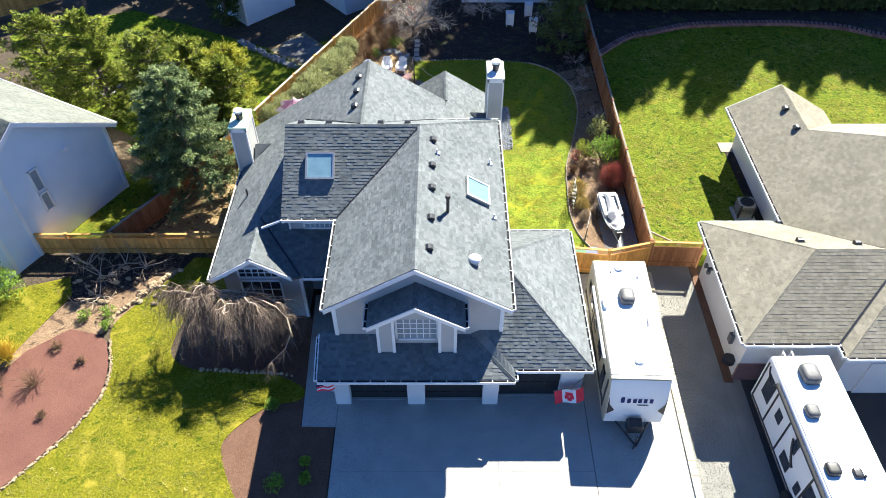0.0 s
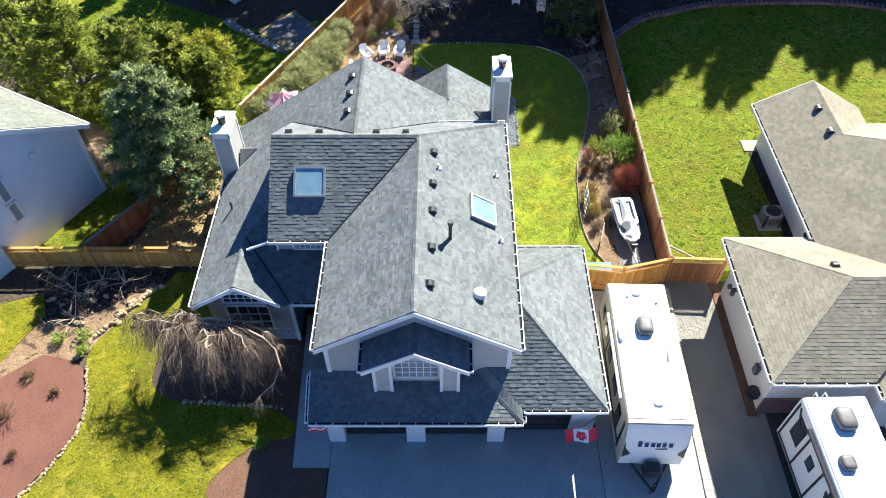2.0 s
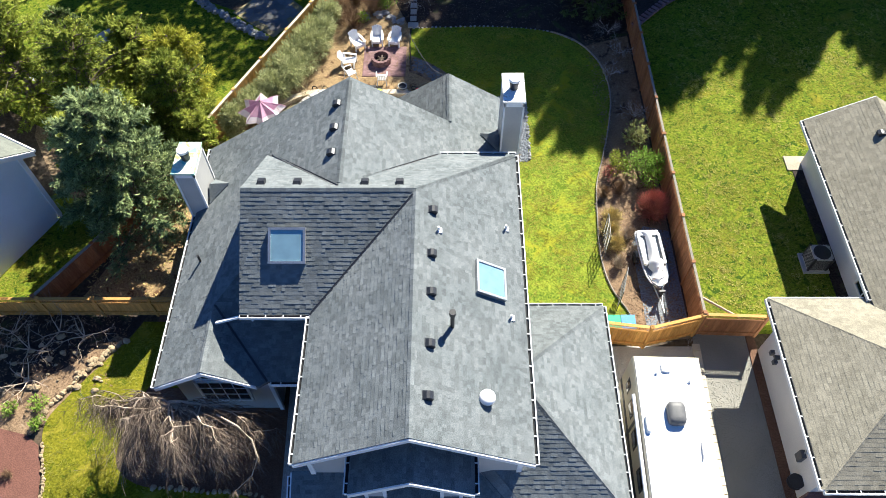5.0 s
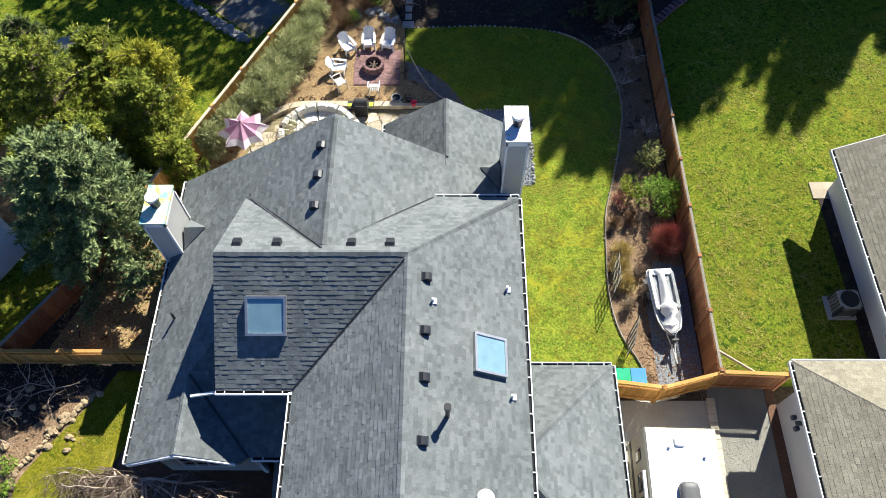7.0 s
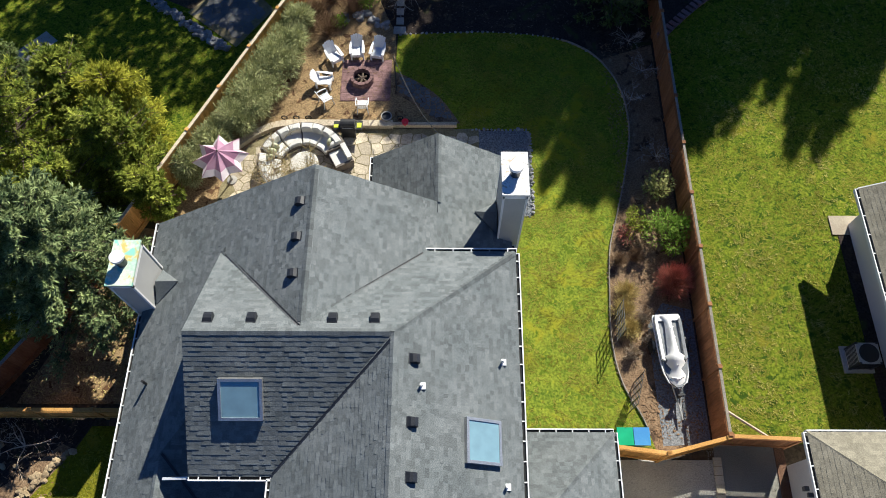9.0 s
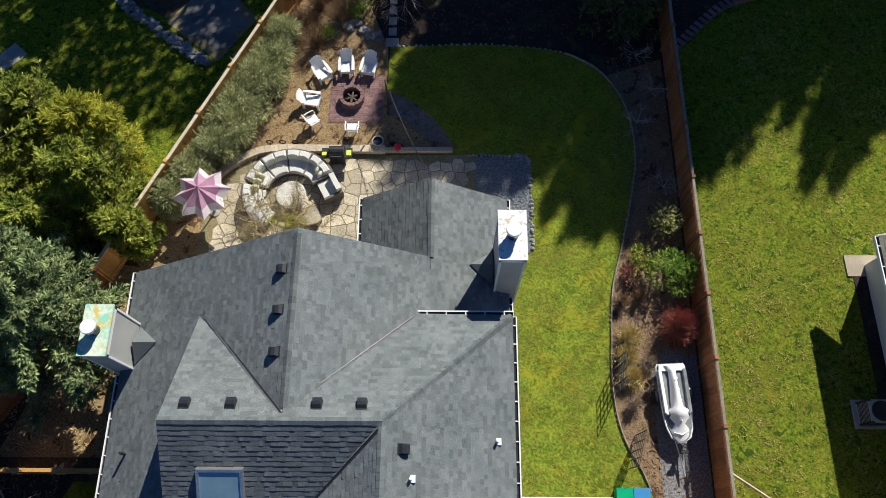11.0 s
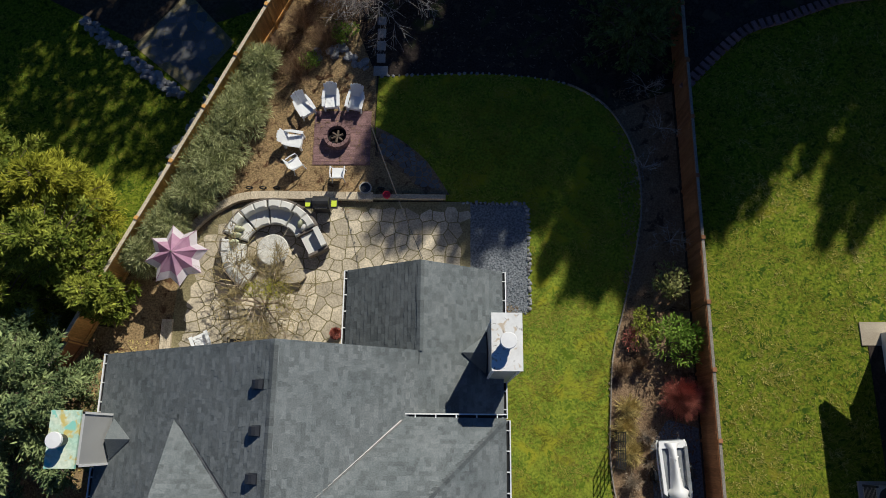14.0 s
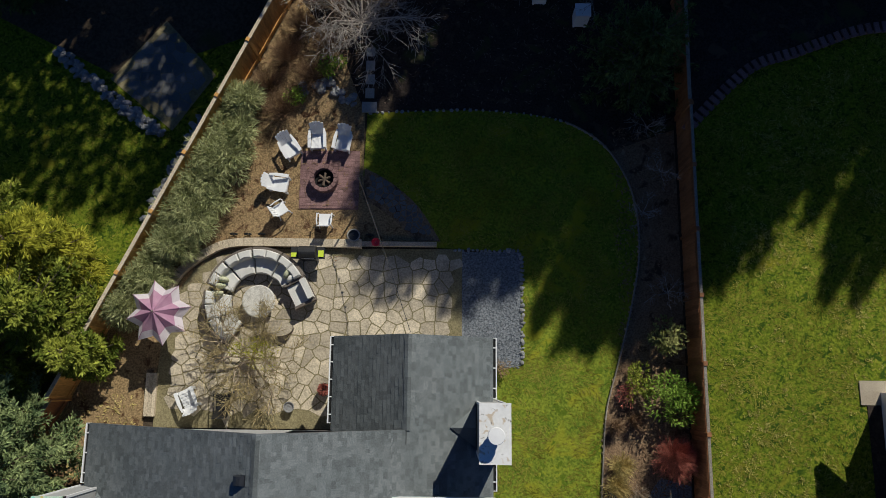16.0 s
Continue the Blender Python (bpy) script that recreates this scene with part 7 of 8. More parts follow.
def twig_bush(name, label, at, h, r, twig, seed, n=220, w=0.012, category="shrub"):
    rng = random.Random(seed)
    ob = thing(name, label, category, at=at)
    g = G()
    for i in range(n):
        a, e = rng.uniform(0, 6.283), rng.uniform(0.25, 1.45)
        d = Vector((math.cos(a) * math.cos(e), math.sin(a) * math.cos(e), math.sin(e)))
        ln = rng.uniform(0.7, 1.05)
        tip = Vector((d.x * r, d.y * r, d.z * h)) * ln
        mid = tip * 0.5 + rand_dir(rng) * 0.08
        b = Vector((rng.uniform(-0.15, 0.15), rng.uniform(-0.15, 0.15), 0))
        g.tube([b, mid, tip], [w, w * 0.7, w * 0.3], 3)
        for j in range(2):
            g.tube([mid.lerp(tip, rng.uniform(0, 0.6)), tip + rand_dir(rng) * 0.22 * r], [w * 0.5, w * 0.25], 3)
    tagged(part("twig_mass", g, twig, ob, world_place=False), kind="stuff")
    return ob


# left side trees
conifer("spruce_tree", "blue-grey spruce beside the house", (-13.85, 30.9, 0), 7.6, 3.5, SPRUCE, 3, 120, 230, 0.27, 0.055, 0.06, 0.13, 0.5, 0.2)
clump_tree("cedar_tree", "green cedar behind the boundary fence", (-12.9, 36.2, 0), 5.0, 1.9, CEDARLEAF, 4, 80, 120)
clump_tree("cedar_tree", "olive green cedar at the fence corner", (-11.9, 34.9, 0), 3.0, 1.1, CEDARLEAF, 5, 45, 110, size=0.45)
clump_tree("cedar_tree", "dull green cedar between the spruce and the boundary", (-14.6, 34.5, 0), 4.3, 1.5, CEDARLEAF, 14, 60, 110)
clump_tree("cedar_tree", "dense green cedar behind the spruce", (-16.6, 33.3, 0), 4.4, 1.5, CEDARLEAF, 15, 60, 110)
clump_tree("cypress_tree", "golden weeping cypress beside the boundary", (-13.3, 38.5, 0), 4.4, 1.6, GOLDLEAF, 6, 80, 140, 0.26, 0.06, 0.4, 0.1, 0.8, 0.6)
clump_tree("fir_tree", "olive green fir in the neighbouring yard", (-17.0, 36.6, 0), 6.4, 2.8, CEDARLEAF, 7, 90, 120)
clump_tree("fir_tree", "bushy green fir in the neighbouring yard", (-15.6, 39.2, 0), 4.8, 1.9, CEDARLEAF, 8, 70, 110)
clump_tree("cedar_tree", "tall olive cedar behind the pale blue house", (-21.0, 38.0, 0), 7.0, 2.9, CEDARLEAF, 9, 110, 120)
clump_tree("cedar_tree", "yellow-green cedar behind the pale blue house", (-24.0, 38.6, 0), 6.6, 2.6, CEDARLEAF, 10, 90, 110)
clump_tree("fir_tree", "small grey-green fir by the neighbour's path", (-19.2, 40.2, 0), 4.4, 1.7, FIR, 11, 60, 110)
clump_tree("fir_tree", "dark fir near the garden building", (-16.2, 49.6, 0), 5.0, 1.5, FIR, 12, 60, 110)
clump_tree("fir_tree", "dark drooping conifer at the rear of the yard", (8.4, 45.9, 0), 4.5, 2.1, FIR, 13, 70, 110)

# juniper hanging over the boundary fence
for i, (y, off, w) in enumerate(((36.6, 0.55, 0.7), (37.7, 0.75, 0.9), (38.9, 0.85, 1.05), (40.1, 0.9, 1.2), (41.3, 0.95, 1.25), (42.5, 0.95, 1.2), (43.7, 0.85, 1.05), (44.8, 0.6, 0.8))):
    shrub("juniper_bush", "olive-green sprawling juniper below the fence", (LF(y) + off, y, 0), (1.0 * w, 1.0 * w, 1.4), JUNIPER, 30 + i, 7000, 0.30, 0.024, 17, upright=0.1)
for i, (y, off) in enumerate(((45.6, 1.0), (46.8, 1.2), (48.2, 1.1), (49.3, 1.6), (44.6, 2.1), (46.0, 2.6), (47.4, 2.6))):
    twig_bush("bare_bush", "leafless brown bush on the bank", (LF(y) + off, y, 0), 1.5, 0.95, TWIG_BROWN, 50 + i, 170, 0.011)
shrub("green_bush", "small green bush by the pond stones", (-3.4, 46.5, 0), (0.6, 0.5, 0.7), LEAF, 61, 700, 0.12, 0.05)
shrub("green_bush", "low green bush at the bank", (-4.8, 45.2, 0), (0.5, 0.4, 0.5), LEAF, 62, 500, 0.12, 0.05)
bare_tree("bare_tree", "leafless grey spreading tree at the rear", (-2.2, 48.2, 0), 3.8, 2.6, TWIG_GREY, 71, 12, 4, 0.05, 0.2, 0.10, 4, fine=0.012)
bare_tree("bare_tree", "leafless shrubby tree at the rear corner", (3.0, 50.5, 0), 3.4, 1.8, TWIG_GREY, 72, 7, 4, 0.0, 0.2, 0.07, 4)
bare_tree("bare_tree", "thin leafless tree at the rear", (8.2, 50.2, 0), 4.0, 1.8, TWIG_GREY, 73, 6, 4, 0.0, 0.25, 0.07, 3)
twig_bush("bare_bush", "reddish leafless bush at the rear", (-2.3, 50.6, 0), 1.2, 0.7, RED_TWIG, 74, 120)

# weeping tree in front of the house
def weeping_tree(label, at, seed):
    """A short trunk, pale contorted limbs that sprawl sideways, and bunches of thin twigs that hang from them."""
    rng = random.Random(seed)
    ob = thing("weeping_tree", label, "tree", at=at)
    hub = Vector((0, 0.25, 2.85))
    part("trunk", G().tube([(0.1, -0.1, 0), (0.16, -0.02, 0.8), (-0.05, 0.15, 1.9), hub], [0.17, 0.14, 0.12, 0.11], 8), BARK, ob, world_place=False)
    limb, twig = G(), G()

    def wander(p, d, length, steps, turn, sink):
        pts = [p.copy()]
        for k in range(steps):
            d = (d + rand_dir(rng) * turn + UP * sink).normalized()
            p = p + d * (length / steps)
            p.z, p.y = min(max(p.z, 0.2), 3.25), min(p.y, 0.6)
            pts.append(p.copy())
        return pts

    def bunch(p, d, count, length):
        """Twigs that start together, arch over and hang, forking once or twice."""
        for k in range(count):
            v = (d * 0.5 + Vector((rng.uniform(-0.7, 0.7), rng.uniform(-0.9, 0.1), rng.uniform(-0.4, 0.25)))).normalized()
            ln = length * rng.uniform(0.3, 1.35)
            line = wander(p, v, ln * 1.3, 6, 0.22, -0.3)
            w = rng.choice((0.005, 0.006, 0.008))
            twig.tube(line, [w * 1.3, w * 1.15, w, w * 0.8, w * 0.65, w * 0.5, w * 0.3], 3)
            for f in range(3):
                b = line[rng.randrange(2, 6)]
                twig.tube(wander(b, (v + rand_dir(rng) * 0.9).normalized(), ln * rng.uniform(0.2, 0.4), 3, 0.3, -0.2), [w * 0.7, w * 0.55, w * 0.4, w * 0.25], 3)

    plan = [((-1, 0.2), 2.4), ((-1, -0.05), 2.5), ((-0.95, -0.3), 2.2), ((-0.7, -0.65), 1.7), ((-0.6, 0.3), 1.5), ((-0.25, -0.8), 1.7), ((0.05, -0.8), 1.3), ((0.3, -0.8), 1.8), ((0.55, -0.5), 2.0), ((0.75, -0.4), 2.3), ((1, -0.22), 3.0), ((1, 0.0), 3.4), ((0.9, -0.55), 2.8), ((1, 0.12), 2.4)]
    for (dx, dy), length in plan:
        d = Vector((dx, dy, 0.24)).normalized()
        pts = wander(hub + Vector((0, 0, rng.uniform(-0.25, 0.1))), d, length, 9, 0.27, -0.03)
        thick = rng.uniform(0.045, 0.068)
        limb.tube(pts, [thick * (1 - 0.085 * k) for k in range(10)], 6)
        for k in range(2, 10):
            b = pts[k]
            out = (b - hub).normalized()
            if rng.random() < 0.6:
                sub = wander(b, (out * 0.6 + rand_dir(rng) + UP * 0.3).normalized(), rng.uniform(0.4, 0.9), 5, 0.5, -0.05)
                limb.tube(sub, [0.026, 0.023, 0.019, 0.015, 0.011, 0.008], 4)
                for q in sub[1:]:
                    bunch(q, (q - hub).normalized(), rng.choice((4, 6, 8)), 0.9)
            bunch(b, out, rng.choice((3, 5, 8, 12)), 1.5)
    # one low limb that hangs out on its own towards the entry
    low = [Vector(p) for p in ((1.8, -0.2, 2.9), (2.6, -0.6, 2.85), (3.1, -1.0, 2.6), (3.3, -1.5, 2.2), (3.05, -2.0, 1.7), (2.45, -2.4, 1.3))]
    limb.tube(low, [0.04, 0.038, 0.034, 0.03, 0.024, 0.014], 6)
    for q in low[3:]:
        bunch(q, Vector((-0.5, -0.5, 0)), 20, 0.6)
    part("branchwork", limb, TWIG, ob, "pale contorted limbs", world_place=False)
    tagged(part("twig_curtain", twig, TWIG_WEEP, ob, world_place=False), kind="stuff")
    return ob


weeping_tree("leafless weeping ornamental tree in front of the window", (-9.9, 20.5, 0), 81)
# patio tree
bare_tree("patio_tree", "slender multi-stemmed tree with yellow-green buds", (-6.0, 34.75, 0.03), 3.4, 2.3, OLIVE_TWIG, 82, 9, 4, 0.0, 0.06, 0.10, 5, bark=TWIG, fine=0.010, arch=2.0)
shrub("budding_crown", "cloud of yellow-green buds of the patio tree", (-5.45, 34.9, 1.5), (1.0, 0.6, 0.6), GOLDLEAF, 83, 1100, 0.07, 0.025, 9, "foliage", 3)

# corner bed: sprawling bare shrubs
for i, (x, y, h) in enumerate(((-17.3, 24.2, 1.1), (-16.3, 25.0, 1.2), (-15.2, 24.8, 1.0), (-18.2, 25.0, 1.0), (-16.9, 22.8, 0.8))):
    bare_tree("bare_shrub", "sprawling leafless shrub in the corner bed", (x, y, 0), h, 1.15, TWIG, 90 + i, 5, 3, 0.15, 0.12, 0.06, 3, "shrub", fine=0.008)
for i, (x, y, s) in enumerate(((-16.2, 21.8, 0.35), (-15.9, 21.0, 0.3), (-17.2, 21.6, 0.3))):
    shrub("green_plant", "low green perennial among stones", (x, y, 0), (s, s, 0.35), LEAF, 100 + i, 260, 0.14, 0.04, 6, "plant")
twig_bush("yellow_bush", "golden forsythia bush in early bloom", (-19.9, 19.2, 0), 1.3, 0.8, YELLOW, 110, 150, 0.014)
for i, (x, y, s) in enumerate(((-18.2, 17.8, 0.75), (-17.9, 19.8, 0.4), (-19.7, 17.6, 0.6), (-16.5, 19.0, 0.3), (-18.9, 14.8, 0.4), (-17.2, 16.2, 0.3))):
    twig_bush("dry_grass", "dry tufted ornamental grass in red mulch", (x, y, 0), s * 1.2, s * 1.05, TWIG_BROWN, 120 + i, 60, 0.012, "plant")
# hedge beside the neighbour's lawn
for i, (x, y) in enumerate(((-21.5, 22.9), (-22.4, 22.0), (-22.6, 23.4))):
    shrub("hedge_bush", "clipped dense green hedge bush", (x, y, 0), (1.1, 0.95, 1.5), LEAF, 130 + i, 2200, 0.10, 0.06, 14, "hedge")
# driveway bed shrubs
for i, (x, y, s) in enumerate(((-6.7, 13.0, 0.42), (-5.6, 14.0, 0.25), (-5.5, 13.3, 0.25), (-7.45, 16.6, 0.35))):
    shrub("round_shrub", "small rounded evergreen shrub in the mulch bed", (x, y, 0), (s, s, s * 1.3), LEAF, 140 + i, 650, 0.08, 0.04, 9)
# fence bed
shrub("rhododendron", "pale-leaved rhododendron beside the fence", (9.5, 35.7, 0), (0.7, 0.7, 1.3), LEAF_PALE, 150, 480, 0.17, 0.09, 10)
shrub("green_bush", "bushy bright green shrub beside the fence", (9.5, 33.4, 0), (1.05, 0.95, 1.5), LEAF, 151, 1900, 0.16, 0.05, 12)
shrub("yellow_green_bush", "yellow-green shrub in the fence bed", (8.45, 34.0, 0), (0.5, 0.75, 0.9), CEDARLEAF, 152, 700, 0.14, 0.05)
shrub("red_leaf_bush", "low reddish shrub in the fence bed", (8.0, 33.6, 0), (0.4, 0.5, 0.5), RED_TWIG, 153, 300, 0.12, 0.03)
twig_bush("dogwood", "red-twigged dogwood beside the fence", (9.65, 31.3, 0), 1.5, 0.92, RED_TWIG, 154, 760, 0.012)
for i, (x, y, m) in enumerate(((7.75, 31.0, GOLD_TWIG), (7.55, 30.2, GOLD_TWIG), (7.7, 29.4, GOLD_TWIG), (8.4, 30.0, TWIG), (8.5, 29.0, TWIG), (7.75, 28.4, TWIG), (8.3, 32.6, TWIG_BROWN), (7.6, 32.4, TWIG_BROWN))):
    twig_bush("dry_perennial", "straw-coloured dry perennial in the bed", (x, y, 0), 0.7, 0.62 if m is GOLD_TWIG else 0.45, m, 160 + i, 220 if m is GOLD_TWIG else 100, 0.014, "plant")
bare_tree("bare_shrub", "thin leafless shrub against the fence", (9.7, 37.4, 0), 1.6, 0.8, TWIG_GREY, 170, 7, 3, 0.0, 0.2, 0.03, 4, "shrub", fine=0.006)
for i, (x, y) in enumerate(((8.9, 40.5), (9.6, 42.2), (9.2, 44.0))):
    bare_tree("bare_shrub", "dark leafless shrub in the shaded bed", (x, y, 0), 1.4, 0.8, TWIG_GREY, 171 + i, 6, 3, 0.0, 0.2, 0.03, 4, "shrub", fine=0.006)
shrub("dry_bush", "brown dry bush at the gravel corner", (3.35, 34.6, 0), (0.35, 0.45, 0.6), STRAW, 180, 350, 0.12, 0.02)

# clipped evergreen row behind the neighbour's lawn
first = conifer("arborvitae", "dense dark green arborvitae in a row", (12.2, 50.4, NZ + 0.25), 3.4, 0.75, FIR, 190, 90, 40, 0.24, 0.12, -0.2, 0.02, 0.35)
tagged(first, group="arborvitae row")
rr = random.Random(5)
for i in range(1, 22):
    copy_thing(first, pose(12.2 + i * 1.0, 50.4 + rr.uniform(-0.1, 0.1), NZ + 0.25, 0, 0, rr.uniform(0, 360)))

# tall firs behind the yards, which shade them: a ragged row whose tops rise and fall
FIR_H = 18.0
tall = conifer("tall_fir", "tall dark fir standing behind the yards", (46.0, 60.0, 0), FIR_H, 2.6, FIR, 200, 210, 42, 0.5, 0.15, 0.3, 0.02, 0.75, 0.22)
tagged(tall, group="tall firs behind the yards")
TALL_KINDS = [tall, conifer("tall_fir", "tall slender fir standing behind the yards", (-27.0, 60.0, 0), FIR_H, 2.6, FIR, 203, 170, 34, 0.5, 0.15, 0.15, 0.02, 0.6, 0.2)]
tagged(TALL_KINDS[1], group="tall firs behind the yards")
AIRY = conifer("tall_fir", "tall thin-crowned fir standing behind the yards", (-29.0, 61.0, 0), FIR_H, 2.6, FIR, 207, 105, 18, 0.62, 0.2, 0.2, 0.02, 0.7, 0.3)
tagged(AIRY, group="tall firs behind the yards")
# how far south the row's shade reaches along the yards: (x, y) on the ground
REACH = [(-24.0, 41.5), (-16.4, 40.6), (-13.5, 40.4), (-11.8, 39.9), (-10.6, 40.4), (-9.6, 43.5), (-8.6, 50.0), (-3.6, 50.0), (-3.1, 43.5), (-2.7, 39.6), (-2.0, 37.9), (-1.1, 37.2), (-0.6, 37.0), (0.2, 38.3), (0.8, 37.2), (1.5, 36.4), (2.8, 37.1), (3.3, 37.9),
         (3.9, 37.0), (4.4, 36.0), (5.1, 36.5), (5.7, 34.6), (6.7, 35.1), (7.5, 35.9), (7.9, 34.4), (8.8, 35.3), (10.0, 36.6), (11.2, 37.4), (12.2, 37.7), (13.2, 39.6), (14.2, 41.4), (14.8, 41.6), (15.3, 36.9), (16.1, 37.1), (17.0, 38.2), (18.2, 39.4), (19.5, 40.4),
         (20.0, 43.2), (21.4, 43.2), (22.0, 40.8), (23.5, 39.2), (25.0, 41.2), (26.0, 42.0), (27.0, 40.0), (30.0, 39.0), (36.0, 40.0)]


def shade_reach(x):
    for (xa, ya), (xb, yb) in zip(REACH[:-1], REACH[1:]):
        if xa <= x <= xb:
            return ya + (yb - ya) * (x - xa) / (xb - xa)
    return 45.0


def far_fir(x, y, h, w=1.0, airy=False):
    copy_thing(AIRY if airy else TALL_KINDS[rr.randrange(2)], Matrix()).matrix_basis = pose(x, y, 0, 0, 0, rr.uniform(0, 360)) @ Matrix.Diagonal((w, w, h / FIR_H, 1))


SLOPE = math.tan(SUN_EL)
gx = -23.0
while gx < 35.0:
    lot = NZ if gx > 10.4 else 0.0
    for back, short, w in ((59.4, 0.0, 0.62), (61.6, 1.3, 0.85)):
        reach = shade_reach(gx) + short + rr.uniform(-0.15, 0.5)
        run = (back + rr.uniform(-0.5, 0.5) - reach) / math.cos(SUN_AZ)
        if run * SLOPE > 12.5 and not (short and gx < -8.0):
            far_fir(gx + run * math.sin(SUN_AZ), reach + run * math.cos(SUN_AZ), run * SLOPE + lot, w * rr.uniform(0.85, 1.2), gx < -8.0 or -3.5 < gx < 2.8 and short == 0.0)
    gx += 0.62 if gx > -3.5 else 0.8
for i in range(16):
    fx = -24 + i * 4.2 + rr.uniform(-0.4, 0.4)
    if not 0.0 < fx < 7.0:
        far_fir(fx, 58.6 + rr.uniform(-0.3, 0.3), rr.uniform(10.5, 12.5), 1.0)

# ---- stones ----


def stones(name, label, line, size, material, seed, rows=1, gap=1.05, zb=0.0):
    rng = random.Random(seed)
    ob = tagged(part(name, G().box(line[0][0] - 0.05, line[0][0] + 0.05, line[0][1] - 0.05, line[0][1] + 0.05, -0.06, -0.01), material), label, "stone edging", "", "structure")
    shapes = [G().blob((0, 0, 0), (0.5 * rng.uniform(0.8, 1.2), 0.5 * rng.uniform(0.55, 1.0), 0.3), 7, 0.3).mesh("stone") for _ in range(5)]
    dist = 0.0
    for (xa, ya), (xb, yb) in zip(line[:-1], line[1:]):
        d = Vector((xb - xa, yb - ya))
        ln = d.length
        s = -dist
        while s + dist < ln:
            s += 0.0
            t = dist
            p = Vector((xa, ya)) + d * (t / ln)
            for k in range(rows):
                sc = size * rng.uniform(0.7, 1.35)
                o = part("stone", shapes[rng.randrange(5)], material, ob)
                o.matrix_basis = pose(p.x + rng.uniform(-0.2, 0.2) * size * rows, p.y + rng.uniform(-0.2, 0.2) * size * rows, zb + sc * 0.2, 0, 0, rng.uniform(0, 360)) @ Matrix.Scale(sc, 4)
            dist += size * gap * rng.uniform(0.85, 1.15)
            s = 0.0
        dist -= ln
    return ob


stones("edging_stones", "curved edging of pale rounded stones", RIM[20:56], 0.13, ROCK, 1, 2, 0.8)
stones("edging_stones", "pale flat rocks at the corner bed", [(-13.5, 24.6), (-14.2, 23.9), (-15.2, 22.6), (-15.9, 21.4), (-16.1, 20.6)], 0.24, ROCK, 2, 2, 0.8)
stones("edging_stones", "tan stones round the weeping tree's bed", smooth_line([(-10.9, 18.55), (-9.9, 18.5), (-8.7, 18.4), (-7.6, 18.35), (-7.0, 18.3)], 4), 0.2, ROCK, 3, 1, 1.0)
edge = tagged(part("bed_edging", G().box(7.95, 8.0, 25.6, 25.65, -0.02, 0.02), GREYWOOD), "low grey timber edging between lawn and fence bed", "edging", "", "structure")
for (xa, ya), (xb, yb) in zip(LAWN_EDGE[3:58], LAWN_EDGE[4:59]):
    d = Vector((xb - xa, yb - ya, 0))
    m = Matrix.Translation((xa, ya, 0)) @ Matrix.Rotation(math.atan2(d.y, d.x), 4, "Z")
    part("board", G().box(0.006, d.length - 0.006, -0.03, 0.015, -0.05, 0.10, m), GREYWOOD, edge)
stones("edging_stones", "thin line of pale stones along the lawn edge", LAWN_EDGE[6:48], 0.13, ROCK, 4, 1, 1.7)
stones("edging_stones", "thin line of stones at the rear lawn edge", LAWN_EDGE[52:], 0.12, ROCK_GREY, 5, 1, 2.2)
stones("edging_stones", "cobble border round the gravel", [(1.6, 39.0), (4.1, 38.98), (4.2, 38.5), (4.2, 34.7)], 0.17, ROCK_GREY, 6, 1, 1.0)
stones("stone_wall", "low grey dry-stone wall in the neighbour's yard", smooth_line([(-14.8, 47.2), (-13.0, 45.7), (-11.3, 44.4), (-10.1, 43.6)], 4), 0.32, ROCK_GREY, 7, 3, 0.6)
stones("stone_wall", "grey stones stacked along the boundary fence", [(LF(44.2) - 1.05, 44.2), (LF(40.0) - 0.95, 40.0)], 0.36, ROCK_GREY, 8, 2, 0.7)
stones("pond_stones", "heap of grey stones beside the steps", [(-4.4, 45.6), (-3.5, 45.9), (-3.0, 45.3), (-2.5, 45.1)], 0.36, ROCK_GREY, 9, 3, 0.75)
curb = tagged(part("curb", G().box(10.6, 10.8, 43.6, 43.8, -0.05, NZ + 0.02), BRICK_PAVE), "reddish block curb behind the neighbour's lawn", "edging", "", "structure")
for line in [N_EDGE]:
    run = 0.0
    for (xa, ya), (xb, yb) in zip(line[:-1], line[1:]):
        d = Vector((xb - xa, yb - ya, 0))
        while run < d.length and xa < 36:
            p = Vector((xa, ya, 0)) + d * (run / d.length)
            m = Matrix.Translation(p) @ Matrix.Rotation(math.atan2(d.y, d.x), 4, "Z")
            part("block", G().box(0, 0.29, -0.05, 0.25, NZ - 0.05, NZ + 0.22, m), BRICK_PAVE, curb)
            part("capstone", G().box(-0.1, 0.1, -0.13, 0.3, NZ + 0.22, NZ + 0.3, m), BRICK_PAVE, curb)
            run += 0.32
        run -= d.length
ground_piece("path_neighbour", [(-23.0, 40.6), (-22.2, 40.2), (-18.6, 44.2), (-19.3, 44.8)], -0.03, 0.012, CONCRETE_PALE, "pale concrete path in the neighbour's yard", "path")

# ---- paving pieces ----


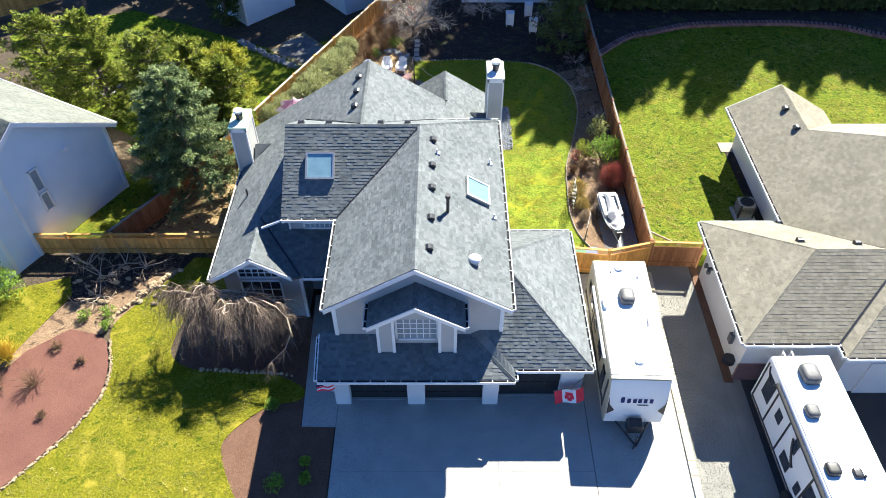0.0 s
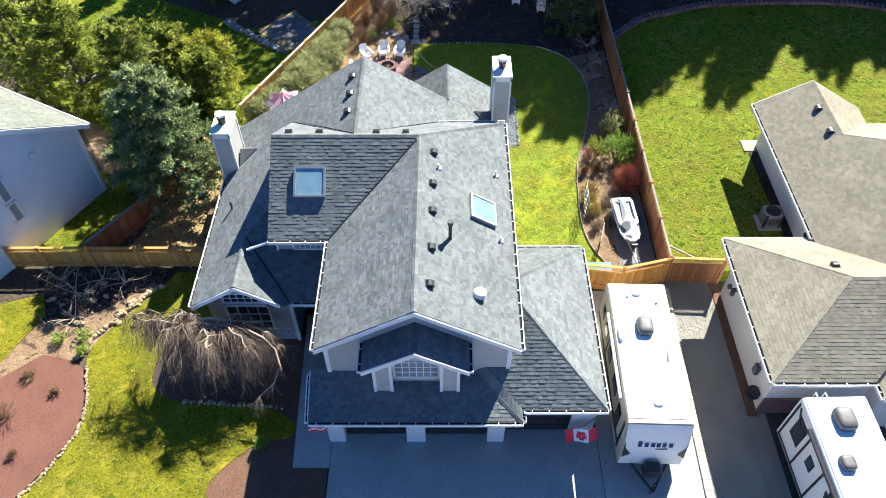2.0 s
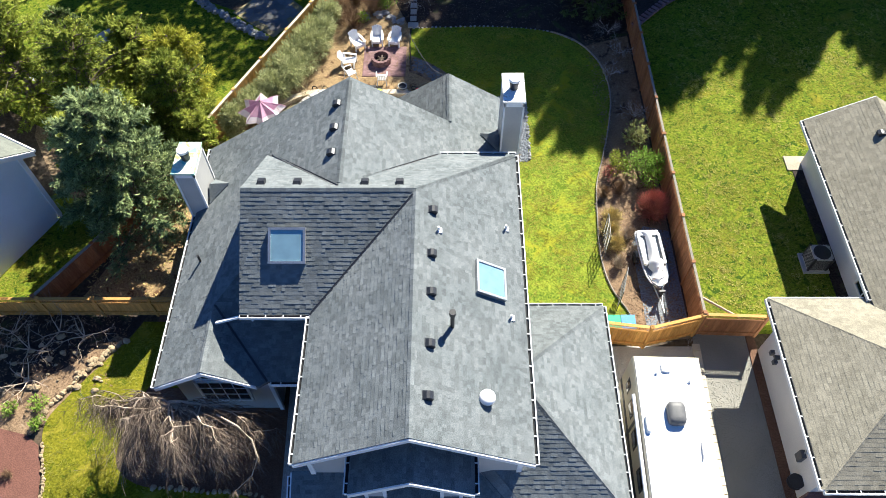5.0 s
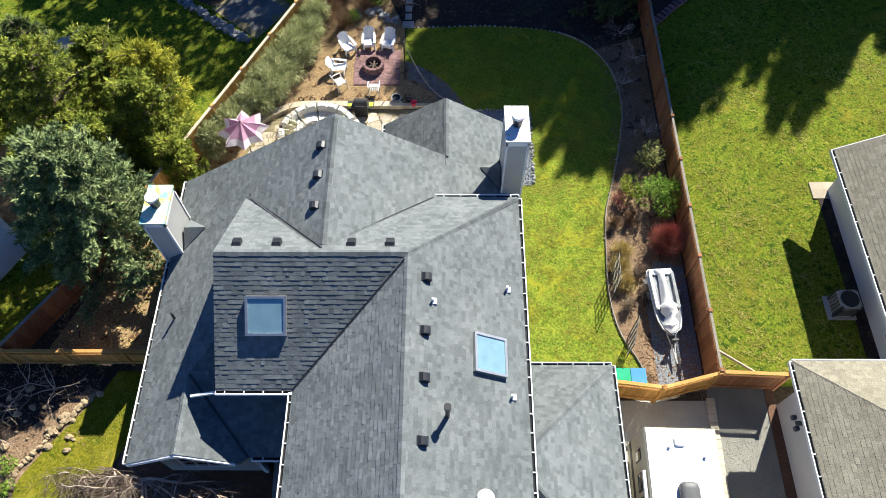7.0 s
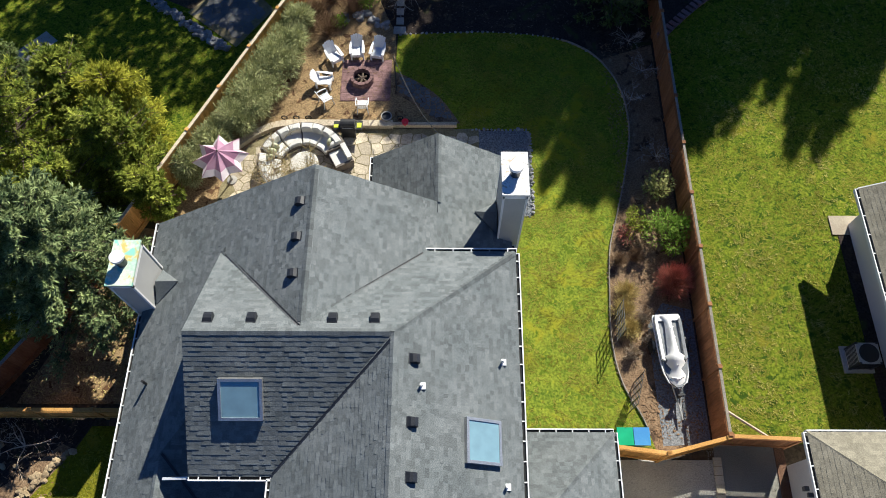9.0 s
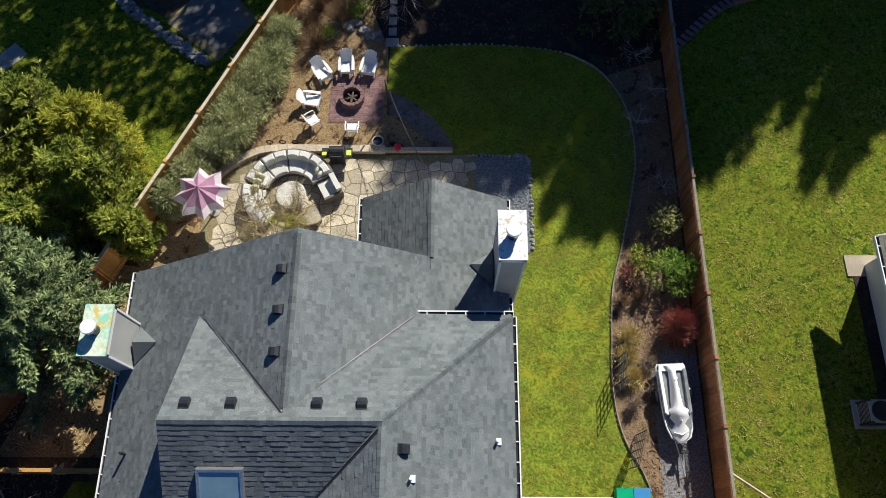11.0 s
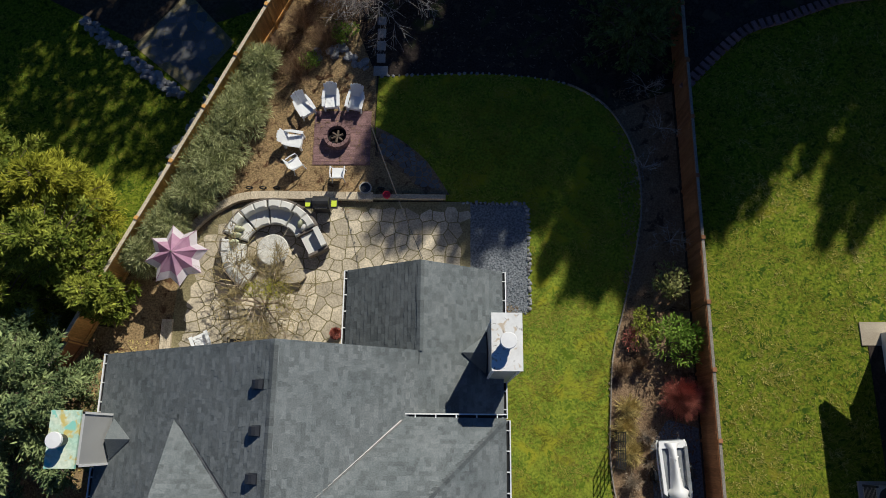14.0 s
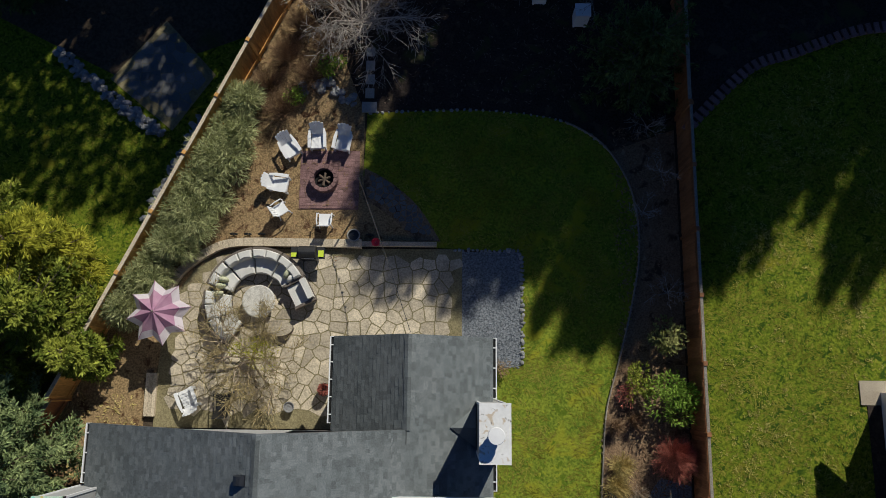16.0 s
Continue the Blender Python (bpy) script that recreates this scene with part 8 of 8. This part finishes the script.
def crazy_paving(name, label, outline, size, stone_mat, bed_mat, seed, z=0.03, limit=300, gap=0.035):
    """Irregular flat stones cut from one another's midlines, with open joints."""
    rng = random.Random(seed)
    ob = tagged(part(name, G().prism(outline, -0.06, z - 0.005), bed_mat), label, "paving", "", "structure")
    xs, ys = [p[0] for p in outline], [p[1] for p in outline]
    seeds = []
    nx, ny = int((max(xs) - min(xs)) / size) + 1, int((max(ys) - min(ys)) / size) + 1
    for i in range(nx):
        for j in range(ny):
            seeds.append((min(xs) + (i + 0.5 + rng.uniform(-0.42, 0.42)) * size, min(ys) + (j + 0.5 + rng.uniform(-0.42, 0.42)) * size))
    made = 0
    for s in seeds:
        if not inside(s, outline):
            continue
        cell = [(s[0] + a * size * 1.4, s[1] + b * size * 1.4) for a, b in ((-1, -1), (1, -1), (1, 1), (-1, 1))]
        for o in seeds:
            dx, dy = o[0] - s[0], o[1] - s[1]
            dd = math.hypot(dx, dy)
            if 0 < dd < size * 3:
                lim = dd / 2 - gap / 2
                out = []
                for k, a in enumerate(cell):
                    b = cell[(k + 1) % len(cell)]
                    fa = ((a[0] - s[0]) * dx + (a[1] - s[1]) * dy) / dd - lim
                    fb = ((b[0] - s[0]) * dx + (b[1] - s[1]) * dy) / dd - lim
                    if fa <= 0:
                        out.append(a)
                    if (fa <= 0) != (fb <= 0):
                        t = fa / (fa - fb)
                        out.append((a[0] + t * (b[0] - a[0]), a[1] + t * (b[1] - a[1])))
                cell = out
                if len(cell) < 3:
                    break
        cell = [p for p in cell]
        if len(cell) < 3 or made >= limit or not all(inside((p[0] * 0.9 + s[0] * 0.1, p[1] * 0.9 + s[1] * 0.1), outline) for p in cell):
            continue
        part("flagstone", G().prism([(x - s[0], y - s[1]) for x, y in cell], -0.03, rng.uniform(0.0, 0.008)), stone_mat, ob).matrix_basis = Matrix.Translation((s[0], s[1], z))
        made += 1
    return ob


crazy_paving("patio", "tan flagstone patio with mossy joints behind the house", [(-9.6, 32.2), (-2.2, 32.2), (-2.2, 35.1), (1.9, 35.1), (1.9, 39.05), (-7.0, 39.0), (-8.2, 38.5), (-9.1, 37.3), (-9.5, 36.0), (-9.6, 34.0)], 0.5, FLAG, JOINT, 21, limit=330, gap=0.045)
crazy_paving("flagstone_path", "grey flagstone path curving beside the back lawn", smooth_line([(-2.0, 42.3), (-1.0, 41.75), (0.15, 40.75), (1.05, 39.35)], 4) + [(0.0, 39.4), (-0.75, 40.2), (-1.5, 40.75), (-2.0, 41.0)], 0.24, FLAG_GREY, BEDSOIL, 22, 0.035, gap=0.04)
crazy_paving("terrace_neighbour", "grey stone terrace in the neighbour's yard", [(-12.5, 46.0), (-9.8, 43.8), (-8.2, 46.2), (-10.4, 48.6)], 0.42, FLAG_GREY, JOINT, 24, gap=0.02)
gv = tagged(part("gravel_bed", G().prism([(1.9, 35.1), (2.6, 35.1), (3.0, 34.4), (4.15, 34.6), (4.15, 38.95), (1.9, 38.95)], -0.05, 0.012), GRAVEL_BLUE), "blue-grey gravel bed beside the house", "gravel", "", "structure")
g = G()
rng = random.Random(33)
for i in range(2600):
    p = (rng.uniform(2.0, 4.15), rng.uniform(34.5, 38.95))
    s = rng.uniform(0.018, 0.04)
    g.add([(p[0] - s, p[1], 0.012), (p[0], p[1] - s, 0.012), (p[0] + s, p[1], 0.012), (p[0], p[1] + s, 0.012), (p[0], p[1], 0.012 + s)], [(0, 1, 4), (1, 2, 4), (2, 3, 4), (3, 0, 4)])
tagged(part("pebbles", g, GRAVEL_BLUE, gv), kind="stuff")
g = G()
for i in range(9000):
    p = (rng.uniform(10.1, 12.6), rng.uniform(10.0, 25.0))
    s = rng.uniform(0.010, 0.028)
    g.add([(p[0] - s, p[1], 0.002), (p[0], p[1] - s, 0.002), (p[0] + s, p[1], 0.002), (p[0], p[1] + s, 0.002), (p[0], p[1], 0.002 + s)], [(0, 1, 4), (1, 2, 4), (2, 3, 4), (3, 0, 4)])
tagged(part("pebbles", g, GRAVEL, gravel_strip), kind="stuff")
# cream paver border beside the trailer
border = tagged(part("paver_border", G().prism([(9.75, 5.0), (10.05, 5.0), (10.6, 24.5), (10.3, 24.5)], -0.05, 0.02), JOINT), "border of cream pavers beside the trailer pad", "edging", "", "structure")
for i in range(60):
    y = 5.0 + i * 0.325
    x = 9.75 + (y - 5.0) * 0.0282
    part("paver", G().box(x, x + 0.3, y + 0.01, y + 0.315, 0.0, 0.07), PAVER, border)

# ---- grass ----


def grass(outline, n, seed, z=0.0, tall=0.05):
    rng = random.Random(seed)
    xs, ys = [max(-26, min(34, p[0])) for p in outline], [max(7, min(52, p[1])) for p in outline]
    g = G()
    k = 0
    while k < n:
        p = (rng.uniform(min(xs), max(xs)), rng.uniform(min(ys), max(ys)))
        if not inside(p, outline):
            k += 0.3
            continue
        if noise.noise(Vector((p[0] * 0.8, p[1] * 0.8, 3.0))) + 0.9 * noise.noise(Vector((p[0] * 4.5, p[1] * 4.5, 9.0))) < rng.uniform(-0.35, 0.35):
            k += 0.3
            continue
        a = 3.0 * noise.noise(Vector((p[0] * 1.3, p[1] * 1.3, 7.0))) + rng.gauss(0, 0.5)
        w, ln = rng.uniform(0.008, 0.022), rng.uniform(0.06, 0.2)
        c, s = math.cos(a), math.sin(a)
        g.add([(p[0] - s * w, p[1] + c * w, z + 0.002), (p[0] + s * w, p[1] - c * w, z + 0.002), (p[0] + c * ln, p[1] + s * ln, z + tall * rng.uniform(0.2, 0.9))], [(0, 1, 2)])
        k += 1
    return g


for outline, n, sd, z in ((FRONT_LAWN, 26000, 1, 0.0), ([(p[0], p[1]) for p in LAWN_EDGE] + [(-2.05, 41.9), (0.8, 39.1), (4.15, 38.95), (4.15, 34.7), (3.0, 34.4), (2.6, 24.6)], 30000, 2, 0.0), ([(10.55, 25.0), (16.5, 25.0), (16.5, 34.0), (32, 34.0)] + N_EDGE[::-1][8:], 62000, 3, NZ), (SIDE_LAWN, 7000, 4, 0.0), ([(-20.5, 26.1), (-17.4, 26.1), (-15.7, 28.6), (-16.3, 31.4), (-18.8, 32.5)], 5000, 9, 0.0), ([(-16.2, 34.0), (-13.6, 33.8), (-6.8, 48.0), (-12.0, 46.0), (-24.0, 50.0), (-26, 40)], 14000, 5, 0.0)):
    tagged(part("grass", grass(outline, n, sd, z), BLADE), "short grass blades of the lawn", "grass", "", "stuff")


def dry_tufts(outline, n, seed, z):
    """Pale dry grass that lies in short crooked strands, thick in some patches and absent in others."""
    rng = random.Random(seed)
    xs, ys = [min(30, p[0]) for p in outline], [p[1] for p in outline]
    g = G()
    k = 0
    while k < n:
        k += 1
        p = Vector((rng.uniform(min(xs), max(xs)), rng.uniform(min(ys), max(ys)), z))
        if not inside(p, outline) or noise.noise(Vector((p.x * 0.45, p.y * 0.45, seed))) < rng.uniform(-0.25, 0.3):
            continue
        a = rng.uniform(0, 6.28)
        for step in range(rng.randrange(2, 6)):
            a += rng.gauss(0, 0.7)
            p = p + Vector((math.cos(a), math.sin(a), 0)) * 0.07
            for b in range(3):
                c = a + rng.gauss(0, 0.8)
                g.ribbon(p + Vector((rng.gauss(0, 0.02), rng.gauss(0, 0.02), 0.012)), Vector((math.cos(c), math.sin(c), rng.uniform(0.25, 0.8))).normalized(), UP, rng.uniform(0.06, 0.13), rng.uniform(0.016, 0.034))
    return g


for outline, n, sd, z in (([(10.6, 25.2), (16.4, 25.2), (16.4, 34.4), (30, 34.4), (30, 46.5), (17.0, 47.0), (12.0, 44.6)], 5200, 6, NZ), (FRONT_LAWN, 350, 8, 0.0)):
    tagged(part("dry_grass", dry_tufts(outline, n, sd, z), STRAW_BLADE), "strands of pale dry grass in the lawn", "grass", "", "stuff")
# fallen needles and twigs on the bank
rng = random.Random(44)
g = G()
for i in range(2600):
    p = Vector((rng.uniform(-12, -2.2), rng.uniform(38.5, 49), 0.03))
    if p.x < LF(p.y) + 0.15:
        continue
    a = rng.uniform(0, 6.28)
    g.ribbon(p, Vector((math.cos(a), math.sin(a), rng.uniform(0, 0.4))).normalized(), UP, rng.uniform(0.1, 0.4), 0.025)
tagged(part("litter", g, TWIG_BROWN), "dry twigs and needles on the bank", "litter", "", "stuff")
for nm, x0, x1, y0, y1, z, n, m, lab in (("leaf_litter", -2, 10.3, 45.0, 57, 0.0, 2200, BARK, "fallen leaves and twigs on dark soil"), ("leaf_litter", 11, 32, 49.2, 57, NZ + 0.26, 2200, BARK, "fallen leaves behind the neighbour's lawn"), ("leaf_litter", -19.2, -13.5, 22.6, 25.9, -0.02, 700, TWIG_BROWN, "dry stalks and leaves in the corner bed"), ("bark_litter", 7.9, 10.2, 25.2, 44, 0.0, 2600, TWIG_BROWN, "bark and dry leaves in the fence bed"), ("bark_litter", -15.8, -10.2, 26.6, 33.4, 0.0, 1800, GOLD_TWIG, "dry needles under the spruce")):
    g = G()
    for i in range(n):
        a = rng.uniform(0, 6.28)
        g.ribbon(Vector((rng.uniform(x0, x1), rng.uniform(y0, y1), z + rng.uniform(0.0, 0.03))), Vector((math.cos(a), math.sin(a), rng.uniform(-0.1, 0.3))).normalized(), UP, rng.uniform(0.05, 0.22), rng.uniform(0.02, 0.06))
    tagged(part(nm, g, m), lab, "litter", "", "stuff")
# loose rocks of the corner bed
for i in range(46):
    x, y = rng.uniform(-18.6, -13.6), rng.uniform(22.4, 25.6)
    if y < 24.9 - 0.55 * (x + 16.0) ** 1 * (1 if x > -16 else 0):
        r = rng.uniform(0.06, 0.19)
        tagged(part("rock", G().blob((x, y, r * 0.25), (r, r * rng.uniform(0.6, 0.9), r * 0.5), 8, 0.25), ROCK), "tan weathered garden rock in the corner bed", "rock", "rocks in the corner bed")
